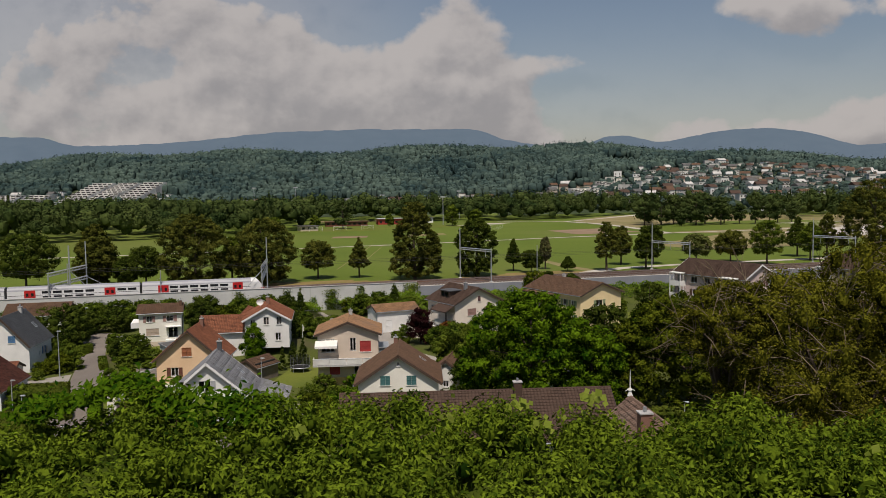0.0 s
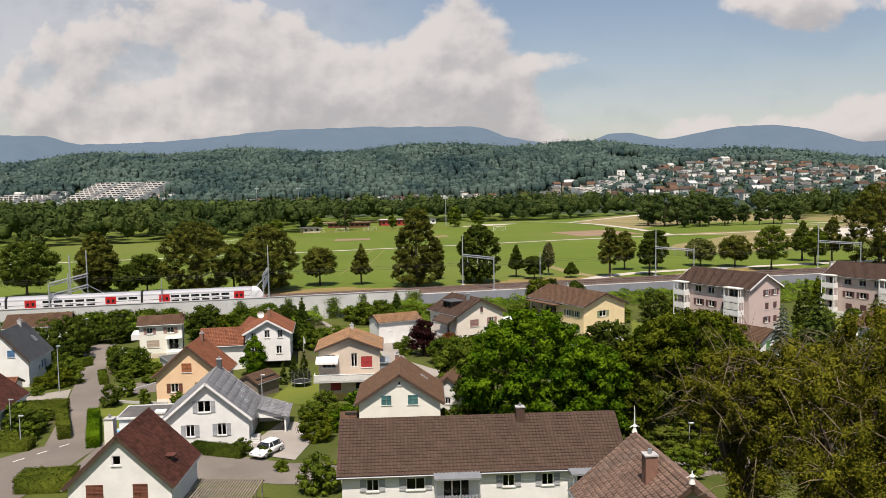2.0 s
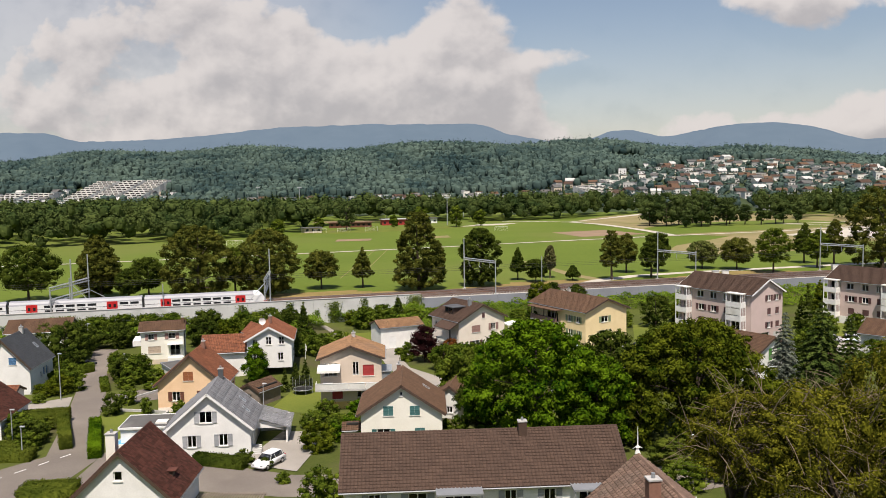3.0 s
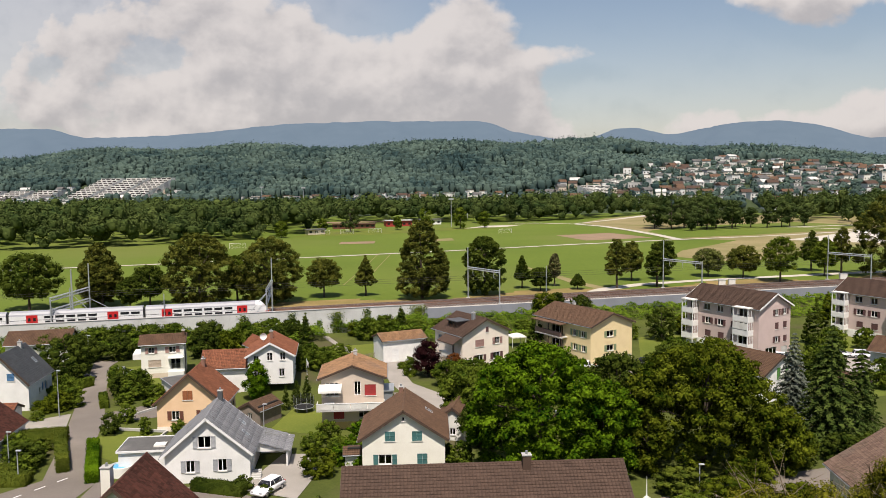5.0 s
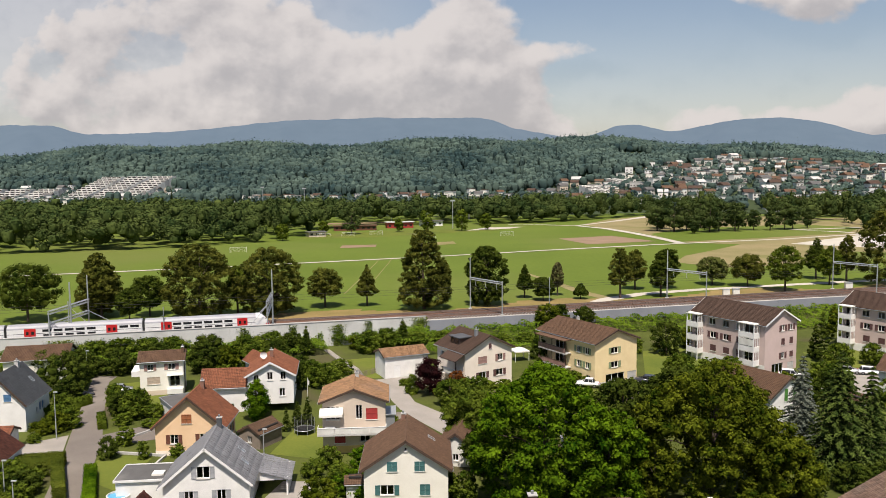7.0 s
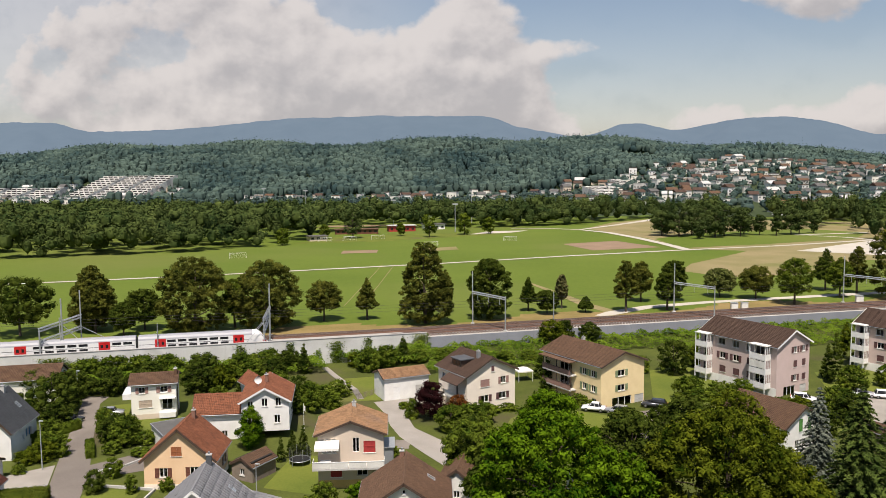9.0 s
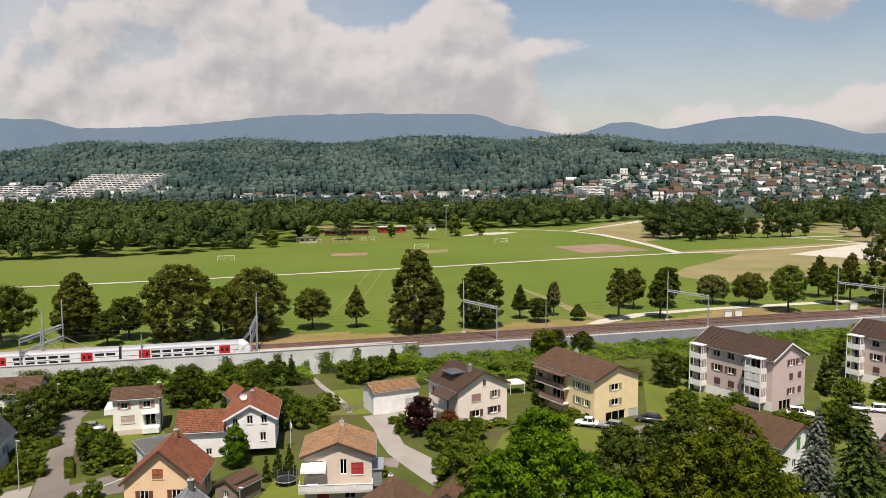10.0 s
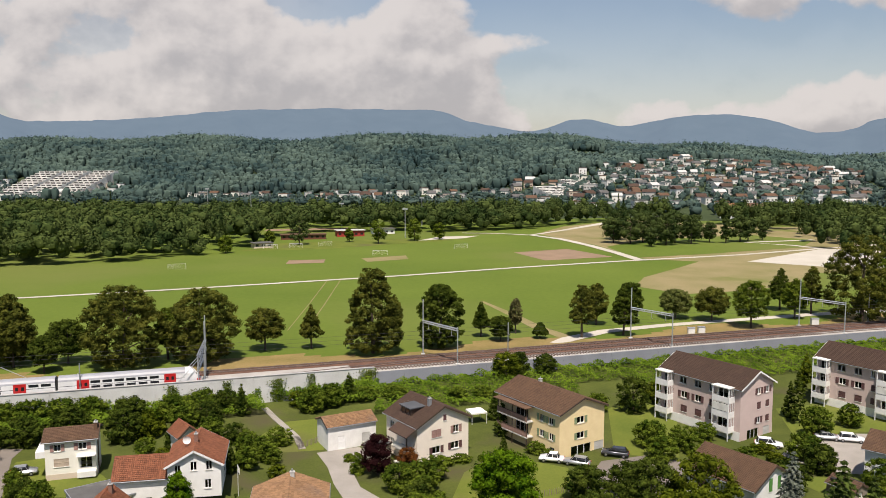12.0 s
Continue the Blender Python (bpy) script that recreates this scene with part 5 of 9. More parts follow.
def crown_points(shape, w, z0, z1, lobes, per, rng, ragged=0.25):
    """Leaf places on the lobes of a crown, with their outward directions."""
    h = z1 - z0

    def profile(u):
        if shape == "cone":
            return (1 - u) ** 0.75 * min(1, u * 7 + 0.25)
        if shape == "oval":
            return math.sin(math.pi * min(1, u * 0.9 + 0.08)) ** 0.6 * (1 - 0.35 * u)
        if shape == "column":
            return min(1, u * 5 + 0.55) * (1 - 0.72 * u ** 2.4)
        return math.sqrt(max(0.03, 1 - (2 * u - 0.86) ** 2 * 0.80))

    C, R = [], []
    base = w * min(0.17, 0.80 / math.sqrt(lobes))
    for i in range(lobes * 16):
        if len(C) >= lobes * 1.25:
            break
        u = rng.uniform(0.02, 0.97)
        prof = profile(u)
        if rng.uniform() > 0.3 + prof:
            continue
        lob = base * rng.uniform(0.6, 1.5) * (0.6 + 0.4 * prof)
        inner = rng.uniform() < 0.2
        r = max(0.0, w / 2 * prof - lob * 0.7) * (rng.uniform(0.2, 0.75) if inner else rng.uniform(0.78, 1.10))
        t = rng.uniform(0, 2 * math.pi)
        c = np.array([math.cos(t) * r, math.sin(t) * r, z0 + min(u * h, h - lob * 0.6)])
        if any(np.dot(c - o, c - o) < (0.55 * (lob + q)) ** 2 for o, q in zip(C, R)):
            continue
        C.append(c)
        R.append(lob)
    C, R = np.array(C), np.array(R)
    total = per * lobes
    fill = total // 14
    idx = rng.choice(len(C), size=total - fill, p=R ** 2 / (R ** 2).sum())
    D = sphere_points(len(idx), rng)
    D[:, 2] = np.where((D[:, 2] < -0.2) & (rng.uniform(size=len(D)) < 0.55), -D[:, 2], D[:, 2])
    wave = 1 + 0.16 * np.sin(D[:, :1] * 6 + idx[:, None]) * np.cos(D[:, 1:2] * 5 + D[:, 2:] * 4 + idx[:, None] * 2)
    P = C[idx] + D * R[idx, None] * np.array([1, 1, 0.82 * h / w if w < 1.01 else 0.82]) * wave * (1 - rng.uniform(0, 1, (len(D), 1)) ** 2 * 0.35) * rng.uniform(0.85, 1.17, (len(D), 1))
    N = D + np.array([0, 0, 0.3])
    u = rng.uniform(0.03, 0.93, fill)                      # leaves inside the crown
    rr = np.array([profile(q) for q in u]) * w / 2 * np.sqrt(rng.uniform(0, 1, fill)) * 0.82
    t = rng.uniform(0, 2 * math.pi, fill)
    P = np.concatenate([P, np.stack([np.cos(t) * rr, np.sin(t) * rr, z0 + u * h], 1)])
    N = np.concatenate([N, sphere_points(fill, rng) + np.array([0, 0, 0.5])])
    return P, N, C, R


def build_trunk(parent, h, z1, r, C, rng, limbs=8):
    bm = bmesh.new()
    lean = rng.normal(0, 0.02, 2) * h
    top = z1 * 0.82
    tube(bm, [(0, 0, -0.3), (0, 0, 0.1), (lean[0] * 0.4, lean[1] * 0.4, top * 0.4), (lean[0], lean[1], top)], [r * 1.5, r * 1.1, r * 0.8, r * 0.22], 8)
    for i in rng.choice(len(C), size=min(limbs, len(C)), replace=False):
        c = C[i]
        z = max(h * 0.14, min(c[2] * 0.7, top * 0.8))
        s = Vector((lean[0] * z / top, lean[1] * z / top, z))
        tube(bm, [s, s.lerp(Vector(c), 0.5) + Vector((0, 0, 0.04 * h)), Vector(c)], [r * 0.45, r * 0.28, r * 0.08], 5)
    return part("trunk", bm, BARK, parent)


def tree(x, y, h, w, shape, mat, label, z=0.0, lobes=26, leaves=7000, size=0.42, clear=0.16, seed=0, group="", trunk_r=None, name="tree"):
    rng = np.random.default_rng(seed + int(abs(x) * 10) + int(abs(y) * 7))
    t = thing(name, pose(x, y, z, 0, 0, float(rng.uniform(0, 360))), label, "tree", group)
    P, N, C, R = crown_points(shape, w * 1.02, h * clear, h, lobes, leaves // lobes, rng)
    V, F = joined(leaf_quads(P, N, size, rng), cores(C, R[:, None] * np.array([0.62, 0.62, 0.50]), rng))
    build_trunk(t, h, h, trunk_r or max(0.12, 0.022 * h), C, rng)
    part_mesh("crown", mesh_np("crown", V, F), mat, t)
    return t


def conifer(x, y, h, w, mat, label, z=G, tiers=16, size=0.5, per=7, density=46, seed=0, name="conifer", droop=0.25):
    rng = np.random.default_rng(seed + 11)
    t = thing(name, pose(x, y, z), label, "tree")
    pts, nrm = [], []
    bm = bmesh.new()
    tube(bm, [(0, 0, -0.3), (0, 0, h * 0.5), (0, 0, h * 0.98)], [0.028 * h * 0.6, 0.016 * h * 0.6, 0.01], 7)
    for k in range(tiers):
        u = (k + 0.5) / tiers
        zz, r = h * (0.06 + 0.92 * u), w / 2 * (1 - u) ** 0.85 + 0.12
        n = max(4, int(per * (1 - 0.5 * u)))
        for i in range(n):
            a = 2 * math.pi * (i + rng.uniform(-0.3, 0.3)) / n + k * 1.3
            L = r * rng.uniform(0.72, 1.12)
            tip = np.array([math.cos(a) * L, math.sin(a) * L, zz - droop * L])
            tube(bm, [(0, 0, zz), tuple(tip)], [0.03 + 0.006 * L, 0.01], 4)
            m = int(density * (L / (w / 2) + 0.12))
            f = rng.uniform(0.12, 1.03, m)
            side = rng.normal(0, 1, m) * 0.16 * L * (1.15 - f)
            p = np.stack([math.cos(a) * L * f - math.sin(a) * side, math.sin(a) * L * f + math.cos(a) * side, zz - droop * L * f + 0.06 * L * np.sin(f * 3) + rng.normal(0, 0.05, m)], 1)
            pts.append(p)
            nrm.append(np.tile([math.cos(a) * 0.35, math.sin(a) * 0.35, 0.8], (m, 1)))
    part("trunk", bm, BARK, t)
    V, F = leaf_quads(np.concatenate(pts), np.concatenate(nrm), size, rng, 0.4)
    part_mesh("needles", mesh_np("needles", V, F), mat, t)
    return t


def shrub_mesh(w, d, h, leaves, size, rng, lobes=9, boxy=False):
    if boxy:
        n = leaves
        f = rng.integers(0, 5, n)
        f = np.where(rng.uniform(size=n) < 0.3, 4, f)
        u, v = rng.uniform(-0.5, 0.5, n), rng.uniform(-0.5, 0.5, n)
        P, N = np.zeros((n, 3)), np.zeros((n, 3))
        for k, (ax, sg) in enumerate(((0, -1), (0, 1), (1, -1), (1, 1), (2, 1))):
            s = f == k
            o = [i for i in range(3) if i != ax]
            P[s, ax], P[s, o[0]], P[s, o[1]] = 0.5 * sg, u[s], v[s]
            N[s, ax] = sg
        P = P * np.array([w, d, h]) + np.array([0, 0, h / 2]) + rng.normal(0, 0.06, (n, 3))
        core = (w * 0.48, d * 0.47, h * 0.97)
        V, F = leaf_quads(P, N, size, rng)
        cv = np.array([(sx * core[0], sy * core[1], sz * core[2]) for sx in (-1, 1) for sy in (-1, 1) for sz in (0, 1)])
        cf = np.array([(0, 1, 3, 2), (4, 6, 7, 5), (0, 4, 5, 1), (2, 3, 7, 6), (1, 5, 7, 3)]) + len(V)
        return np.concatenate([V, cv]), np.concatenate([F, cf])
    P, N, C, R = crown_points("round", 1.0, 0.0, 1.0, lobes, max(4, leaves // lobes), rng)
    S = np.array([w, d, h])
    P = P * S
    P[:, 2] = np.abs(P[:, 2])
    return joined(leaf_quads(P, N, size, rng), cores(C * S, R[:, None] * S * 0.62, rng))


def shrub(x, y, w, d, h, mat, label, z=G, leaves=1500, size=0.2, rot=0.0, boxy=False, name="shrub", group="", seed=0, category="shrub"):
    rng = np.random.default_rng(seed + int(abs(x) * 13) + int(abs(y) * 17))
    V, F = shrub_mesh(w, d, h, leaves, size, rng, boxy=boxy, lobes=int(min(44, 16 + w * d * 1.2)) if not boxy else 0)
    ob = part_mesh(name, mesh_np(name, V, F), mat)
    ob.matrix_basis = pose(x, y, z, 0, 0, rot)
    return tagged(ob, label, category, group)


L_LIME = leaf_material("bright_maple_leaves", (0.009, 0.034, 0.002), (0.096, 0.166, 0.007))
L_MID = leaf_material("mid_green_leaves", (0.024, 0.046, 0.005), (0.120, 0.156, 0.017))
L_DEEP = leaf_material("deep_green_leaves", (0.014, 0.027, 0.004), (0.070, 0.092, 0.013))
L_OLIVE = leaf_material("olive_green_leaves", (0.012, 0.025, 0.002), (0.108, 0.128, 0.010))
L_LINDEN = leaf_material("linden_leaves", (0.023, 0.033, 0.006), (0.114, 0.118, 0.020))
L_PALE = leaf_material("pale_olive_leaves", (0.0660, 0.0825, 0.0198), (0.1188, 0.1320, 0.0363))
L_BROWN = leaf_material("thin_brownish_leaves", (0.0858, 0.0825, 0.0297), (0.1320, 0.1254, 0.0528))
L_PURPLE = leaf_material("copper_purple_leaves", (0.0145, 0.0053, 0.0059), (0.0363, 0.0119, 0.0119), 0.2)
L_RUST = leaf_material("rusty_maple_leaves", (0.0792, 0.0264, 0.0079), (0.1452, 0.0561, 0.0165))
L_CONIFER = leaf_material("green_conifer_needles", (0.024, 0.045, 0.010), (0.088, 0.122, 0.026), 0.07)
L_BLUESPRUCE = leaf_material("blue_spruce_needles", (0.070, 0.088, 0.066), (0.185, 0.205, 0.160), 0.07)
L_HEDGE = leaf_material("clipped_hedge_leaves", (0.038, 0.056, 0.008), (0.108, 0.128, 0.017))
L_LAUREL = leaf_material("glossy_hedge_leaves", (0.010, 0.028, 0.003), (0.135, 0.190, 0.014), 0.12, 0.0, 0.55, 1.2)
L_SLOPE = leaf_material("dull_olive_leaves", (0.010, 0.015, 0.002), (0.150, 0.146, 0.014), 0.08, 0.0, 0.5, 0.8)
L_VINE = leaf_material("pale_vine_leaves", (0.1615, 0.2210, 0.0255), (0.2550, 0.3060, 0.0510), 0.4)
L_FAR = leaf_material("river_wood_leaves", (0.020, 0.038, 0.012), (0.082, 0.108, 0.030), 0.05, 0.0, 0.16, 0.07)
# bluish tint stands for distance haze, mixed into the hill trees' leaf colour
L_HILL = leaf_material("hazed_hill_leaves", (0.027, 0.050, 0.050), (0.082, 0.119, 0.096), 0.03, 0.0, 0.26, 0.012)
L_IVY = leaf_material("bank_ivy_leaves", (0.036, 0.072, 0.007), (0.130, 0.192, 0.018))

# trees along the railway and the meadow
for k, (x, y, h, w, shape, mat, lab) in enumerate((
        (-110, 182, 14, 15, "round", L_DEEP, "broad deep green tree beside the railway"),
        (-94, 186.5, 12.6, 9.5, "round", L_LINDEN, "dark olive tree at the meadow's edge"), (-85, 182, 8.0, 7.1, "oval", L_DEEP, "dense dark bush tree by the track"),
        (-96, 189, 16, 12, "oval", L_LINDEN, "tall dark olive tree at the meadow's edge"),
        (-83.5, 190, 10.0, 9.1, "round", L_DEEP, "round dark tree with low branches by the track"), (-69.8, 187, 18.3, 16.5, "round", L_LINDEN, "large full-crowned linden beside the railway"), (-62.5, 194, 12.4, 6, "oval", L_MID, "slim green tree between two lindens"),
        (-53.8, 192.5, 16.8, 15.5, "round", L_LINDEN, "large dark olive linden beside the railway"), (-42.2, 203, 10.3, 9.0, "round", L_LINDEN, "small round linden on the meadow"), (-31.4, 205, 10.9, 6.4, "cone", L_LINDEN, "small pointed linden on the meadow"),
        (-16, 200.5, 20.6, 13.5, "column", L_LINDEN, "tall massive linden towering over the railway"), (-12, 214.5, 11.7, 5.4, "oval", L_LINDEN, "slim young linden behind the tall one"), (0.0, 207, 15.7, 11.2, "round", L_DEEP, "dark broad tree behind the gantry"),
        (10.4, 219, 9.3, 5.2, "cone", L_DEEP, "small pointed dark tree on the meadow"), (15.2, 214, 6.3, 6, "round", L_DEEP, "low round dark tree by the track"), (19.8, 223, 9.6, 4.2, "oval", L_BROWN, "thin brownish young tree on the meadow"),
        (25.6, 217, 4.3, 4.6, "cone", L_DEEP, "low conical dark bush tree"), (36.5, 218, 13.9, 6.8, "column", L_LINDEN, "slender upright linden by the gravel track"), (43.4, 234.5, 11.8, 8.0, "oval", L_LINDEN, "oval brownish-green linden on the meadow"),
        (48, 221, 12.5, 7, "column", L_DEEP, "dense upright dark tree by the track"), (53.3, 236.5, 12.0, 7.5, "round", L_DEEP, "dark round tree behind a mast"), (68.4, 244.5, 8.5, 9.4, "round", L_PALE, "pale olive round-headed tree"), (77.7, 240.5, 9.7, 9.6, "round", L_LINDEN, "round-headed linden by the gravel track"),
        (85.1, 230.5, 13.0, 9.8, "round", L_MID, "leafy green tree by the gravel track"), (104.5, 258, 13.2, 9.2, "cone", L_DEEP, "dark pointed tree by the yard"), (103, 244, 11.7, 9, "oval", L_MID, "dense green tree by the track"), (111.2, 251.5, 14.5, 7, "oval", L_LINDEN, "slim dark tree by the yard"),
        (121, 241, 25, 21, "round", L_LINDEN, "huge full-crowned tree at the meadow's corner"), (142, 268, 15, 13, "round", L_MID, "broad green tree beyond the yard"), (154, 262, 12, 10, "round", L_LINDEN, "olive tree by the gravel track"), (174, 297, 16, 14, "round", L_LINDEN, "broad dark tree beside the gravel yard"))):
    big = h > 15
    tree(x, y, h, w, shape, mat, lab, 0.0, lobes=190 if big else 90, leaves=20000 if big else 9000, size=0.50 if big else 0.40, seed=k, clear=0.04 if big else 0.25, group="railway trees")

# large garden trees
tree(7.2, 90.5, 15.6, 16.5, "round", L_LIME, "large bright green maple in the garden", G, 230, 27000, 0.42, 0.06, 3)
tree(14.8, 90.5, 11.5, 9.5, "round", L_LIME, "bright green young maple beside the large one", G, 110, 11000, 0.38, 0.06, 4)
tree(17.8, 99.5, 13.0, 10.5, "round", L_DEEP, "dark green garden tree behind the maples", G, 100, 9000, 0.42, 0.1, 5)
tree(27.5, 93.5, 15.0, 17.5, "round", L_OLIVE, "massive olive green tree shading the yard", G, 260, 28000, 0.40, 0.10, 6)
tree(35.5, 92.0, 8.0, 8.5, "round", L_OLIVE, "lower olive green tree beside the massive one", G, 60, 6500, 0.38, 0.05, 8)
tree(20.2, 90.2, 8.5, 5.5, "oval", L_OLIVE, "slim olive tree between two crowns", G, 18, 4500, 0.36, 0.1, 9)
tree(-1.5, 109.5, 9.0, 8.5, "round", L_MID, "green garden tree above the lane", G, 60, 6500, 0.38, 0.05, 10)
tree(0.8, 100.5, 7.5, 7.0, "round", L_DEEP, "dark green garden tree by the teal-shuttered house", G, 50, 5000, 0.38, 0.05, 11)
tree(9.5, 121.5, 9.5, 9.5, "round", L_LIME, "yellow-green garden tree above the lane", G, 60, 6500, 0.4, 0.1, 12)
tree(35.0, 115.5, 11.5, 9.0, "round", L_OLIVE, "olive green tree behind the massive one", G, 60, 6500, 0.4, 0.1, 13)
tree(28.5, 117.5, 10.0, 9.0, "round", L_DEEP, "dark green tree between gardens", G, 60, 6000, 0.4, 0.1, 14)
tree(-9.8, 137.0, 6.6, 5.2, "round", L_PURPLE, "copper-purple ornamental tree on a lawn", G, 20, 5500, 0.28, 0.06, 15)
tree(-36.4, 121.3, 6.6, 4.9, "oval", L_LIME, "dense round-topped tree in a garden", G, 24, 6500, 0.26, 0.04, 16)
conifer(45.9, 101.5, 16.5, 11.5, L_CONIFER, "tall layered green cedar tree", G, 22, 0.5, 13, 110, 1)
conifer(50.4, 103.0, 14.0, 7.0, L_CONIFER, "dark green spruce beside the cedar", G, 22, 0.45, 12, 90, 2)
conifer(45.6, 113.5, 13.0, 6.5, L_BLUESPRUCE, "tall silvery blue spruce tree", G, 22, 0.42, 12, 80, 3)
conifer(41.2, 123.5, 6.0, 2.0, L_CONIFER, "thin young spruce by the house", G, 12, 0.25, 6, 26, 4)

# ---------------------------------------------------------------- woods, hill town and mountains
def wood(name, spots, radius, height, quads, size, mat, label, seed, squash=0.85, smooth=False):
    """Many far trees as one wood: each a lumpy crown of leaf clumps standing on the ground."""
    rng = np.random.default_rng(seed)
    n = len(spots)
    base = ground_height(spots[:, 0], spots[:, 1])
    r = radius * rng.uniform(0.7, 1.3, n)
    h = height * rng.uniform(0.75, 1.2, n)
    cone = rng.uniform(size=n) < 0.06
    lobes = 7                                              # each crown is a head of rounded lobes
    lz = np.concatenate([[0.62], rng.uniform(-0.35, 0.4, lobes - 1)])
    la = rng.uniform(0, 2 * math.pi, (n, lobes))
    lr = np.where(np.arange(lobes) == 0, 0.1, 0.55)[None, :] * rng.uniform(0.8, 1.15, (n, lobes))
    lc = np.stack([np.cos(la) * lr, np.sin(la) * lr, np.broadcast_to(lz, (n, lobes)) + rng.normal(0, 0.1, (n, lobes))], -1)
    pick = rng.integers(0, lobes, (n, quads))
    D = sphere_points(n * quads, rng).reshape(n, quads, 3)
    D[..., 2] = np.where(D[..., 2] < -0.2, -D[..., 2], D[..., 2])
    L = np.take_along_axis(lc, pick[..., None], 1) + D * 0.47 * rng.uniform(0.8, 1.12, (n, quads, 1))
    taper = np.where(cone[:, None], np.clip(0.95 - 0.55 * (L[..., 2] + 0.8), 0.08, 1), 1.0)
    P = np.stack([L[..., 0] * r[:, None] * taper + spots[:, 0:1], L[..., 1] * r[:, None] * taper + spots[:, 1:2],
                  base[:, None] + h[:, None] * (0.46 + 0.50 * L[..., 2] * np.where(cone[:, None], 1.25, squash / 0.85))], -1)
    N = D + np.array([0, 0, 0.25])
    V, F = leaf_quads(P.reshape(-1, 3), N.reshape(-1, 3), size, rng, 0.75)
    solid = ~cone
    if quads > 100:                                        # dense inside of every lobe
        cc = lc[solid].reshape(-1, 3) * np.repeat(np.stack([r, r, h * 0.5 * squash / 0.85], 1)[solid], lobes, 0) + np.repeat(np.stack([spots[:, 0], spots[:, 1], base + h * 0.46], 1)[solid], lobes, 0)
        cs = np.repeat(np.stack([r * 0.31, r * 0.31, h * 0.15 * squash / 0.85], 1)[solid], lobes, 0)
        V, F = joined((V, F), cores(cc, cs, rng))
    else:
        V, F = joined((V, F), cores(np.stack([spots[:, 0], spots[:, 1], base + h * 0.42], 1)[solid], np.stack([r * 0.98, r * 0.98, h * 0.40], 1)[solid], rng, BALL2, 0.3))
    ob = part_mesh(name, mesh_np(name, V, F), mat, smooth=smooth)
    return tagged(ob, label, "trees", kind="stuff")


def scatter(n, inside, x0, x1, y0, y1, seed, gap):
    """Random places with a least distance, kept where inside() holds."""
    rng = np.random.default_rng(seed)
    grid, out = {}, []
    for _ in range(n * 6):
        x, y = float(rng.uniform(x0, x1)), float(rng.uniform(y0, y1))
        if not inside(x, y):
            continue
        key = (int(x // gap), int(y // gap))
        if any((x - p[0]) ** 2 + (y - p[1]) ** 2 < gap * gap for i in (-1, 0, 1) for j in (-1, 0, 1) for p in grid.get((key[0] + i, key[1] + j), ())):
            continue
        grid.setdefault(key, []).append((x, y))
        out.append((x, y))
        if len(out) >= n:
            break
    return np.array(out)


EDGE_X, EDGE_Y = [-428, -266, -189, -149, -123, -109, -101, -83, -46, 11, 61, 103, 141, 183, 240, 418], [306, 329, 358, 377, 404, 432, 469, 521, 535, 540, 571, 616, 658, 679, 616, 599]


def in_belt(x, y):
    return np.interp(x, EDGE_X, EDGE_Y) + 5 < y < 655 and not (-102 < x < -22 and y < 585 and y < 527 + (x + 60) * 0.2)


near_belt = scatter(720, lambda x, y: in_belt(x, y) and y < np.interp(x, EDGE_X, EDGE_Y) + 75, -330, 330, 300, 720, 1, 9.0)
far_belt = scatter(700, lambda x, y: in_belt(x, y) and y >= np.interp(x, EDGE_X, EDGE_Y) + 75, -420, 480, 380, 760, 2, 9.5)
wood("river_wood", near_belt, 8.8, 17.3, 300, 1.35, L_FAR, "dense dark green trees along the river meadow", 3)
wood("river_wood", far_belt[far_belt[:, 0] > 70], 9.2, 20.0, 170, 1.7, L_FAR, "dense dark green woodland by the river", 4)
wood("river_wood", far_belt[far_belt[:, 0] <= 70], 8.6, 15.5, 170, 1.6, L_FAR, "lower dark green woodland by the river", 15)
front_row = np.array([(x + 1.5 * math.sin(x), float(np.interp(x, EDGE_X, EDGE_Y)) + 3 + 2 * math.sin(x * 1.7)) for x in np.concatenate([np.arange(-330, -104, 8.6), np.arange(-4, 190, 9.0)])])
wood("river_wood", front_row, 7.6, 16.0, 620, 1.05, L_FAR, "row of round green trees along the meadow's edge", 14, 1.0)
right_wood = scatter(150, lambda x, y: x > 205 + (y - 400) * 0.02 and y > 395, 205, 420, 395, 620, 12, 9.0)
wood("river_wood", right_wood, 7.8, 17.0, 420, 1.2, L_FAR, "broad dark trees at the meadow's end", 13)



def in_town(x, y):
    u = x / y
    right = 0.09 < u < 0.52 and 730 < y < np.interp(u, (0.09, 0.13, 0.19, 0.23, 0.28, 0.40, 0.52), (880, 950, 1030, 1130, 1195, 1160, 1130))
    d3 = ((x + 575) / 185) ** 2 + ((y - 1040) / 95) ** 2
    d4 = ((x + 96) / 270) ** 2 + ((y - 1012) / 32) ** 2
    return bool(right) or min(d3, d4) < 1


hill_in = lambda x, y: y > 900 and not (-350 < x < 130 and y < 990) and not in_town(x, y) and not (((x + 80) / 45) ** 2 + ((y - 1010) / 30) ** 2 < 1) and not (((x - 215) / 34) ** 2 + ((y - 1225) / 45) ** 2 < 1)
hill_spots = scatter(8600, hill_in, -900, 980, 960, 1430, 5, 7.2)
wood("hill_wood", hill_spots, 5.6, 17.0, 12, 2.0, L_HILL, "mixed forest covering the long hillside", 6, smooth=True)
low_spots = scatter(620, lambda x, y: not in_town(x, y) and not -740 < x < -430 and not (-350 < x < 130 and y > 940) and y > (880 if x < 60 else 700), -700, 760, 700, 985, 7, 11.0)
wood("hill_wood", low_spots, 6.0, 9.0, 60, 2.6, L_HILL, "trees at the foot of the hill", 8)
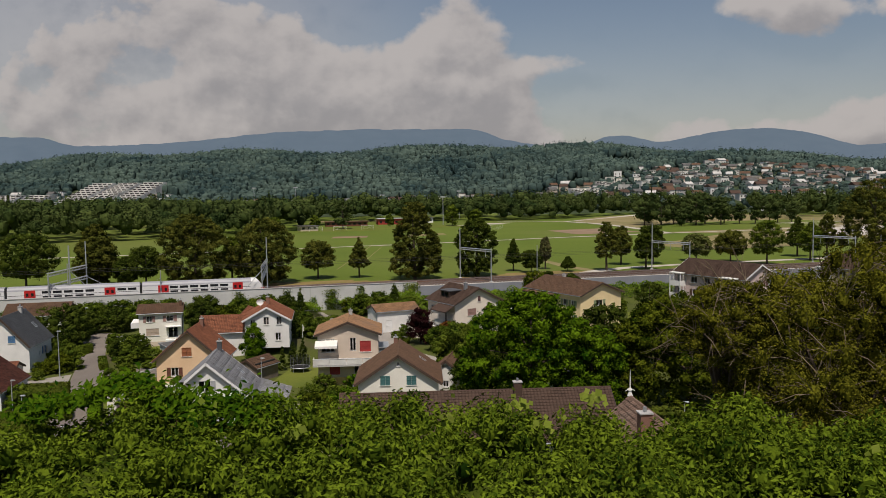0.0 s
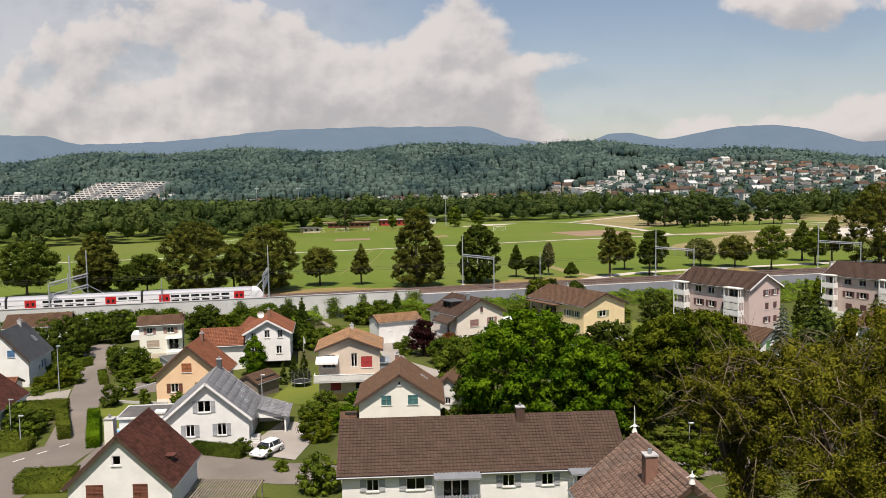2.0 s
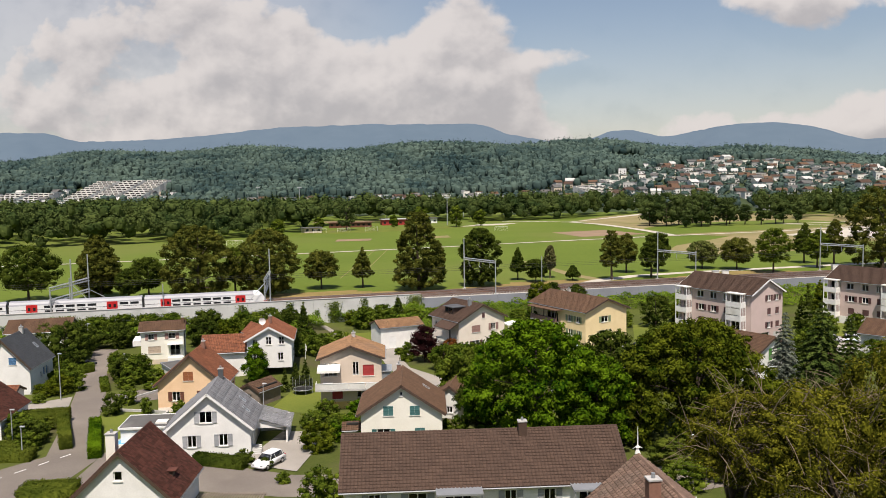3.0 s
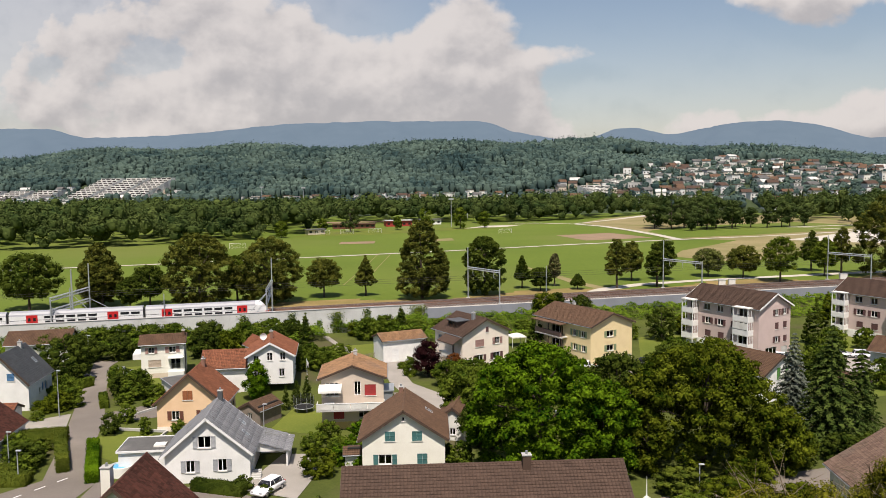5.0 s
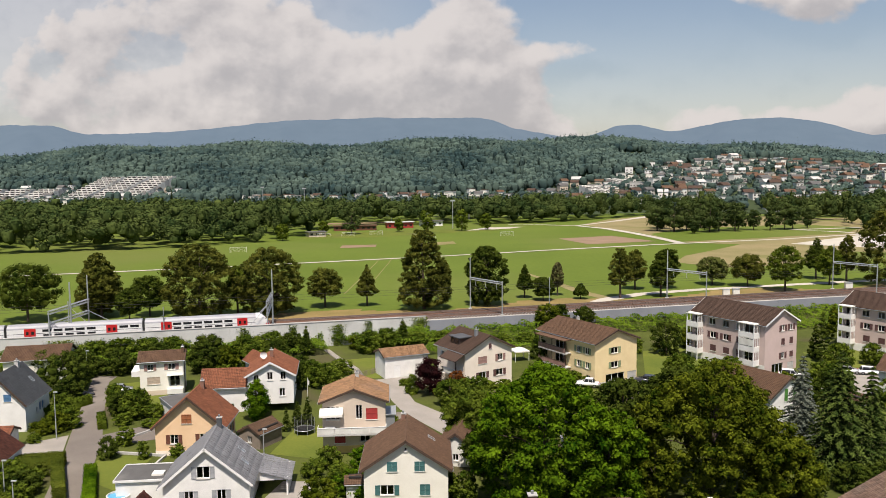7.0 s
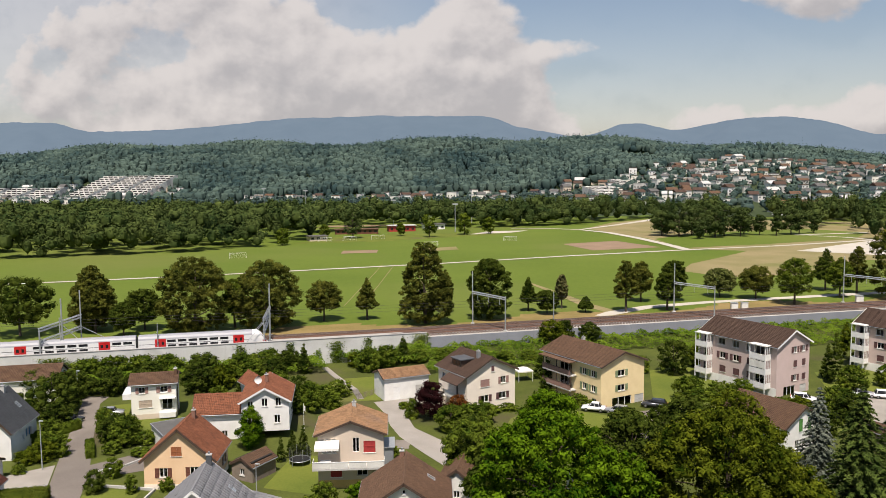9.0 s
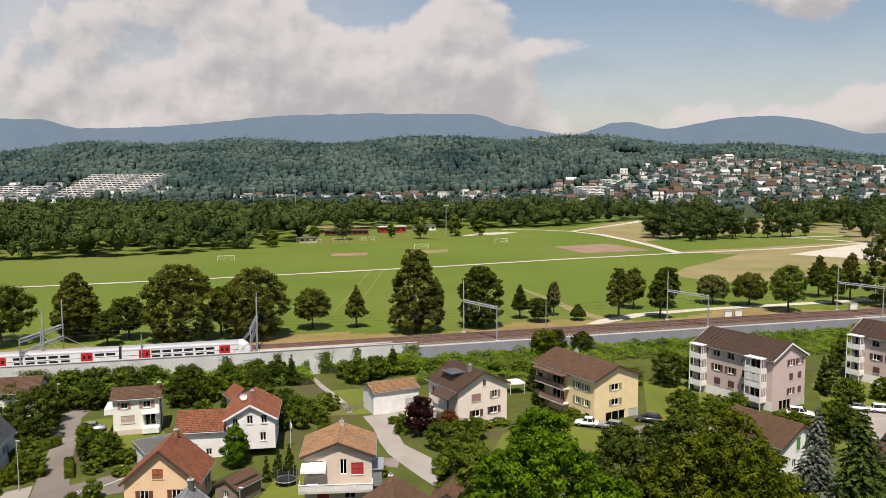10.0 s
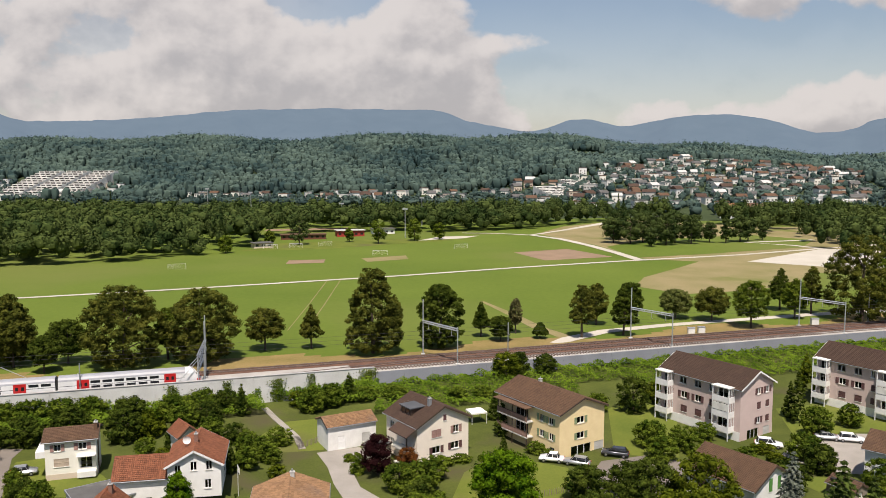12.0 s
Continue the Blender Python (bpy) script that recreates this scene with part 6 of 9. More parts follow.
town_spots = scatter(2000, lambda x, y: in_town(x, y), -760, 720, 735, 1250, 9, 9.0)
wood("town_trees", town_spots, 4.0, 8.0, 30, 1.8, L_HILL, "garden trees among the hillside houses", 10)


def far_house(cx, cy, w, d, h, turn, wall, roof, flat=False):
    z = float(ground_height(cx, cy))
    t = thing("hillside_house", pose(cx, cy, z, 0, 0, turn), "pale distant house on the wooded hillside", "house", "hillside houses")
    bm = bmesh.new()
    box(bm, -w / 2, w / 2, -d / 2, d / 2, -4, h)
    part("wall", bm, wall, t)
    bm = bmesh.new()
    if flat:
        box(bm, -w / 2 - 0.3, w / 2 + 0.3, -d / 2 - 0.3, d / 2 + 0.3, h, h + 0.4)
    else:
        rh = d * 0.3
        vs = [bm.verts.new(v) for v in ((-w / 2 - 0.5, -d / 2 - 0.6, h - 0.1), (w / 2 + 0.5, -d / 2 - 0.6, h - 0.1), (w / 2 + 0.5, d / 2 + 0.6, h - 0.1), (-w / 2 - 0.5, d / 2 + 0.6, h - 0.1), (-w / 2 - 0.5, 0, h + rh), (w / 2 + 0.5, 0, h + rh))]
        for f in ((0, 1, 5, 4), (2, 3, 4, 5), (0, 4, 3), (1, 2, 5), (3, 2, 1, 0)):
            bm.faces.new([vs[i] for i in f])
    part("roof", bm, roof, t)
    n = max(2, int(w / 3.2))
    for row in range(max(1, int(h / 2.9))):
        for i in range(n):
            bm = bmesh.new()
            x = -w / 2 + w * (i + 0.5) / n
            box(bm, x - 0.7, x + 0.7, -d / 2 - 0.04, -d / 2 + 0.02, 0.9 + row * 2.8, 2.3 + row * 2.8)
            part("window", bm, DARKIN, t)
    return t


rngh = random.Random(5)
FARWALLS, FARROOFS = [WHITE, OFFWHITE, OFFWHITE, IVORY, BEIGE, CONCRETE], [T_BROWN, T_DARK, FLATROOF, FLATROOF, CONCRETE, T_BROWN, T_DARK]
for x0, x1, y0, y1, n in ((70, 560, 735, 930, 80), (110, 560, 930, 1090, 100), (130, 600, 1090, 1200, 50), (-350, 120, 984, 1040, 46), (-116, -56, 990, 1030, 5), (-745, -410, 950, 1135, 75)):
    spots = scatter(n, lambda x, y: in_town(x, y) or n < 6, x0, x1, y0, y1, n, 13.0)
    for x, y in spots:
        w = rngh.uniform(7, 13)
        far_house(float(x), float(y), w, rngh.uniform(8, 11), rngh.choice([5.4, 5.6, 6.2, 8.2]), rngh.uniform(-25, 25), rngh.choice(FARWALLS), rngh.choice(FARROOFS if x > -300 else FARROOFS[2:5]), rngh.random() < (0.5 if x > -300 else 0.85))


def terrace_row(cx, cy, n, steps, turn, rise=3.0, run=6.5):
    """Terraced flats stepping up the slope."""
    z = float(ground_height(cx, cy))
    t = thing("terraced_flats", pose(cx, cy, z, 0, 0, turn), "pale concrete terraced flats stepping up the hillside", "apartment block", "terraced flats")
    for s in range(steps):
        for i in range(n):
            bm = bmesh.new()
            x = (i - n / 2) * 8
            box(bm, x + 0.2, x + 7.4, s * run, s * run + run + 1.5, s * rise - 16, s * rise + 2.7)
            u = part("flat", bm, CONCRETE if (i + s) % 3 == 0 else OFFWHITE, t)
            bm = bmesh.new()
            box(bm, x + 0.8, x + 6.8, s * run - 0.05, s * run + 0.05, s * rise + 0.5, s * rise + 2.1)
            part("window", bm, DARKIN, u)
            bm = bmesh.new()
            box(bm, x, x + 7.6, s * run - 1.8, s * run, s * rise - 0.3, s * rise + 0.5)
            part("terrace", bm, CONCRETE, u)
    return t


for k in range(3):
    terrace_row(-553 + k * 36, 1010 + k * 2, 4, 12, -10, 2.8, 9.0)
for k in range(3):
    terrace_row(-690 + k * 40, 1000, 4, 7, -8, 2.6, 10.0)
terrace_row(132, 850, 5, 6, 14, 1.4, 9.0)
terrace_row(262, 905, 7, 5, 8, 1.4, 9.0)
terrace_row(160, 905, 4, 5, 14, 1.4, 9.0)


def mountains():
    """The ridge on the horizon, its haze blue put into a glowing material."""
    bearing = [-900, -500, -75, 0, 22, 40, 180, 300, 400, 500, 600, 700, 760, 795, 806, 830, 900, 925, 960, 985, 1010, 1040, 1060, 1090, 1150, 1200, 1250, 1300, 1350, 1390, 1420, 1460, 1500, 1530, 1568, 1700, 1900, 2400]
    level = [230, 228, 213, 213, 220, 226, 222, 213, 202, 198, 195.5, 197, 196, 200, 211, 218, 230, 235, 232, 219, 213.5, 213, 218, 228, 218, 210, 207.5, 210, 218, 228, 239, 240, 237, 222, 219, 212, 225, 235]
    R = 4700.0
    tt = np.linspace(-1500, 3000, 700)
    hh = np.interp(tt, bearing, level)
    k = np.ones(7) / 7
    hh = np.convolve(np.pad(hh, 3, mode="edge"), k, "valid")
    rng = np.random.default_rng(3)
    hh = hh + np.convolve(rng.normal(0, 0.9, len(tt)), np.ones(3) / 3, "same")
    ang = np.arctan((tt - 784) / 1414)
    rows = []
    for f, drop in ((0.0, 0.0), (-0.03, 0.14), (-0.07, 0.36), (-0.12, 0.62), (-0.2, 1.0)):
        r = R * (1 + f) * np.ones_like(ang)
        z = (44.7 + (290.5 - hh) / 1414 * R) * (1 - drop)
        z = z + (drop * (1 - drop)) * 120 * np.sin(tt / 21 + 3 * drop) * np.sin(tt / 57.0)
        rows.append(np.stack([0.6 + np.sin(ang) * r, 14 + np.cos(ang) * r, z], -1))
    V = np.stack(rows, 1)
    n, m = V.shape[:2]
    i, j = np.meshgrid(np.arange(n - 1), np.arange(m - 1), indexing="ij")
    a = (i * m + j).ravel()
    me = mesh_np("backdrop", V.reshape(-1, 3), np.stack([a, a + m, a + m + 1, a + 1], -1))
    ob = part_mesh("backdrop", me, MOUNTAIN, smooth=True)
    return tagged(ob, "wooded mountain ridge on the horizon, glowing in painted haze blue", "mountains", kind="structure")


def mountain_material():
    m = bpy.data.materials.new("mountain_haze_glow")
    m.use_nodes = True
    t = m.node_tree
    p = t.nodes["Principled BSDF"]
    p.inputs["Roughness"].default_value = 1.0
    tcn, nz, mx = t.nodes.new("ShaderNodeTexCoord"), t.nodes.new("ShaderNodeTexNoise"), t.nodes.new("ShaderNodeMix")
    nz.inputs["Scale"].default_value, nz.inputs["Detail"].default_value = 0.009, 8
    t.links.new(tcn.outputs["Object"], nz.inputs["Vector"])
    mx.data_type = "RGBA"
    t.links.new(nz.outputs["Fac"], mx.inputs[0])
    # distance haze painted as a blue emission over the dark forest colour
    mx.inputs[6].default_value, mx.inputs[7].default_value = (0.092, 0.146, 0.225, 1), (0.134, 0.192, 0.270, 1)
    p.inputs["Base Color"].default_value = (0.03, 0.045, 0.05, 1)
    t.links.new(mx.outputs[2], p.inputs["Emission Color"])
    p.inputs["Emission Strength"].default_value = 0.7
    return m


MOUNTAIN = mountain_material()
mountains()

# lone tree groups on the far meadow
for k, (x, y, h, w) in enumerate(((97.6, 468.6, 19, 17), (105.9, 462.1, 20, 18), (115.3, 471.9, 18, 15), (114.0, 447.9, 11, 8), (124.4, 456.6, 17, 14), (132.8, 468.6, 19, 16), (140.0, 462.1, 17, 12), (146.4, 477.3, 16, 12), (153.6, 471.9, 12, 8), (161.8, 468.6, 15, 8), (172.3, 475.1, 16, 13), (178.6, 479.5, 14, 9), (189.0, 485.0, 13, 7), (104.0, 488.3, 19, 16), (127.9, 490.5, 18, 16))):
    tree(x, y, h, w, "round" if k % 3 else "oval", L_FAR, "dark green tree of the group on the far meadow", 0.0, 20, 2400, 0.85, 0.14, 40 + k, "far meadow trees")
for k, (x, y, h, w, m) in enumerate(((-79.2, 455.5, 17, 11, L_FAR), (-35.9, 462.1, 14, 9, L_MID), (-16.3, 479.5, 13, 9, L_MID), (-53.5, 471.9, 8, 5, L_MID), (-108.5, 412.2, 9, 7, L_MID), (-1.8, 488.3, 10, 8, L_MID), (-94.7, 451.2, 8, 6, L_MID))):
    tree(x, y, h, w, "round", m, "green tree near the sports ground", 0.0, 16, 1700, 0.8, 0.12, 60 + k, "sports ground trees")

# ---------------------------------------------------------------- the hillside in front: hedge and old trees
def laurel_hedge():
    rng = np.random.default_rng(21)
    hedge = thing("laurel_hedge", pose(0, 0, -0.42), "dense glossy dark green hedge on the slope", "hedge")
    n = 900                                                  # leafy shoots heaped into clumps
    x, y = rng.uniform(-8.5, 7.5, n), 3.3 - rng.uniform(0, 1, n) * 5.3
    top = 21.77 + 0.06 * np.exp(-((x + 0.4) / 1.3) ** 2) + 0.10 * np.sin(x * 1.7) + 0.09 * np.sin(x * 4.1 + 1) - 0.02 * np.abs(x) - 0.45 * smooth_step(-3.4, -6.5, x)
    z = top - 0.10 * np.clip(2.3 - y, 0, 9) ** 1.6 - 0.5 * np.clip(y - 2.4, 0, 2) ** 2 + rng.normal(0, 0.09, n) - 0.12
    C, R = np.stack([x, y, z], 1), rng.uniform(0.13, 0.30, n)
    i = rng.choice(n, 120000, p=R ** 2 / (R ** 2).sum())
    D = sphere_points(len(i), rng)
    D[:, 2] = np.where(D[:, 2] < -0.3, -D[:, 2], D[:, 2])
    P = C[i] + D * R[i, None] * rng.uniform(0.6, 1.3, (len(i), 1))
    gx, gy = np.meshgrid(np.linspace(-8.8, 7.8, 120), np.linspace(-2.2, 3.1, 40), indexing="ij")      # the close-grown inside
    gt = 21.50 + 0.10 * np.sin(gx * 1.7) + 0.09 * np.sin(gx * 4.1 + 1) - 0.02 * np.abs(gx) - 0.45 * smooth_step(-3.4, -6.5, gx)
    gz = gt - 0.10 * np.clip(2.3 - gy, 0, 9) ** 1.6 - 0.5 * np.clip(gy - 2.4, 0, 2) ** 2 + rng.normal(0, 0.05, gx.shape) - 0.10
    a = (np.arange(119)[:, None] * 40 + np.arange(39)[None]).ravel()
    part_mesh("hedge_body", mesh_np("hedge_body", np.stack([gx, gy, gz], -1).reshape(-1, 3), np.stack([a, a + 40, a + 41, a + 1], -1)), L_DEEP, hedge)
    V, F = joined(leaf_quads(P, D + np.array([0, -0.2, 0.5]), 0.078, rng, 0.40, 0.1, 0.55), cores(C - np.array([0, 0, 0.05]), np.repeat(R[:, None] * 0.6, 3, 1), rng))
    part_mesh("leaves", mesh_np("leaves", V, F), L_LAUREL, hedge, kind="stuff")
    bm = bmesh.new()                                         # stems inside
    for k in range(60):
        a = Vector((rng.uniform(-8, 7), rng.uniform(-0.5, 2.8), 18.0))
        tube(bm, [a, a + Vector((rng.normal(0, 0.3), rng.normal(0, 0.3), 2.0)), a + Vector((rng.normal(0, 0.6), rng.normal(0, 0.5), 3.2))], [0.04, 0.025, 0.008], 5)
    part("stems", bm, TWIG, hedge)
    m = 520                                                  # pale climbing vine over it
    C = np.array([(-0.9, 2.0, 22.1), (0.55, 1.5, 21.95), (1.0, 2.2, 22.2), (2.2, 2.1, 22.15), (2.75, 2.4, 22.35), (-2.0, 2.2, 22.25), (5.6, 1.6, 21.9), (6.3, 1.4, 21.9), (-0.2, 0.6, 21.7), (1.9, 2.4, 22.3)])
    i = rng.integers(0, len(C), m // 4)
    P = C[i] - np.array([0, 0, 0.34]) + rng.normal(0, 1, (m // 4, 3)) * np.array([0.13, 0.10, 0.08])
    V, F = leaf_quads(P, np.tile([0.0, -0.8, 0.5], (len(P), 1)), 0.105, rng, 0.85, 0.06)
    part_mesh("vine_leaves", mesh_np("vine_leaves", V, F), L_VINE, hedge, "pale yellow-green vine leaves", kind="stuff")
    # wispy shoots standing out at the left
    n = 3000
    x = rng.uniform(-4.6, -1.2, n)
    z = 21.84 + np.abs(rng.normal(0, 0.12, n)) + 0.22 * np.exp(-((x + 3.3) / 0.5) ** 2)
    P = np.stack([x, 2.6 + rng.normal(0, 0.25, n), z - 0.06 * np.abs(x + 3)], 1)
    V, F = leaf_quads(P, np.tile([0.0, -0.5, 0.7], (n, 1)), 0.11, rng, 0.42)
    part_mesh("young_growth", mesh_np("young_growth", V, F), L_LIME, hedge, kind="stuff")


laurel_hedge()


def old_tree(cx, cy, base, w, d, top, low, leaves, mat, label, seed, size=0.14, twigs=90, lobes=46):
    rng = np.random.default_rng(seed)
    t = thing("slope_tree", pose(cx, cy, base), label, "tree")
    P, N, C, R = crown_points("round", 1.0, 0.0, 1.0, lobes, leaves // lobes, rng)
    S = np.array([w, d, top - low])
    P = P * S + np.array([0, 0, low - base])
    Cw = C * S + np.array([0, 0, low - base])
    V, F = joined(leaf_quads(P, N, size, rng, 0.5), cores(Cw, R[:, None] * S * 0.52, rng))
    part_mesh("crown", mesh_np("crown", V, F), mat, t)
    build_trunk(t, top - base, top - base, 0.22, Cw, rng, limbs=26)
    bm = bmesh.new()
    for k in range(twigs):
        c = Cw[rng.integers(len(Cw))]
        d0 = Vector(rng.normal(0, 1, 3)).normalized()
        l = rng.uniform(0.8, 2.0)
        a = Vector(c)
        tube(bm, [a, a + d0 * l * 0.5 + Vector((0, 0, 0.12)), a + d0 * l], [0.022, 0.014, 0.004], 4, cap=False)
        for _ in range(2):
            e = (d0 + Vector(rng.normal(0, 0.5, 3))).normalized()
            tube(bm, [a + d0 * l * 0.5, a + d0 * l * 0.5 + e * l * 0.6], [0.010, 0.003], 3, cap=False)
    part("bare_wood", bm, TWIG, t, "bare brown twigs", kind="stuff")
    return t


old_tree(14.2, 21.5, 6.0, 8.6, 8.0, 21.9, 9.0, 120000, L_SLOPE, "old yellow-green tree with bare twigs on the slope", 31, 0.105, 480, 230)
old_tree(10.8, 22.5, 6.0, 4.2, 4.6, 20.7, 17.6, 22000, L_SLOPE, "smaller olive green tree on the slope", 32, 0.10, 120, 90)
old_tree(17.6, 24.0, 4.0, 8.0, 8.0, 22.5, 9.0, 85000, L_SLOPE, "tall green tree at the slope's edge", 33, 0.11, 160, 190)


# ---------------------------------------------------------------- train
def coach(x_start, length=26.4, cab=False):
    """A double-deck coach standing along the near track from x_start to the left."""
    p, q = rail_point(x_start, 2.4, 0.76), rail_point(x_start - 25.3, 2.4, 0.76)
    d = (q - p).normalized()
    m = Matrix.Translation(p) @ Matrix.Rotation(math.atan2(d.y, d.x), 4, "Z") @ Matrix.Diagonal((1, 1, 0.74, 1))
    c = thing("railway_coach", m, "white double-deck railway coach with grey roof and red doors" if not cab else "white double-deck driving coach with sloping nose and red doors", "railway coach", "standing train")
    prof = [(1.35, 0.55), (1.42, 1.0), (1.42, 3.1), (1.30, 3.55), (1.02, 4.0), (0.5, 4.3), (0, 4.36)]
    ring = [(y, z) for y, z in prof] + [(-y, z) for y, z in prof[-2::-1]]

    def hull(x0, x1, lo, hi, mat, name, nose=0.0, label=""):
        bm = bmesh.new()
        pts = [(y, z) for y, z in ring if lo <= z <= hi]
        rows = []
        for x in (x0, x1):
            rows.append([bm.verts.new((x + (nose * max(0, z - 1.6) if x == x0 else 0), y * (0.86 if nose and x == x0 else 1), z)) for y, z in pts])
        for i in range(len(pts) - 1):
            bm.faces.new((rows[0][i], rows[1][i], rows[1][i + 1], rows[0][i + 1]))
        bm.faces.new(rows[0])
        bm.faces.new(rows[1][::-1])
        return part(name, bm, mat, c, label)

    x0 = 0.0
    if cab:
        hull(0.2, 3.2, 0.5, 4.4, TRAINWHITE, "nose", 0.75)
        bm = bmesh.new()
        for s in (-1, 1):
            box(bm, 0.35, 1.0, s * 1.28 - 0.16, s * 1.28 + 0.16, 0.9, 1.5)
        part("headlight_panel", bm, TRAINRED, c)
        bm = bmesh.new()
        vs = [bm.verts.new(v) for v in ((1.02, -1.05, 2.45), (1.02, 1.05, 2.45), (1.72, 0.95, 3.4), (1.72, -0.95, 3.4))]
        bm.faces.new(vs)
        part("windscreen", bm, TRAINDARK, c)
        x0 = 3.2
    hull(x0, length, 0.5, 3.12, TRAINWHITE, "body")
    hull(x0, length, 3.08, 4.4, TRAINGREY, "roof")
    bm = bmesh.new()
    for s in (-1, 1):
        box(bm, x0 + 0.1, length - 0.1, s * 1.42 - 0.012, s * 1.42 + 0.012, 1.82, 1.92)
    part("waist_stripe", bm, TRAINDARK, c)
    doors = (5.0, length - 5.5)
    for dx in doors:
        for s in (-1, 1):
            bm = bmesh.new()
            box(bm, dx, dx + 2.2, s * 1.42 - 0.03, s * 1.42 + 0.03, 0.62, 3.3)
            dr = part("door", bm, TRAINRED, c)
            for k in (0.35, 1.35):
                bm = bmesh.new()
                box(bm, dx + k, dx + k + 0.5, s * 1.45 - 0.012, s * 1.45 + 0.012, 1.6, 2.5)
                part("door_window", bm, TRAINDARK, dr)
    for dk, (za, zb, wv, step) in enumerate(((2.28, 2.98, 1.72, 2.15), (1.05, 1.62, 1.6, 2.15))):
        x = x0 + 0.7
        while x + wv < length - 0.4:
            if not any(dx - wv - 0.15 < x < dx + 2.35 for dx in doors) and (dk == 0 or 7.6 < x < length - 7.2):
                for s in (-1, 1):
                    bm = bmesh.new()
                    box(bm, x, x + wv, s * 1.42 - 0.016, s * 1.42 + 0.016, za, zb)
                    part("window", bm, TRAINDARK, c)
            x += step
    for bx in (3.2, length - 3.2):
        bm = bmesh.new()
        box(bm, bx - 1.7, bx + 1.7, -1.05, 1.05, 0.3, 0.52)
        bg = part("bogie", bm, BLACK, c)
        for wx in (-1.25, 1.25):
            bm = bmesh.new()
            tube(bm, [(bx + wx, -0.8, 0.44), (bx + wx, 0.8, 0.44)], [0.44, 0.44], 14)
            part("wheel", bm, RAIL, bg)
    if not cab:
        bm = bmesh.new()
        box(bm, -0.35, 0.0, -1.1, 1.1, 0.7, 3.7)
        part("gangway", bm, BLACK, c)
    return c


TAIL = -47.5
coach(TAIL, cab=True)
for k in range(1, 4):
    coach(TAIL - 25.7 * k)

# ---------------------------------------------------------------- annexes, sheds and garden things
def slab(parent, name, x0, x1, y0, y1, z0, z1, mat, label=""):
    bm = bmesh.new()
    box(bm, x0, x1, y0, y1, z0, z1)
    return part(name, bm, mat, parent, label)


def flat_building(name, cx, cy, turn, w, d, h, wall, roof, label, category="garage", doors=(), edge=None, z=G):
    t = thing(name, pose(cx, cy, z, 0, 0, turn), label, category)
    P = face_point("F", w / 2, d / 2)
    facade([(-w / 2, 0), (w / 2, 0), (w / 2, h), (-w / 2, h)], [(u, dh / 2 + 0.02, dw, dh) for u, dw, dh in doors], P, wall, t)
    for u, dw, dh in doors:
        bm = bmesh.new()
        for k in range(5):
            fbox(bm, P, u - dw / 2, u + dw / 2, dh * k / 5 + 0.02, dh * (k + 1) / 5, -0.16, -0.10 - 0.015 * (k % 2))
        part("garage_door", bm, WHITEWOOD, t)
    for f, k in (("B", w / 2), ("L", d / 2 - 0.3), ("R", d / 2 - 0.3)):
        Q = face_point(f, w / 2, d / 2)
        facade([(-k, 0), (k, 0), (k, h), (-k, h)], [], Q, wall, t)
    slab(t, "roof", -w / 2 - 0.15, w / 2 + 0.15, -d / 2 - 0.15, d / 2 + 0.15, h, h + 0.16, roof)
    for x0, x1, y0, y1 in ((-w / 2 - 0.2, w / 2 + 0.2, -d / 2 - 0.2, -d / 2 - 0.05), (-w / 2 - 0.2, w / 2 + 0.2, d / 2 + 0.05, d / 2 + 0.2), (-w / 2 - 0.2, -w / 2 - 0.05, -d / 2 - 0.05, d / 2 + 0.05), (w / 2 + 0.05, w / 2 + 0.2, -d / 2 - 0.05, d / 2 + 0.05)):
        slab(t, "roof_edge", x0, x1, y0, y1, h + 0.02, h + 0.26, edge or LEADGREY)
    return t


# white house: flat annex, garage, porch
slab(wh, "annex", -11.3, -4.95, -0.6, 4.6, 0, 2.75, WHITE)
slab(wh, "annex_roof", -11.45, -4.95, -0.75, 4.75, 2.75, 2.9, FLATROOF, "grey felt flat roof")
for x0, x1, y0, y1 in ((-11.5, -4.95, -0.85, -0.75), (-11.5, -4.95, 4.75, 4.85), (-11.55, -11.45, -0.75, 4.75)):
    slab(wh, "roof_edge", x0, x1, y0, y1, 2.74, 3.0, WHITEWOOD)
slab(wh, "roof_light", -7.4, -6.0, 0.6, 1.9, 2.9, 3.12, CANVAS)
slab(wh, "garage_side", 8.75, 8.95, -0.4, 5.2, 0, 2.0, WHITE)
slab(wh, "garage_back", 4.95, 8.75, 5.0, 5.2, 0, 2.3, WHITE)
bm = bmesh.new()
vs = [bm.verts.new(v) for v in ((4.95, -0.4, 2.05), (8.95, -0.4, 2.05), (5.1, -0.4, 3.25), (4.95, -0.2, 2.05), (8.95, -0.2, 2.05), (5.1, -0.2, 3.25))]
for f in ((0, 1, 2), (5, 4, 3), (0, 3, 4, 1), (1, 4, 5, 2), (2, 5, 3, 0)):
    bm.faces.new([vs[i] for i in f])
part("garage_gable", bm, WHITE, wh)
ga, gb = Vector((9.35, -0.7, 1.98)), Vector((4.9, -0.7, 3.42))
up = (gb - ga)
V, F = tile_field(ga + Vector((0, 0, 0.05)), Vector((0, 1, 0)), up.normalized(), Vector((0.31, 0, 0.95)), 6.4, up.length, 0.62, 0.95)
slab(wh, "garage_beam", 4.95, 8.95, 0.0, 0.12, 2.05, 2.25, WHITEWOOD)
part_mesh("roof_tiles", mesh_np("roof_tiles", V, F), T_SLATE, wh, kind="stuff")
for k in range(5):
    slab(wh, "step", 4.95, 6.1, -3.4 - 0.28 * k, -3.1 - 0.28 * k, 0, 0.9 - 0.18 * k, CONCRETE)
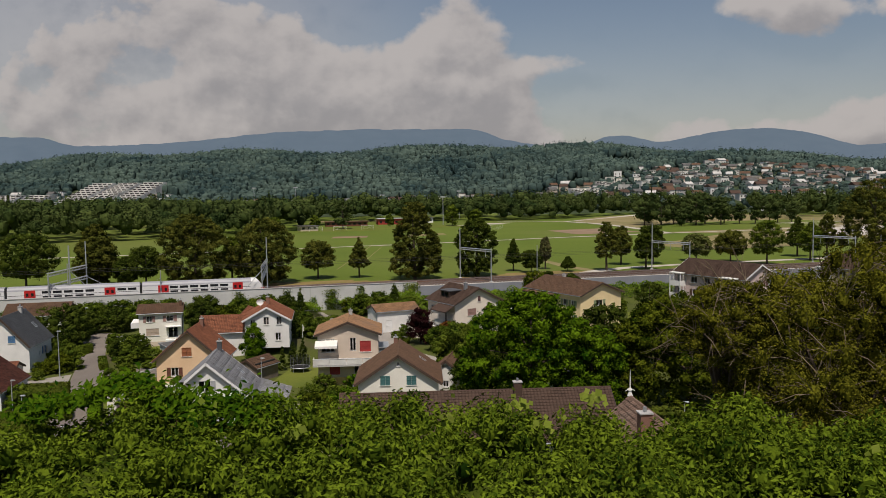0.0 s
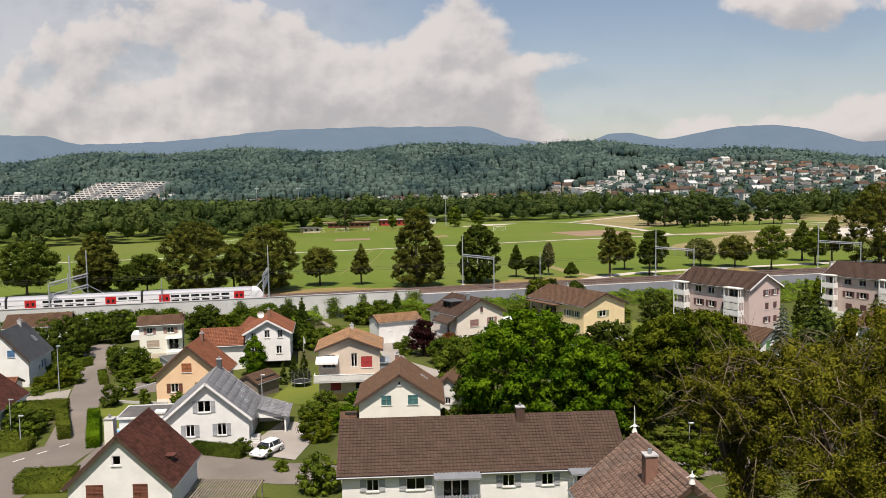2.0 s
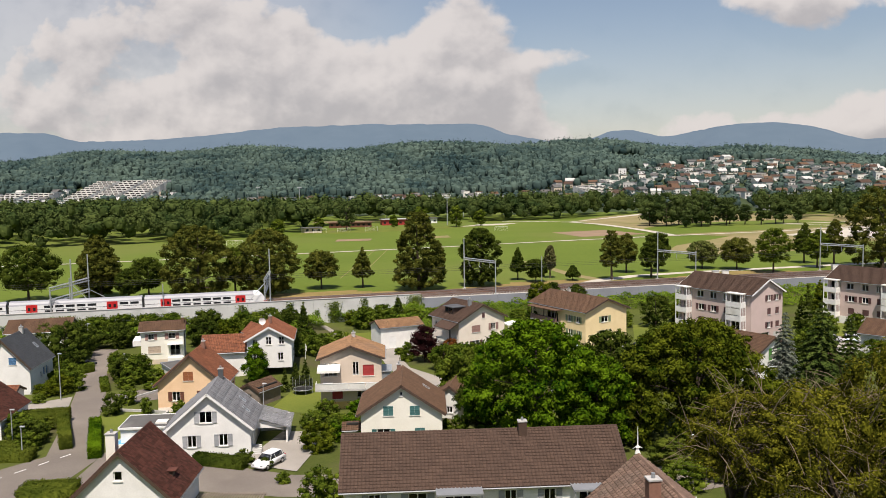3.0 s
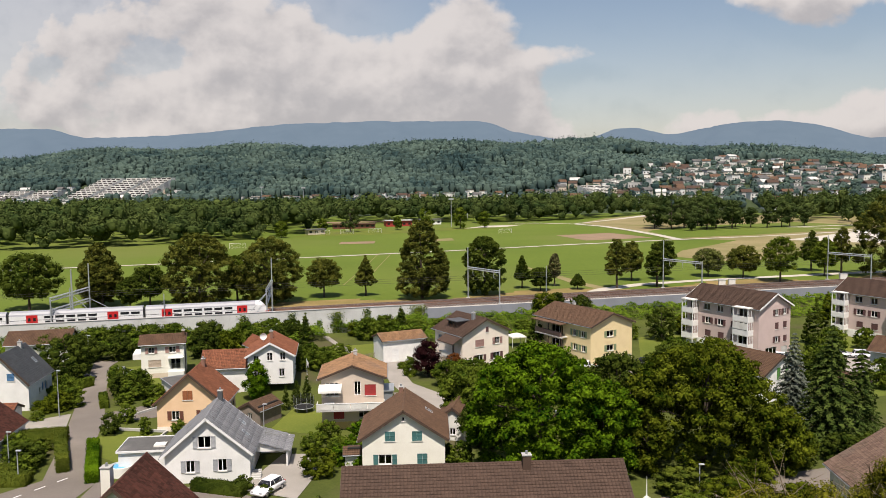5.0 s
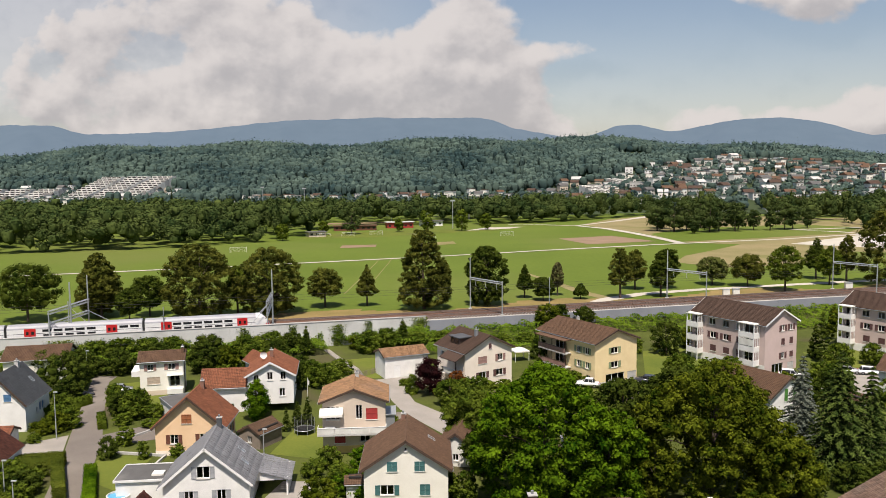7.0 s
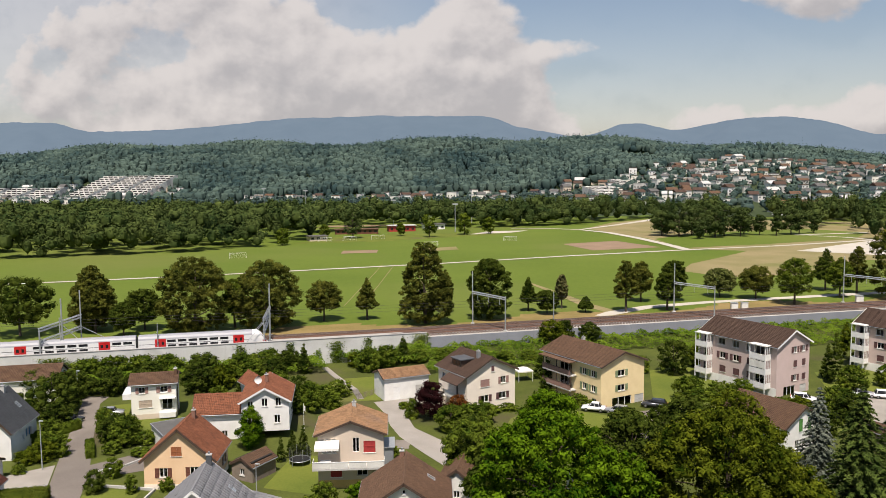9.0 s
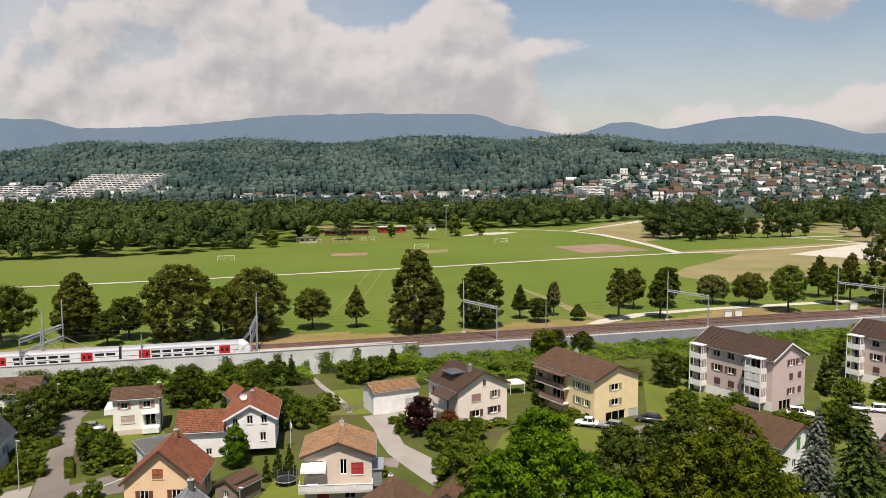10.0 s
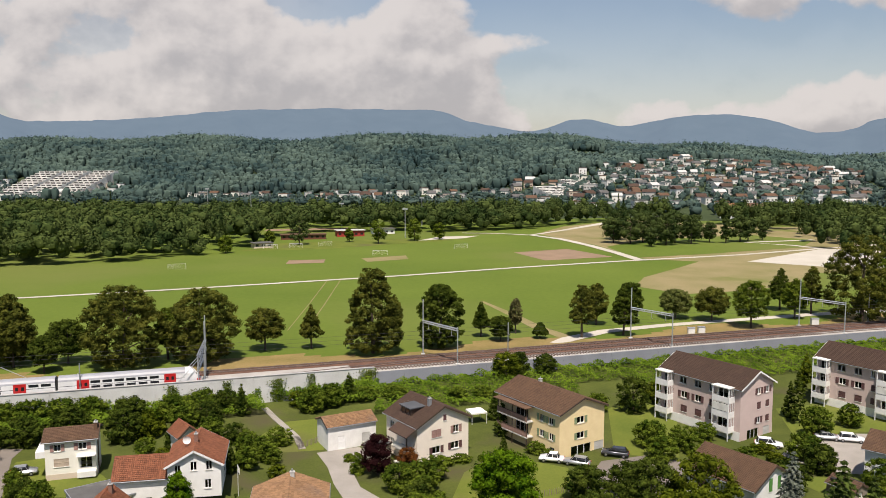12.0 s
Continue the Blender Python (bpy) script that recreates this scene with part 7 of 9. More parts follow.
# garages and sheds
flat_building("garage", -48.2, 123.8, 38, 7.5, 7.0, 2.55, OFFWHITE, FLATROOF, "flat-roofed pale double garage", doors=((-1.8, 2.7, 2.0), (1.8, 2.7, 2.0)))
flat_building("garage", -10.5, 144.2, -28, 3.6, 3.2, 2.4, CREAM, FLATROOF, "small flat-roofed cream garage by the lane", edge=EAVEWOOD)
flat_building("garage", 13.5, 105.5, 10, 5.0, 4.0, 2.5, OFFWHITE, FLATROOF, "low flat-roofed garden building under the trees")
SMALL = [
    ("shed", "small wooden shed with brown tiled roof", -32.6, 110.6, 25, 2.1, 2.6, -2.3, -1.2, WOODPLANK, T_BROWN, 0.2),
    ("shed", "low brown-roofed shed behind the teal-shuttered house", -3.3, 105.0, 8, 2.7, 3.2, -1.9, 0.1, OFFWHITE, T_BROWN, 0.3),
    ("shed", "brown-roofed garden shed beside a wall", -15.4, 91.5, 82, 1.1, 1.3, -2.5, -1.8, OFFWHITE, T_BROWN, 0.25),
    ("house", "small red-roofed garden house among shrubs", -43.5, 146.5, -38, 2.1, 2.6, -0.9, 0.9, OFFWHITE, T_RED, 0.4),
    ("house", "low red-roofed wing beside the white house", -42.6, 126.6, 79, 3.6, 4.2, 0.2, 2.6, WHITE, T_RED, 0.4),
    ("house", "white rendered house with dark brown roof by the hedge", -66.6, 95.6, -9, 5.0, 4.6, -1.8, 2.0, WHITE, T_OXBLOOD, 0.35),
    ("house", "low house with orange tiled roof behind the forecourt", -70.6, 105.4, 78, 2.6, 3.6, -2.0, -0.9, OFFWHITE, T_RED, 0.3),
    ("house", "brown-roofed house beyond the shrubs", -86.5, 146.5, 74, 4.2, 6.0, 0.0, 2.0, IVORY, T_BROWN, 0.4),
    ("house", "house with weathered pale brown roof near the yard", 42.9, 72.6, 0, 7.0, 6.5, 1.2, 5.6, CREAM, T_PALE, 0.5),
    ("shed", "small brown-roofed shed among conifers", 60.5, 128.5, -30, 1.8, 2.4, -2.5, -1.5, WOODPLANK, T_BROWN, 0.2),
]
for nm, lab, cx, cy, tt, aa, bb, ee, rr_, wl, tl_, oh_ in SMALL:
    w_ = [("F", 0.0, 1.25, 0.8, 0.9, "plain", None)] if nm == "shed" else [("F", -1.2, 1.6, 0.9, 1.1, "open", GREYWOOD), ("F", 1.2, 1.6, 0.9, 1.1, "open", GREYWOOD), ("R", 0.8, 1.5, 0.9, 1.0, "plain", None), ("R", -1.2, 1.5, 0.9, 1.0, "plain", None)]
    house(nm, lab, cx, cy, tt, aa, bb, ee, rr_, wl, tl_, w_, oh=oh_, tw=0.28, tl=0.34)

# satellite dish and skylight of the red roof
dish = thing("satellite_dish", Matrix(rr.matrix_basis) @ pose(-1.3, -1.2, 6.9) @ Matrix.Scale(0.62, 4), "large white satellite dish on the red roof", "satellite dish")
bm = bmesh.new()
rows = []
for k in range(5):
    r = 0.2 + 0.75 * k / 4
    rows.append([bm.verts.new((r * math.cos(a), -0.35 + 0.3 * (r / 0.95) ** 2 * -1 + 0.2, 0.75 + r * math.sin(a))) for a in np.linspace(0, 2 * math.pi, 18, endpoint=False)])
for a, b in zip(rows, rows[1:]):
    for i in range(18):
        bm.faces.new((a[i], a[(i + 1) % 18], b[(i + 1) % 18], b[i]))
bm.faces.new(rows[0])
part("reflector", bm, WHITEWOOD, dish)
bm = bmesh.new()
tube(bm, [(0, 0, -0.75), (0, -0.1, 0.75)], [0.05, 0.05], 6)
part("stand", bm, METAL, dish)

# balcony of the beige house
P = face_point("F", 4.4, 3.9)
bm = bmesh.new()
fbox(bm, P, -5.0, 4.5, 3.1, 3.32, 0, 1.9)
bs = part("balcony", bm, CONCRETE, bal)
for k in range(4):
    bm = bmesh.new()
    u0 = -5.0 + 9.5 * k / 4
    fbox(bm, P, u0 + 0.04, u0 + 9.5 / 4 - 0.04, 3.36, 4.2, 1.82, 1.88)
    part("balcony_panel", bm, OFFWHITE, bs)
for s in (-5.0, 4.42):
    bm = bmesh.new()
    fbox(bm, P, s, s + 0.08, 3.32, 4.2, 0.0, 1.85)
    part("balcony_panel", bm, OFFWHITE, bs)
bm = bmesh.new()
fbox(bm, P, -5.0, 4.5, 4.2, 4.27, 1.78, 1.92)
part("handrail", bm, WHITEWOOD, bs)
aw = thing("awning", Matrix(bal.matrix_basis) @ pose(-3.1, -3.9, 6.35), "white canvas awning over the balcony", "awning")
bm = bmesh.new()
rows = [[bm.verts.new((x, -y, z)) for x in np.linspace(-1.6, 1.6, 9)] for y, z in ((0, 0.25), (0.6, 0.12), (1.2, -0.05), (1.75, -0.3), (1.78, -0.62))]
for a, b in zip(rows, rows[1:]):
    for i in range(8):
        bm.faces.new((a[i], a[i + 1], b[i + 1], b[i]))
part("cloth", bm, CANVAS, aw)
for s in (-1.55, 1.55):
    bm = bmesh.new()
    tube(bm, [(s, 0, -0.4), (s, -1.72, -0.33)], [0.03, 0.03], 5)
    part("arm", bm, METAL, aw)
slab(bal, "side_annex", 4.4, 5.7, -3.4, 0.4, 2.9, 5.2, LEADGREY, "dark grey sheet-clad side annex")
slab(bal, "annex_roof", 4.35, 5.9, -3.6, 0.6, 5.2, 5.35, METAL)
bt = thing("balcony_table", Matrix(bal.matrix_basis) @ pose(-3.3, -4.8, 3.32), "pale garden table on the balcony", "table")
slab(bt, "tabletop", -0.7, 0.7, -0.4, 0.4, 0.7, 0.75, WHITEWOOD)
for s in (-0.6, 0.55):
    for q in (-0.33, 0.28):
        slab(bt, "leg", s, s + 0.06, q, q + 0.06, 0, 0.7, WHITEWOOD)
for k in (-0.9, -0.2, 0.5):
    ch = thing("garden_chair", Matrix(bal.matrix_basis) @ pose(-3.3 + k, -5.35, 3.32), "pale plastic garden chair on the balcony", "chair", "balcony chairs")
    slab(ch, "seat", -0.22, 0.22, -0.2, 0.22, 0.42, 0.46, WHITEWOOD)
    slab(ch, "backrest", -0.22, 0.22, -0.24, -0.2, 0.46, 0.9, WHITEWOOD)
    for s in (-0.2, 0.16):
        for q in (-0.2, 0.16):
            slab(ch, "leg", s, s + 0.04, q, q + 0.04, 0, 0.42, WHITEWOOD)

# dormer and loggia of the dark-roofed house
slab(hs, "dormer_wall", -4.2, -1.7, -1.4, 1.6, 6.9, 8.75, EAVEWOOD)
slab(hs, "dormer_roof", -4.5, -1.0, -1.7, 1.9, 8.75, 8.9, T_ANTHRACITE, "dark sheet-metal dormer roof")
bm = bmesh.new()
for k in (-0.9, 0.35):
    box(bm, -4.23, -4.19, k, k + 0.95, 7.35, 8.55)
part("dormer_window", bm, TRAINDARK, hs)
chimney(hs, -1.0, -2.2, 8.2, 10.2, 0.55, 0.55, LEADGREY)
skylight(hs, -1, 3.4, 0.62, 5.8, 6.5, 9.4)
slab(hs, "loggia_floor", -7.0, -5.3, -4.4, -0.4, 2.6, 2.8, CONCRETE)
slab(hs, "loggia_parapet", -7.0, -6.9, -4.4, -0.4, 2.8, 3.7, IVORY)
slab(hs, "loggia_floor", -7.0, -5.3, -4.4, -0.4, 0.0, 0.2, CONCRETE)
slab(hs, "loggia_post", -7.0, -6.8, -4.4, -4.2, 0.2, 5.6, EAVEWOOD)
bm = bmesh.new()
vs = [bm.verts.new(v) for v in ((-5.6, -5.2, 6.62), (-7.6, -5.2, 5.55), (-7.6, 0.2, 5.55), (-5.6, 0.2, 6.62), (-5.6, -5.2, 6.48), (-7.6, -5.2, 5.41), (-7.6, 0.2, 5.41), (-5.6, 0.2, 6.48))]
for f in ((0, 1, 2, 3), (7, 6, 5, 4), (0, 4, 5, 1), (1, 5, 6, 2), (2, 6, 7, 3), (3, 7, 4, 0)):
    bm.faces.new([vs[i] for i in f])
part("loggia_roof", bm, T_DARK, hs)

# balconies of the yellow house
P = face_point("L", 5.2, 0)
for z in (2.7, 5.4):
    bm = bmesh.new()
    fbox(bm, P, -6.6, 1.6, z - 0.2, z, 0, 1.6)
    b1 = part("balcony", bm, CONCRETE, yel)
    for k in range(16):
        bm = bmesh.new()
        u0 = -6.6 + 8.2 * k / 16
        fbox(bm, P, u0 + 0.02, u0 + 8.2 / 16 - 0.02, z + 0.08, z + 0.95, 1.52, 1.56)
        part("balcony_slat", bm, ROSESH, b1)
    bm = bmesh.new()
    fbox(bm, P, -6.6, 1.6, z + 0.95, z + 1.02, 1.48, 1.6)
    part("handrail", bm, EAVEWOOD, b1)
for u in (-6.5, -2.5, 1.45):
    bm = bmesh.new()
    fbox(bm, P, u, u + 0.14, 0, 7.9, 1.38, 1.5)
    part("post", bm, EAVEWOOD, yel)
bm = bmesh.new()
fbox(bm, P, -7.0, 2.0, 7.9, 8.05, -0.2, 2.2)
part("balcony_roof", bm, T_BROWN, yel)

# balcony of the small cream house
P = face_point("R", 3.1, 0)
for z in (2.0, 0.3):
    bm = bmesh.new()
    fbox(bm, P, 0.9, 3.6, z + 1.6 if z > 1 else z, z + 1.72 if z > 1 else z + 0.9, 0, 1.0)
    part("balcony", bm, WHITE, sm)
slab(sm, "side_balcony", -2.6, 2.2, -5.2, -3.7, 3.4, 4.4, WHITE)

# cream awning of the house at the right
aw2 = thing("awning", Matrix(frh.matrix_basis) @ pose(4.1, -1.0, 3.5, 0, 0, 90), "cream canvas awning on the white house", "awning")
bm = bmesh.new()
rows = [[bm.verts.new((x, -y, z)) for x in np.linspace(-3.6, 3.6, 13)] for y, z in ((0, 0.4), (0.8, 0.15), (1.6, -0.1), (2.4, -0.35), (2.42, -0.6))]
for a, b in zip(rows, rows[1:]):
    for i in range(12):
        bm.faces.new((a[i], a[i + 1], b[i + 1], b[i]))
part("cloth", bm, CANVAS, aw2)
for s in (-3.4, 0, 3.4):
    bm = bmesh.new()
    tube(bm, [(s, -2.35, -0.4), (s, -2.35, -3.4)], [0.04, 0.04], 6)
    part("post", bm, WHITEWOOD, aw2)

# small dormer and porch details on the oxblood roof
slab(br, "dormer_wall", 2.9, 3.7, -1.2, -0.5, 5.6, 6.55, EAVEWOOD)
slab(br, "dormer_roof", 2.6, 4.0, -1.35, -0.35, 6.55, 6.62, T_OXBLOOD)
chimney(br, -1.9, -0.6, 7.4, 10.0, 0.85, 0.85, IVORY)

# ---------------------------------------------------------------- cars
def car(x, y, turn, paint, label, length=4.4, width=1.8, height=1.5, estate=True, z=G + 0.10):
    c = thing("car", pose(x, y, z, 0, 0, turn), label, "car", "parked cars")
    L, W = length / 2, width / 2
    low = [(-L, 0.45), (-L + 0.05, 0.75), (-L + 0.25, 0.88), (L - 1.25, 0.98), (L - 0.25, 0.78), (L, 0.62), (L - 0.02, 0.32), (-L + 0.05, 0.30)]
    tail = -L + (0.25 if estate else 0.75)
    top = [(tail, 0.9), (tail + 0.35, height - 0.04), (-0.1, height), (0.45, height - 0.05), (L - 1.2, 0.96)]

    def extrude(pts, w0, w1, name, mat, parent=c):
        bm = bmesh.new()
        zs = [q[1] for q in pts]
        rows = []
        for s in (-1, 1):
            rows.append([bm.verts.new((px, s * (w0 + (w1 - w0) * (pz - min(zs)) / (max(zs) - min(zs))), pz)) for px, pz in pts])
        n = len(pts)
        for i in range(n):
            bm.faces.new((rows[0][i], rows[0][(i + 1) % n], rows[1][(i + 1) % n], rows[1][i]))
        bm.faces.new(rows[0][::-1])
        bm.faces.new(rows[1])
        bmesh.ops.recalc_face_normals(bm, faces=bm.faces[:])
        bmesh.ops.bevel(bm, geom=bm.edges[:], offset=0.05, segments=2, affect="EDGES")
        return part(name, bm, mat, parent, smooth=True)

    extrude(low, W, W * 0.96, "body", paint)
    cab = extrude(top, W * 0.94, W * 0.74, "cabin", TRAINDARK)
    bm = bmesh.new()
    box(bm, tail + 0.42, 0.38, -W * 0.70, W * 0.70, height - 0.03, height + 0.02)
    part("roof", bm, paint, cab)
    for k in (tail + 0.30, -0.25, 0.75):
        bm = bmesh.new()
        for s in (-1, 1):
            a, b = Vector((k, s * W * 0.95, 0.92)), Vector((k + (0.12 if k < 0 else -0.35), s * W * 0.76, height - 0.06))
            tube(bm, [a, b], [0.04, 0.04], 4)
        part("pillar", bm, paint, cab)
    for wx in (-L + 0.8, L - 0.85):
        for s in (-1, 1):
            bm = bmesh.new()
            tube(bm, [(wx, s * (W - 0.18), 0.31), (wx, s * (W + 0.02), 0.31)], [0.32, 0.31], 16)
            w = part("wheel", bm, BLACK, c)
            bm = bmesh.new()
            tube(bm, [(wx, s * (W + 0.0), 0.31), (wx, s * (W + 0.035), 0.31)], [0.2, 0.18], 10)
            part("hubcap", bm, HUBCAP, w)
    for s in (-1, 1):
        bm = bmesh.new()
        box(bm, L - 0.16, L - 0.03, s * W * 0.66 - 0.18, s * W * 0.66 + 0.18, 0.58, 0.72)
        part("headlight", bm, METAL, c)
        bm = bmesh.new()
        box(bm, -L - 0.01, -L + 0.1, s * W * 0.78 - 0.1, s * W * 0.78 + 0.1, 0.62, 0.85)
        part("tail_light", bm, TRAINRED, c)
    return c


for x, y, turn, paint, lab, kw in (
        (-23.9, 83.4, -112, CARWHITE, "white hatchback parked on the driveway", {}), (18.7, 142.8, 165, CARWHITE, "white car parked before the yellow house", {"length": 4.2, "estate": False}),
        (22.6, 141.2, 155, CARSILVER, "silver car parked before the yellow house", {}), (29.8, 145.4, 160, CARGREY, "dark grey car parked by the garage", {"length": 4.6}),
        (57.6, 149.9, -18, CARWHITE, "white estate car before the pink block", {"length": 4.7, "height": 1.55}), (69.6, 153.6, -12, CARSILVER, "silver car parked by the lawn", {"height": 1.4, "estate": False}),
        (73.4, 152.6, -15, CARWHITE, "white estate car parked by the lawn", {"length": 4.6}), (-70.8, 131.9, 66, CARGREY, "dark car parked at the kerb", {}),
        (-65.8, 136.5, 20, CARSILVER, "silver car by the small cream house", {"length": 4.0})):
    car(x, y, turn, paint, lab, **kw)

# ---------------------------------------------------------------- street furniture and garden things
def lamp_post(x, y, h, label, arm=0.5):
    t = thing("street_lamp", pose(x, y, G), label, "street lamp", "street lamps")
    bm = bmesh.new()
    tube(bm, [(0, 0, -0.1), (0, 0, h * 0.6), (0, 0, h)], [0.08, 0.06, 0.045], 8)
    part("pole", bm, GREYWOOD, t)
    bm = bmesh.new()
    bevel_box(bm, -0.12, arm, -0.13, 0.13, h, h + 0.14, 0.04)
    part("lamp_head", bm, METAL, t)


lamp_post(-63.7, 111.0, 7.2, "tall grey street lamp by the forecourt")
lamp_post(-77.0, 146.0, 5.5, "grey street lamp at the street's end")
lamp_post(-57.8, 88.8, 5.0, "grey street lamp behind the hedge")
lamp_post(-54.0, 84.5, 4.2, "short grey street lamp by the hedge")
lamp_post(24.6, 84.0, 3.6, "short white lamp under the trees")
lamp_post(-29.5, 101.5, 5.0, "slender grey pole in the garden")

tr = thing("trampoline", pose(-27.2, 115.2, G), "round trampoline with black safety net", "trampoline")
bm = bmesh.new()
tube(bm, [(1.5 * math.cos(a), 1.5 * math.sin(a), 0.75) for a in np.linspace(0, 2 * math.pi, 25)], [0.05] * 25, 5)
part("rim", bm, METAL, tr)
bm = bmesh.new()
bm.faces.new([bm.verts.new((1.42 * math.cos(a), 1.42 * math.sin(a), 0.74)) for a in np.linspace(0, 2 * math.pi, 24, endpoint=False)])
part("mat", bm, BLACK, tr)
for a in np.linspace(0, 2 * math.pi, 6, endpoint=False):
    bm = bmesh.new()
    tube(bm, [(1.55 * math.cos(a), 1.55 * math.sin(a), 0), (1.55 * math.cos(a), 1.55 * math.sin(a), 2.5)], [0.03, 0.03], 5)
    part("pole", bm, METAL, tr)
bm = bmesh.new()
for a in np.linspace(0, 2 * math.pi, 40, endpoint=False):
    tube(bm, [(1.5 * math.cos(a), 1.5 * math.sin(a), 0.8), (1.5 * math.cos(a), 1.5 * math.sin(a), 2.45)], [0.012, 0.012], 3, cap=False)
for z in np.linspace(0.9, 2.45, 9):
    tube(bm, [(1.5 * math.cos(a), 1.5 * math.sin(a), z) for a in np.linspace(0, 2 * math.pi, 25)], [0.012] * 25, 3, cap=False)
part("net", bm, BLACK, tr)

pool = thing("garden_pool", pose(-43.4, 88.4, G), "round white garden pool with blue water", "pool")
bm = bmesh.new()
ring = np.linspace(0, 2 * math.pi, 33)[:-1]
rows = [[bm.verts.new((r * math.cos(a), r * math.sin(a), z)) for a in ring] for r, z in ((1.4, 0), (1.4, 1.2), (1.28, 1.22), (1.28, 0.9))]
for a, b in zip(rows, rows[1:]):
    for i in range(32):
        bm.faces.new((a[i], a[(i + 1) % 32], b[(i + 1) % 32], b[i]))
part("wall", bm, CANVAS, pool)
bm = bmesh.new()
bm.faces.new([bm.verts.new((1.29 * math.cos(a), 1.29 * math.sin(a), 1.02)) for a in ring])
part("water", bm, POOLBLUE, pool)

pg = thing("pergola", pose(-23.8, 67.0, G, 0, 0, 2), "weathered slatted timber pergola roof", "pergola")
for k in range(26):
    slab(pg, "slat", -3.4 + 0.27 * k, -3.26 + 0.27 * k, -2.7, 2.7, 2.32, 2.40, WOODPLANK)
for y in (-2.4, 0, 2.4):
    slab(pg, "beam", -3.6, 3.6, y - 0.06, y + 0.06, 2.16, 2.32, WOODPLANK)
    for x in (-3.3, 3.3):
        slab(pg, "post", x - 0.07, x + 0.07, y - 0.07, y + 0.07, 0, 2.16, WOODPLANK)

gz = thing("garden_pavilion", pose(7.0, 163.5, float(ground_height(7.0, 163.5)), 0, 0, 20), "white canvas garden pavilion on four posts", "pavilion")
bm = bmesh.new()
vs = [bm.verts.new(v) for v in ((-1.6, -1.6, 2.2), (1.6, -1.6, 2.2), (1.6, 1.6, 2.2), (-1.6, 1.6, 2.2), (0, 0, 2.8))]
lo = [bm.verts.new((v.co.x, v.co.y, 1.95)) for v in vs[:4]]
for i in range(4):
    bm.faces.new((vs[i], vs[(i + 1) % 4], vs[4]))
    bm.faces.new((lo[i], lo[(i + 1) % 4], vs[(i + 1) % 4], vs[i]))
part("canopy", bm, CANVAS, gz)
for x in (-1.5, 1.5):
    for y in (-1.5, 1.5):
        slab(gz, "post", x - 0.04, x + 0.04, y - 0.04, y + 0.04, 0, 2.1, WHITEWOOD)

# steps up the bank
st = thing("bank_steps", pose(0, 0, 0), "pale concrete steps climbing the bank", "steps", kind="structure")
for k in range(34):
    u = k / 33
    pts = ((-23.9, 148.8), (-26.0, 154.7), (-30.7, 162.9), (-35.0, 170.0))
    i = min(2, int(u * 3))
    f = u * 3 - i
    x, y = pts[i][0] * (1 - f) + pts[i + 1][0] * f, pts[i][1] * (1 - f) + pts[i + 1][1] * f
    zg = float(ground_height(x, y))
    bm = bmesh.new()
    dxy = Vector((pts[i + 1][0] - pts[i][0], pts[i + 1][1] - pts[i][1], 0))
    box(bm, -0.42, 0.42, -0.6, 0.6, zg - 0.3, zg + 0.14, Matrix.Translation((x, y, 0)) @ Matrix.Rotation(math.atan2(dxy.y, dxy.x), 4, "Z"))
    part("step", bm, PALEPAVE, st)

# garden fences
def fence(pts, h, mat, label, gap=0.16):
    f = thing("garden_fence", pose(0, 0, 0), label, "fence", "garden fences")
    for (x0, y0), (x1, y1) in zip(pts, pts[1:]):
        L = math.hypot(x1 - x0, y1 - y0)
        n = max(2, int(L / gap))
        ang = math.atan2(y1 - y0, x1 - x0)
        for k in range(n):
            x, y = x0 + (x1 - x0) * (k + 0.5) / n, y0 + (y1 - y0) * (k + 0.5) / n
            z = float(ground_height(x, y))
            bm = bmesh.new()
            box(bm, -0.05, 0.05, -0.015, 0.015, z, z + h, Matrix.Translation((x, y, 0)) @ Matrix.Rotation(ang, 4, "Z"))
            part("slat", bm, mat, f)


fence([(-8.5, 150.5), (-5.0, 152.5)], 1.9, WOODPLANK, "dark weathered board fence behind the garage")
fence([(-24.5, 148), (-21.5, 152)], 1.1, WOODPLANK, "low weathered garden fence by the steps", 0.3)
fence([(14, 128), (22, 131.5)], 1.0, WOODPLANK, "low wooden fence round the lawn", 0.4)

# retaining kerb round the planted corner, and low walls
for pts, lab in ((((-55.2, 110.5), (-52.5, 112.5), (-50.5, 116.5), (-53.5, 120.5)), "low curved stone kerb round the planted corner"), (((-44.5, 92.5), (-44.3, 104.5), (-53.6, 105.6)), "low pale kerb along the lawn")):
    k = thing("garden_kerb", pose(0, 0, 0), lab, "kerb", kind="structure")
    for (x0, y0), (x1, y1) in zip(pts, pts[1:]):
        L = math.hypot(x1 - x0, y1 - y0)
        bm = bmesh.new()
        box(bm, -L / 2, L / 2, -0.12, 0.12, G, G + 0.35, Matrix.Translation(((x0 + x1) / 2, (y0 + y1) / 2, 0)) @ Matrix.Rotation(math.atan2(y1 - y0, x1 - x0), 4, "Z"))
        part("kerb_stone", bm, CONCRETE, k)

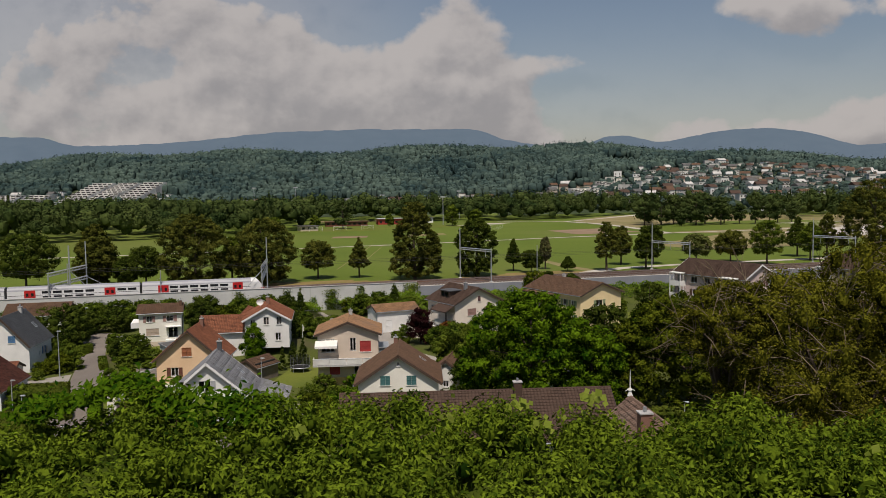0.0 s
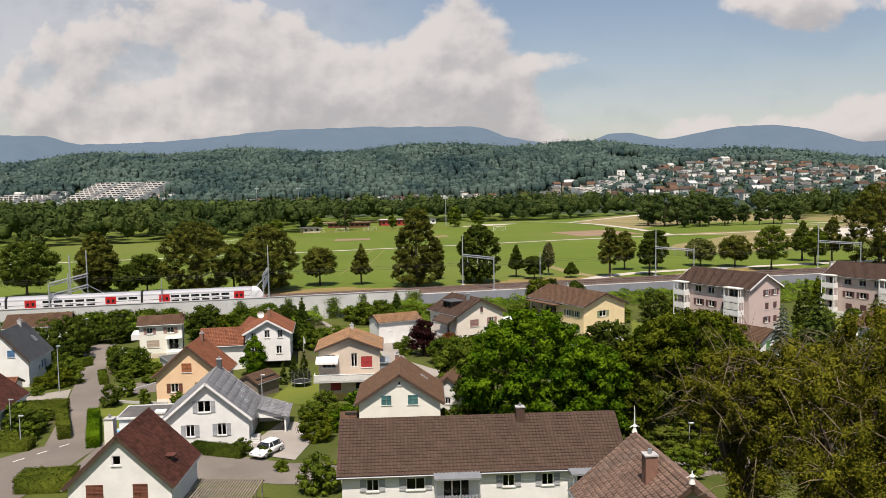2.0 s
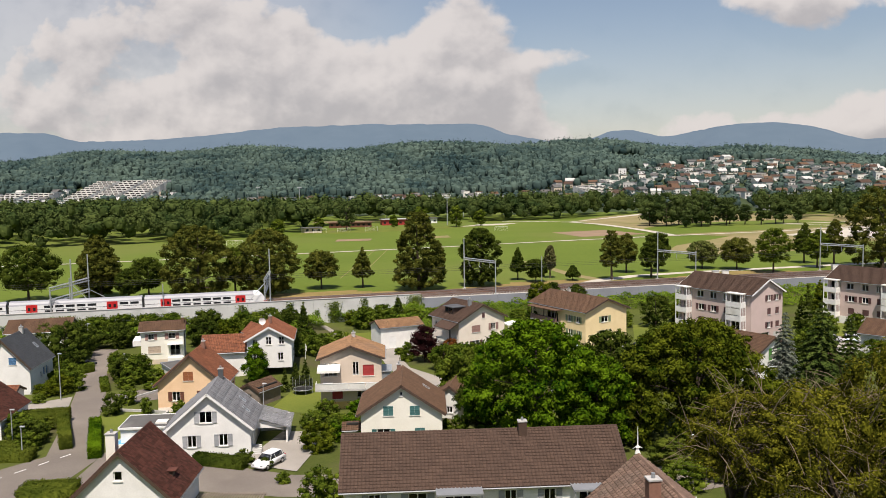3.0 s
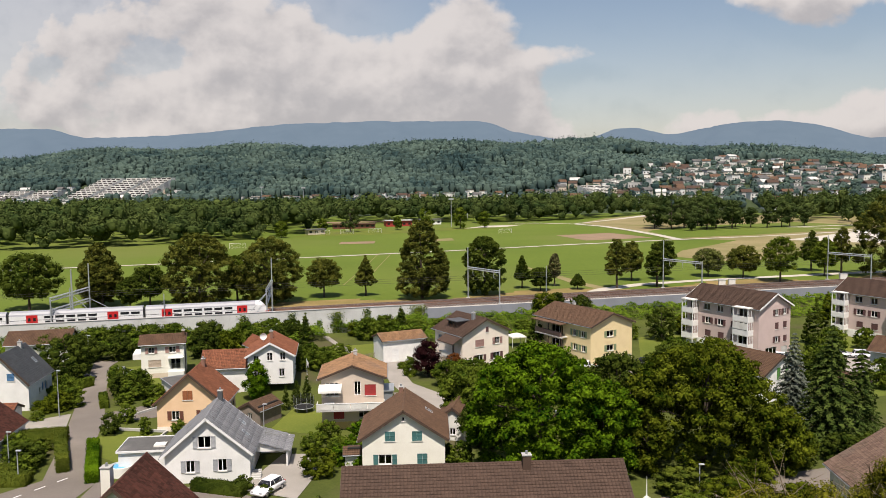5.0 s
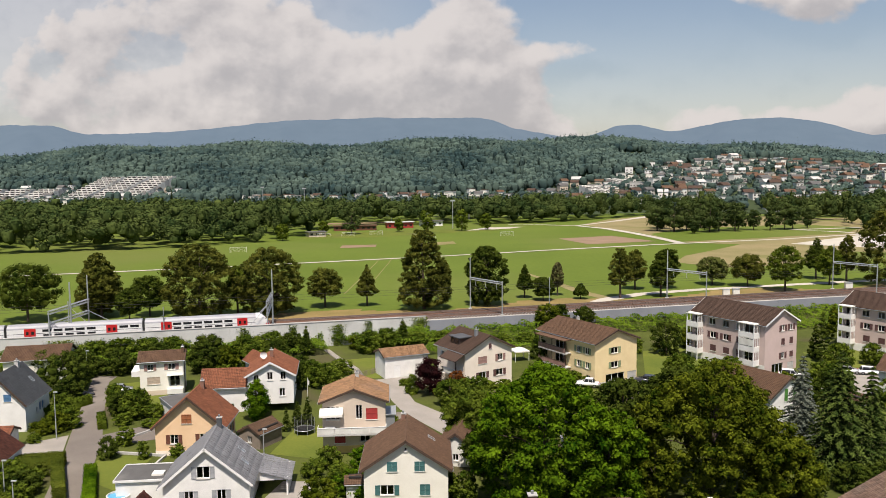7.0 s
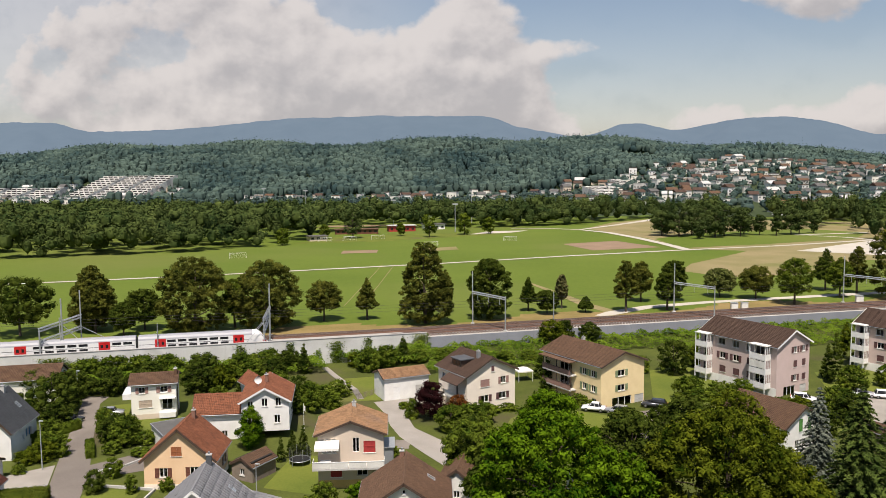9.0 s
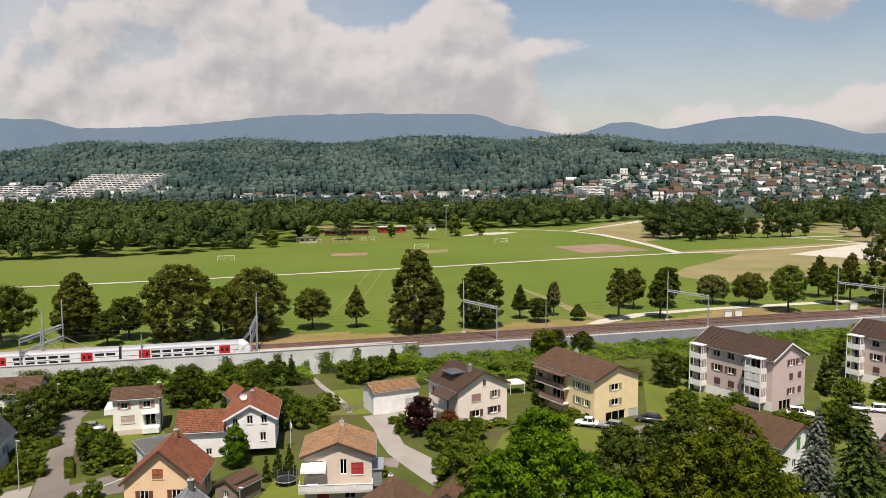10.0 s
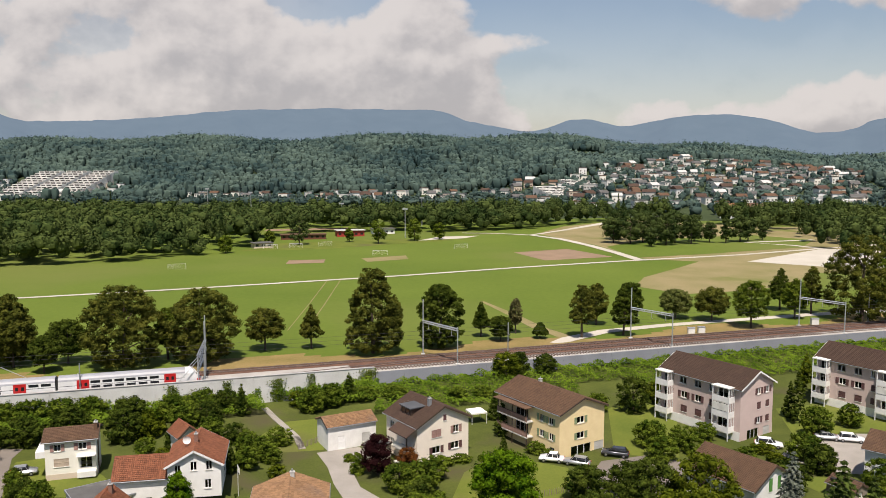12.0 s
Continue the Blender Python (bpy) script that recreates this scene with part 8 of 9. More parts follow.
# clipped hedges: x, y, length, depth, height, turn
for x, y, l, d, h, turn, m, lab in (
        (-59.6, 99.6, 6.2, 1.4, 1.9, 15, L_HEDGE, "clipped green hedge beside the forecourt"), (-54.2, 94.3, 13.2, 1.5, 1.9, -60, L_HEDGE, "long clipped hedge along the street"), (-56.0, 84.8, 6.0, 2.0, 1.4, 4, L_HEDGE, "clipped hedge at the street corner"),
        (-48.6, 91.5, 13.5, 1.5, 1.5, -64, L_LIME, "bright green hedge beside the street"), (-29.6, 83.2, 6.6, 1.3, 1.3, -14, L_DEEP, "dark hedge before the white house"), (-44.2, 72.8, 5.6, 3.2, 1.8, 8, L_HEDGE, "broad clipped hedge at the street corner"),
        (-58.6, 87.4, 5.0, 2.0, 1.2, 20, L_HEDGE, "low clipped hedge behind the lamp"), (-70.0, 125.6, 9.0, 1.2, 1.6, 64, L_MID, "green hedge along the kerb"), (-60.5, 118.5, 6.0, 1.2, 1.2, -62, L_MID, "low green hedge by the street"), (-57.5, 126.5, 9.0, 1.3, 1.8, -58, L_DEEP, "dark hedge along the street")):
    shrub(x, y, l, d, h, m, lab, G, 2600, 0.2, turn, True, "hedge", category="hedge")
PLANTS = []
PLANTS += [  # left
    (-74.0, 117.4, 5.2, 4.6, L_DEEP, 'round dark garden tree'),
    (-67.5, 113.1, 3.3, 2.2, L_OLIVE, 'olive flowering garden shrub'),
    (-65.8, 114.5, 4.3, 3.0, L_OLIVE, 'olive flowering garden shrub'),
    (-64.4, 116.7, 3.9, 3.5, L_MID, 'green garden shrub'),
    (-66.2, 109.4, 2.1, 1.4, L_MID, 'low green garden shrub'),
    (-75.2, 134.1, 8.7, 8.1, L_DEEP, 'large dark shrubbery beside the street'),
    (-76.0, 140.2, 5.9, 7.2, L_DEEP, 'large dark shrubbery beside the street'),
    (-85.1, 145.8, 8.1, 5.8, L_DEEP, 'large dark shrubbery beside the street'),
    (-59.3, 93.0, 4.1, 2.6, L_MID, 'leafy green shrub behind the hedge'),
    (-57.2, 93.6, 3.1, 2.2, L_MID, 'leafy green shrub behind the hedge'),
    (-57.9, 96.6, 2.5, 1.8, L_HEDGE, 'small green shrub behind the hedge'),
]
PLANTS += [  # street
    (-56.6, 122.4, 4.9, 4.7, L_MID, 'dense rounded green bush by the street'),
    (-60.3, 123.1, 2.9, 3.6, L_DEEP, 'dark rounded bush by the street'),
    (-56.9, 118.1, 3.2, 1.8, L_MID, 'low green shrub by the street'),
    (-52.0, 117.3, 3.2, 1.4, L_MID, 'low green shrub by the street'),
    (-65.2, 132.5, 2.4, 2.9, L_DEEP, 'dark rounded bush by the street'),
    (-52.2, 109.0, 3.0, 2.8, L_MID, 'round green garden shrub'),
    (-52.0, 103.3, 2.9, 3.2, L_DEEP, 'small dark garden tree'),
    (-47.1, 103.5, 1.9, 2.5, L_MID, 'small conical green shrub'),
    (-42.7, 104.6, 2.3, 1.8, L_MID, 'green shrub by the house wall'),
    (-50.3, 117.7, 1.5, 1.0, L_MID, 'low green shrub by the street'),
]
PLANTS += [  # centre
    (-36.6, 127.5, 3.7, 2.8, L_OLIVE, 'yellow-green garden shrub'),
    (-35.5, 129.5, 3.3, 2.7, L_MID, 'green garden shrub'),
    (-30.2, 115.9, 1.6, 4.1, L_DEEP, 'narrow dark cypress'),
    (-28.8, 117.4, 2.4, 4.3, L_DEEP, 'dark upright yew'),
    (-27.4, 118.3, 2.4, 4.7, L_DEEP, 'dark upright yew'),
    (-33.0, 129.2, 2.2, 3.1, L_BLUESPRUCE, 'grey-green juniper bush'),
    (-32.0, 133.0, 2.9, 4.6, L_DEEP, 'dark garden shrub'),
    (-31.3, 138.4, 3.5, 4.3, L_MID, 'green garden shrub'),
    (-29.5, 143.7, 5.3, 3.8, L_MID, 'green garden shrub'),
    (-28.0, 150.7, 5.0, 3.2, L_MID, 'green garden shrub'),
]
PLANTS += [  # front
    (-22.1, 97.8, 3.1, 2.4, L_MID, 'leafy green shrub'),
    (-20.5, 101.2, 3.8, 2.9, L_MID, 'leafy green shrub'),
    (-19.2, 88.8, 4.7, 3.6, L_OLIVE, 'large olive garden bush'),
    (-16.4, 92.6, 4.5, 3.0, L_LIME, 'bright green leafy bush'),
    (-18.6, 97.6, 3.4, 1.9, L_MID, 'green garden shrub'),
    (-14.1, 90.0, 2.4, 2.2, L_LIME, 'bright green leafy bush'),
    (-15.5, 72.4, 4.6, 4.0, L_MID, 'large leafy bush by the side street'),
    (-4.0, 92.4, 2.7, 3.0, L_MID, 'leafy green shrub'),
    (-2.1, 89.4, 3.1, 4.3, L_MID, 'leafy green garden tree'),
    (-3.9, 109.5, 3.3, 4.8, L_DEEP, 'dark green garden tree'),
    (-1.0, 102.6, 3.5, 4.8, L_MID, 'leafy green garden tree'),
]
PLANTS += [  # lane
    (-12.9, 137.4, 3.1, 3.5, L_MID, 'round green shrub by the lane'),
    (-15.0, 142.6, 2.0, 1.4, L_MID, 'low green shrub by the lane'),
    (-5.1, 138.9, 3.6, 3.9, L_RUST, 'rusty-leaved ornamental maple'),
    (-3.4, 143.0, 3.2, 3.0, L_RUST, 'rusty-leaved ornamental maple'),
    (-6.0, 130.8, 4.9, 4.4, L_MID, 'leafy green garden tree'),
    (-0.9, 135.2, 5.1, 3.8, L_MID, 'green garden shrub'),
    (-3.0, 130.7, 5.9, 4.7, L_MID, 'leafy green garden tree'),
    (0.4, 141.5, 4.3, 1.4, L_MID, 'low garden shrubs along the wall'),
    (3.7, 142.8, 3.7, 1.2, L_MID, 'low garden shrubs along the wall'),
]
PLANTS += [  # yel
    (11.3, 155.4, 3.5, 7.6, L_DEEP, 'dark evergreen beside the yellow house'),
    (14.0, 157.1, 4.0, 7.2, L_DEEP, 'dark evergreen beside the yellow house'),
    (10.6, 165.1, 3.7, 5.8, L_DEEP, 'dark evergreen beside the yellow house'),
    (10.9, 146.4, 2.0, 3.5, L_DEEP, 'small dark spruce on the lawn'),
    (16.5, 146.9, 3.8, 1.9, L_MID, 'low green shrub by the yellow house'),
    (18.5, 144.9, 2.2, 1.4, L_MID, 'low green shrub by the yellow house'),
    (14.6, 187.5, 6.4, 5.6, L_OLIVE, 'yellow-green bush above the roof'),
    (17.6, 189.0, 4.8, 5.2, L_DEEP, 'dark bush on the bank'),
    (23.6, 190.5, 5.1, 4.5, L_DEEP, 'round dark bush on the bank'),
    (7.1, 143.2, 1.5, 1.0, L_MID, 'low green shrub'),
]
PLANTS += [  # pink
    (38.6, 170.0, 7.2, 7.0, L_DEEP, 'large dark evergreen by the lawn'),
    (37.2, 150.5, 6.2, 4.4, L_MID, 'broad green shrub by the pink block'),
    (42.4, 150.0, 4.8, 3.9, L_MID, 'broad green shrub by the pink block'),
    (36.9, 143.7, 6.7, 4.1, L_MID, 'leafy green shrub by the pink block'),
    (47.2, 153.3, 4.8, 3.4, L_MID, 'green shrub under the balconies'),
    (43.3, 146.9, 3.9, 3.2, L_MID, 'leafy green shrub'),
    (68.6, 163.4, 4.5, 10.4, L_DEEP, 'dark tree between the pink blocks'),
    (68.5, 166.7, 3.5, 7.6, L_DEEP, 'dark tree between the pink blocks'),
    (79.7, 184.7, 5.4, 8.4, L_OLIVE, 'yellow-green tree between the pink blocks'),
    (68.8, 155.8, 5.6, 5.5, L_MID, 'dense green shrub on the lawn'),
    (77.5, 161.2, 4.6, 4.3, L_MID, 'small round lawn tree'),
]
PLANTS += [  # right
    (61.4, 144.2, 5.9, 4.4, L_MID, 'leafy green shrub'),
    (61.2, 138.6, 5.7, 4.7, L_DEEP, 'dark green shrub'),
    (52.8, 131.0, 6.4, 4.9, L_DEEP, 'dark green shrub by the conifers'),
    (67.0, 130.7, 5.6, 5.2, L_MID, 'leafy green shrub'),
    (55.5, 147.1, 4.7, 1.8, L_OLIVE, 'yellow-green low shrubs'),
    (55.9, 142.8, 3.5, 1.5, L_OLIVE, 'yellow-green low shrubs'),
    (42.2, 129.5, 8.2, 5.7, L_OLIVE, 'large olive garden tree'),
    (28.5, 128.6, 7.3, 5.4, L_DEEP, 'dark green garden tree'),
    (21.8, 127.4, 6.6, 5.2, L_DEEP, 'dark green garden tree'),
    (9.4, 131.4, 8.9, 5.5, L_LIME, 'yellow-green garden tree'),
]
PLANTS += [  # bankl
    (-81.5, 157.5, 8.3, 4.4, L_MID, 'shrubs below the railway wall'),
    (-76.6, 159.5, 6.9, 4.6, L_MID, 'shrubs below the railway wall'),
    (-71.4, 161.0, 6.8, 4.4, L_MID, 'shrubs below the railway wall'),
    (-57.4, 158.0, 7.6, 6.2, L_DEEP, 'large dark tree below the railway wall'),
    (-66.5, 162.5, 5.9, 4.4, L_MID, 'shrubs below the railway wall'),
    (-52.6, 156.1, 5.5, 4.6, L_OLIVE, 'pale green bush below the railway wall'),
    (-50.8, 164.0, 7.0, 4.6, L_MID, 'leafy shrubs below the railway wall'),
    (-46.7, 167.0, 7.0, 4.6, L_MID, 'leafy shrubs below the railway wall'),
    (-42.2, 168.0, 5.1, 4.6, L_DEEP, 'dark shrubs below the railway wall'),
    (-38.6, 166.0, 4.0, 6.4, L_DEEP, 'dark pointed evergreen'),
]
PLANTS += [  # bankm
    (-25.5, 169.2, 5.6, 4.8, L_MID, 'leafy shrubs on the bank'),
    (-22.0, 172.0, 5.2, 4.6, L_MID, 'leafy shrubs on the bank'),
    (-18.6, 173.9, 3.9, 6.3, L_DEEP, 'dark pointed evergreen on the bank'),
    (-15.5, 174.9, 5.7, 2.6, L_MID, 'leafy shrubs on the bank'),
    (-9.7, 175.9, 5.8, 2.4, L_MID, 'leafy shrubs on the bank'),
    (-28.8, 171.7, 3.9, 3.2, L_OLIVE, 'low shrubs on the bank'),
    (3.4, 176.9, 5.0, 2.6, L_MID, 'leafy shrubs on the bank'),
    (9.1, 178.8, 4.5, 2.4, L_MID, 'leafy shrubs on the bank'),
]
PLANTS += [  # thickets and borders between the gardens
    (-56.3, 152.0, 6.5, 6.0, L_DEEP, 'dense dark tree behind the small cream house'), (-52.6, 153.2, 4.5, 4.0, L_OLIVE, 'pale green bush by the railway wall'), (-47.8, 160.1, 6.0, 4.2, L_MID, 'leafy shrubs below the railway wall'),
    (-43.9, 161.1, 5.5, 4.4, L_DEEP, 'dark shrubs below the railway wall'), (-30.1, 135.9, 4.0, 3.6, L_MID, 'leafy bush between two gardens'), (-27.9, 141.2, 4.4, 3.4, L_MID, 'leafy bush between two gardens'), (-25.2, 134.6, 3.2, 2.4, L_OLIVE, 'low olive bush between two gardens'),
    (-65.5, 115.9, 3.6, 3.0, L_OLIVE, 'olive flowering shrub along the street'), (-69.3, 122.9, 4.2, 3.6, L_MID, 'dense green bush along the street'), (-71.6, 128.9, 5.0, 4.6, L_DEEP, 'dark green bush along the street'), (-67.6, 119.2, 3.6, 3.0, L_MID, 'dense green bush along the street'),
    (-76.6, 121.0, 4.2, 3.8, L_DEEP, 'dark bush beside the anthracite roof'), (-63.6, 129.5, 3.6, 3.6, L_MID, 'rounded bush at the planted corner'), (-56.7, 121.1, 4.2, 3.2, L_MID, 'dense bush on the planted corner'), (-60.0, 126.0, 4.0, 3.8, L_DEEP, 'dark bush on the planted corner'), (-53.6, 122.6, 3.4, 2.2, L_MID, 'low bush on the planted corner'),
    (-57.0, 90.8, 5.0, 3.0, L_DEEP, 'dark shrubs inside the street hedge'), (-60.5, 94.3, 4.2, 3.2, L_MID, 'leafy shrubs inside the street hedge'), (-55.6, 88.0, 3.4, 2.4, L_MID, 'leafy shrubs inside the street hedge'), (-17.6, 93.5, 4.0, 3.2, L_MID, 'leafy bush beside the carport'), (-16.1, 101.3, 3.8, 3.0, L_LIME, 'bright green bush by the balcony house'),
    (-14.4, 97.0, 3.4, 2.6, L_MID, 'dense bush beside the teal-shuttered house'), (-78.5, 148.0, 7.5, 4.8, L_DEEP, 'dark trees at the end of the street'), (-72.5, 150.0, 7.0, 4.8, L_DEEP, 'dark trees at the end of the street'), (-86.0, 150.6, 8.0, 5.2, L_LINDEN, 'broad olive tree below the railway wall'), (-67.5, 156.0, 6.5, 4.8, L_DEEP, 'dark trees below the railway wall'),
    (-60.8, 146.8, 4.5, 3.6, L_MID, 'bush behind the small cream house'), (-24.4, 125.0, 3.2, 2.6, L_MID, 'low bush by the balcony house'), (-33.4, 149.0, 4.2, 3.2, L_MID, 'leafy bush on the garden slope'), (-36.4, 151.6, 4.6, 3.8, L_DEEP, 'dark bush on the garden slope'), (-41.0, 152.5, 5.0, 4.4, L_MID, 'leafy bush on the garden slope'),
    (-45.5, 148.5, 4.6, 4.2, L_DEEP, 'dark bush behind the red-roofed house'), (-49.6, 144.4, 4.0, 3.4, L_MID, 'leafy bush behind the red-roofed house'), (-45.4, 141.0, 3.0, 2.4, L_OLIVE, 'low olive bush behind the red-roofed house'), (-2.6, 117.6, 5.4, 6.8, L_DEEP, 'dark leafy tree beside the lane'), (0.6, 113.5, 5.0, 7.6, L_MID, 'leafy green tree beside the lane'),
    (4.2, 108.6, 5.6, 7.4, L_DEEP, 'dark leafy tree behind the maple'), (49.5, 139.5, 4.4, 3.8, L_MID, 'leafy bush below the pink block'),
    (31.5, 170.5, 5.0, 3.6, L_MID, 'leafy bush behind the yellow house'), (45.6, 176.0, 6.0, 4.4, L_OLIVE, 'yellow-green shrubs on the bank'), (58.0, 182.0, 6.0, 4.0, L_MID, 'leafy shrubs on the bank'), (84.0, 176.0, 5.5, 5.6, L_DEEP, 'dark tree behind the pink block'), (-14.5, 118.6, 3.0, 2.2, L_MID, 'low bush beside the lane'),
    (23.0, 84.6, 6.4, 3.0, L_HEDGE, 'broad rounded bright green bush by the pyramid roof'), (26.5, 80.5, 6.0, 3.6, L_OLIVE, 'olive bush on the slope below the trees'), (30.5, 85.6, 6.0, 3.8, L_OLIVE, 'olive bush on the slope below the trees'), (22.0, 77.0, 5.0, 3.2, L_MID, 'leafy bush beside the pyramid roof'),
    (45.0, 95.6, 5.0, 3.6, L_DEEP, 'dark shrub under the cedar'), (49.5, 97.4, 5.0, 3.2, L_DEEP, 'dark shrub under the cedar'), (39.5, 94.0, 4.6, 4.2, L_DEEP, 'dark leafy shrub beside the massive tree'), (54.0, 100.2, 4.4, 2.6, L_MID, 'leafy shrub by the driveway'), (34.5, 80.5, 5.0, 3.0, L_OLIVE, 'leafy bush on the slope below the trees'), (-20.8, 78.2, 1.8, 1.2, L_MID, 'small clipped bush by the driveway'), (-27.0, 84.4, 2.4, 1.6, L_DEEP, 'dark bush before the white house'), (-24.0, 82.6, 1.8, 1.3, L_DEEP, 'dark bush before the white house'), (-12.5, 76.6, 4.0, 3.2, L_MID, 'leafy bush beside the long house')]
for k, (x, y, w, h, mat, lab) in enumerate(PLANTS):
    zg = float(ground_height(x, y))
    upright = h > w * 1.5
    n = int(min(2900, 450 + 85 * w * h))
    if upright or "spruce" in lab or "pointed" in lab or "cypress" in lab:
        rngp = np.random.default_rng(900 + k)
        Pp, Np, Cp, Rp = crown_points("cone", w, 0.0, h, 44, max(20, n // 44), rngp)
        V, F = joined(leaf_quads(Pp, Np, 0.24, rngp), cores(Cp, Rp[:, None] * np.array([0.7, 0.7, 0.6]), rngp))
        ob = part_mesh("evergreen" if mat in (L_DEEP, L_BLUESPRUCE) else "shrub", mesh_np("shrub", V, F), mat)
        ob.matrix_basis = pose(x, y, zg)
        tagged(ob, lab + (" in a garden" if len(lab.split()) < 4 else ""), "shrub")
    elif h > 4.2:
        tree(x, y, h, w, "round", mat, lab + (" in a garden" if len(lab.split()) < 4 else ""), zg, 46, n, 0.38, 0.03, 300 + k, name="garden_tree")
    else:
        shrub(x, y, w, w * 0.9, h, mat, lab + (" in a garden" if len(lab.split()) < 4 else ""), zg, n, 0.26, seed=k)

# ivy and bramble over the bank, one sheet of leaves
rngi = np.random.default_rng(77)
n = 60000
ix = rngi.uniform(-105, 170, n)
io = -rngi.uniform(0, 1, n) ** 1.3 * np.where(ix > -13, 13.0, 8.0) - np.where(ix > -13, 1.7, 0.4)
iy = np.interp(ix, WX, WY) + io
keep = ~((np.abs(ix + 32 - (170 - iy) * 0.45) < 3.2) & (iy < 174)) & (rngi.uniform(size=n) < np.where((ix > 30) & (ix < 44) & (io < -9), 0.0, 1.0))
ix, iy, io = ix[keep], iy[keep], io[keep]
lift = np.where(ix < -13, 1.0 + 0.8 * np.exp(io / 3.0), 0.0) + 0.25 + 0.9 * np.abs(np.sin(ix * 0.9) * np.sin(iy * 0.8 + ix * 0.31)) + 0.8 * np.abs(np.sin(ix * 0.23 + iy * 0.4))
P = np.stack([ix, iy, ground_height(ix, iy) + lift * rngi.uniform(0.55, 1.0, len(ix))], 1)
V, F = leaf_quads(P, np.tile([0.0, -0.35, 0.9], (len(P), 1)), 0.42, rngi, 0.7)
tagged(part_mesh("bank_shrubbery", mesh_np("bank_shrubbery", V, F), L_IVY), "ivy and brambles covering the railway bank", "shrubs", kind="stuff")
# ivy hanging over the pale wall in places
rngv = np.random.default_rng(5)
for x, w, z in ((-68, 2.6, -0.2), (-53, 1.6, 0.9), (-43, 1.2, 1.0), (-33.5, 2.0, 0.6), (-27, 1.2, 1.0), (-15.5, 3.0, 1.1), (-88, 4.0, 0.4)):
    m = int(260 * w)
    px_ = x + rngv.normal(0, w * 0.35, m)
    pz = rngv.uniform(-4.0, z + 0.3, m)
    P = np.array([tuple(rail_point(float(a), -0.42 - abs(float(rngv.normal(0, 0.1))), float(b))) for a, b in zip(px_, pz)])
    V, F = leaf_quads(P, np.tile([0.2, -0.9, 0.4], (m, 1)), 0.3, rngv, 0.7)
    tagged(part_mesh("wall_ivy", mesh_np("wall_ivy", V, F), L_MID), "ivy climbing the pale railway wall", "ivy", kind="stuff")

# ---------------------------------------------------------------- sports ground
def long_hut(x, y, w, d, h, turn, wall, roof, label):
    t = thing("sports_pavilion", pose(x, y, 0, 0, 0, turn), label, "pavilion")
    slab(t, "wall", -w / 2, w / 2, -d / 2, d / 2, 0, h, wall)
    slab(t, "roof", -w / 2 - 0.6, w / 2 + 0.6, -d / 2 - 0.8, d / 2 + 0.6, h, h + 0.35, roof)
    n = int(w / 3)
    for k in range(n):
        u = -w / 2 + w * (k + 0.5) / n
        slab(t, "window", u - 0.8, u + 0.8, -d / 2 - 0.04, -d / 2, 1.0, 2.2, TRAINDARK)


long_hut(-57.6, 509.2, 17, 7, 3.6, 18, REDSH, CONCRETE, "low red sports pavilion with pale roof")
long_hut(-82.8, 488.3, 26, 6, 2.8, 14, BROWNSH, T_BROWN, "long brown changing-room building")
long_hut(-38.5, 526.8, 14, 7, 3.2, 20, WHITE, FLATROOF, "low white clubhouse under trees")
long_hut(-96.5, 439.2, 10, 6, 2.6, 30, BEIGE, FLATROOF, "low beige hut by the pitches")
sheet("hard_court", [(-104.5, 420.8), (-63.4, 431.7), (-22.4, 462.1), (6.5, 479.5), (0.2, 492.7), (-43.3, 488.3), (-92.8, 462.1)], 0.05, LAWN, "fenced green pitch beside the pavilions")
sheet("running_track", [(-119.0, 543.4), (-64.9, 560.1), (-65.1, 574.6), (-119.3, 559.0)], 0.05, BARESOIL, "reddish cinder track behind the pavilions")
sheet("sand_yard", [(-14.2, 479.5), (12.7, 494.9), (23.0, 512.5), (-1.9, 505.8)], 0.06, GRAVEL, "pale sandy yard by the trees")
for x, y in ((-112.1, 349.7), (-30.5, 404.8), (10.0, 436.7), (-90.2, 431.7), (-78.0, 438.1), (-63.6, 446.8)):
    g = thing("football_goal", pose(x, y, 0, 0, 0, 18), "white football goal with net on the meadow", "goal", "football goals")
    for p, q in (((-3.6, 0, 0), (-3.6, 0, 2.4)), ((3.6, 0, 0), (3.6, 0, 2.4))):
        bm = bmesh.new()
        tube(bm, [p, q], [0.06, 0.06], 6)
        part("post", bm, WHITEWOOD, g)
    bm = bmesh.new()
    tube(bm, [(-3.6, 0, 2.4), (3.6, 0, 2.4)], [0.06, 0.06], 6)
    part("crossbar", bm, WHITEWOOD, g)
    bm = bmesh.new()
    for u in np.linspace(-3.6, 3.6, 19):
        tube(bm, [(u, 0, 2.4), (u, 1.8, 0)], [0.010, 0.010], 3, cap=False)
    for f in np.linspace(0.1, 1, 7):
        tube(bm, [(-3.6, 1.8 * f, 2.4 * (1 - f)), (3.6, 1.8 * f, 2.4 * (1 - f))], [0.010, 0.010], 3, cap=False)
    part("net", bm, CANVAS, g)
for x, y, h in ((-135.4, 579.1, 24), (-188.6, 655.8, 24), (-66.8, 543.4, 18), (-22.7, 499.3, 17), (-14.9, 588.0, 20)):
    t = thing("floodlight_mast", pose(x, y, 0), "slender grey floodlight mast", "mast", "floodlight masts")
    bm = bmesh.new()
    tube(bm, [(0, 0, 0), (0, 0, h)], [0.3, 0.16], 6)
    part("pole", bm, METAL, t)
    bm = bmesh.new()
    box(bm, -1.6, 1.6, -0.2, 0.2, h, h + 0.9)
    part("lamp_bank", bm, METAL, t)
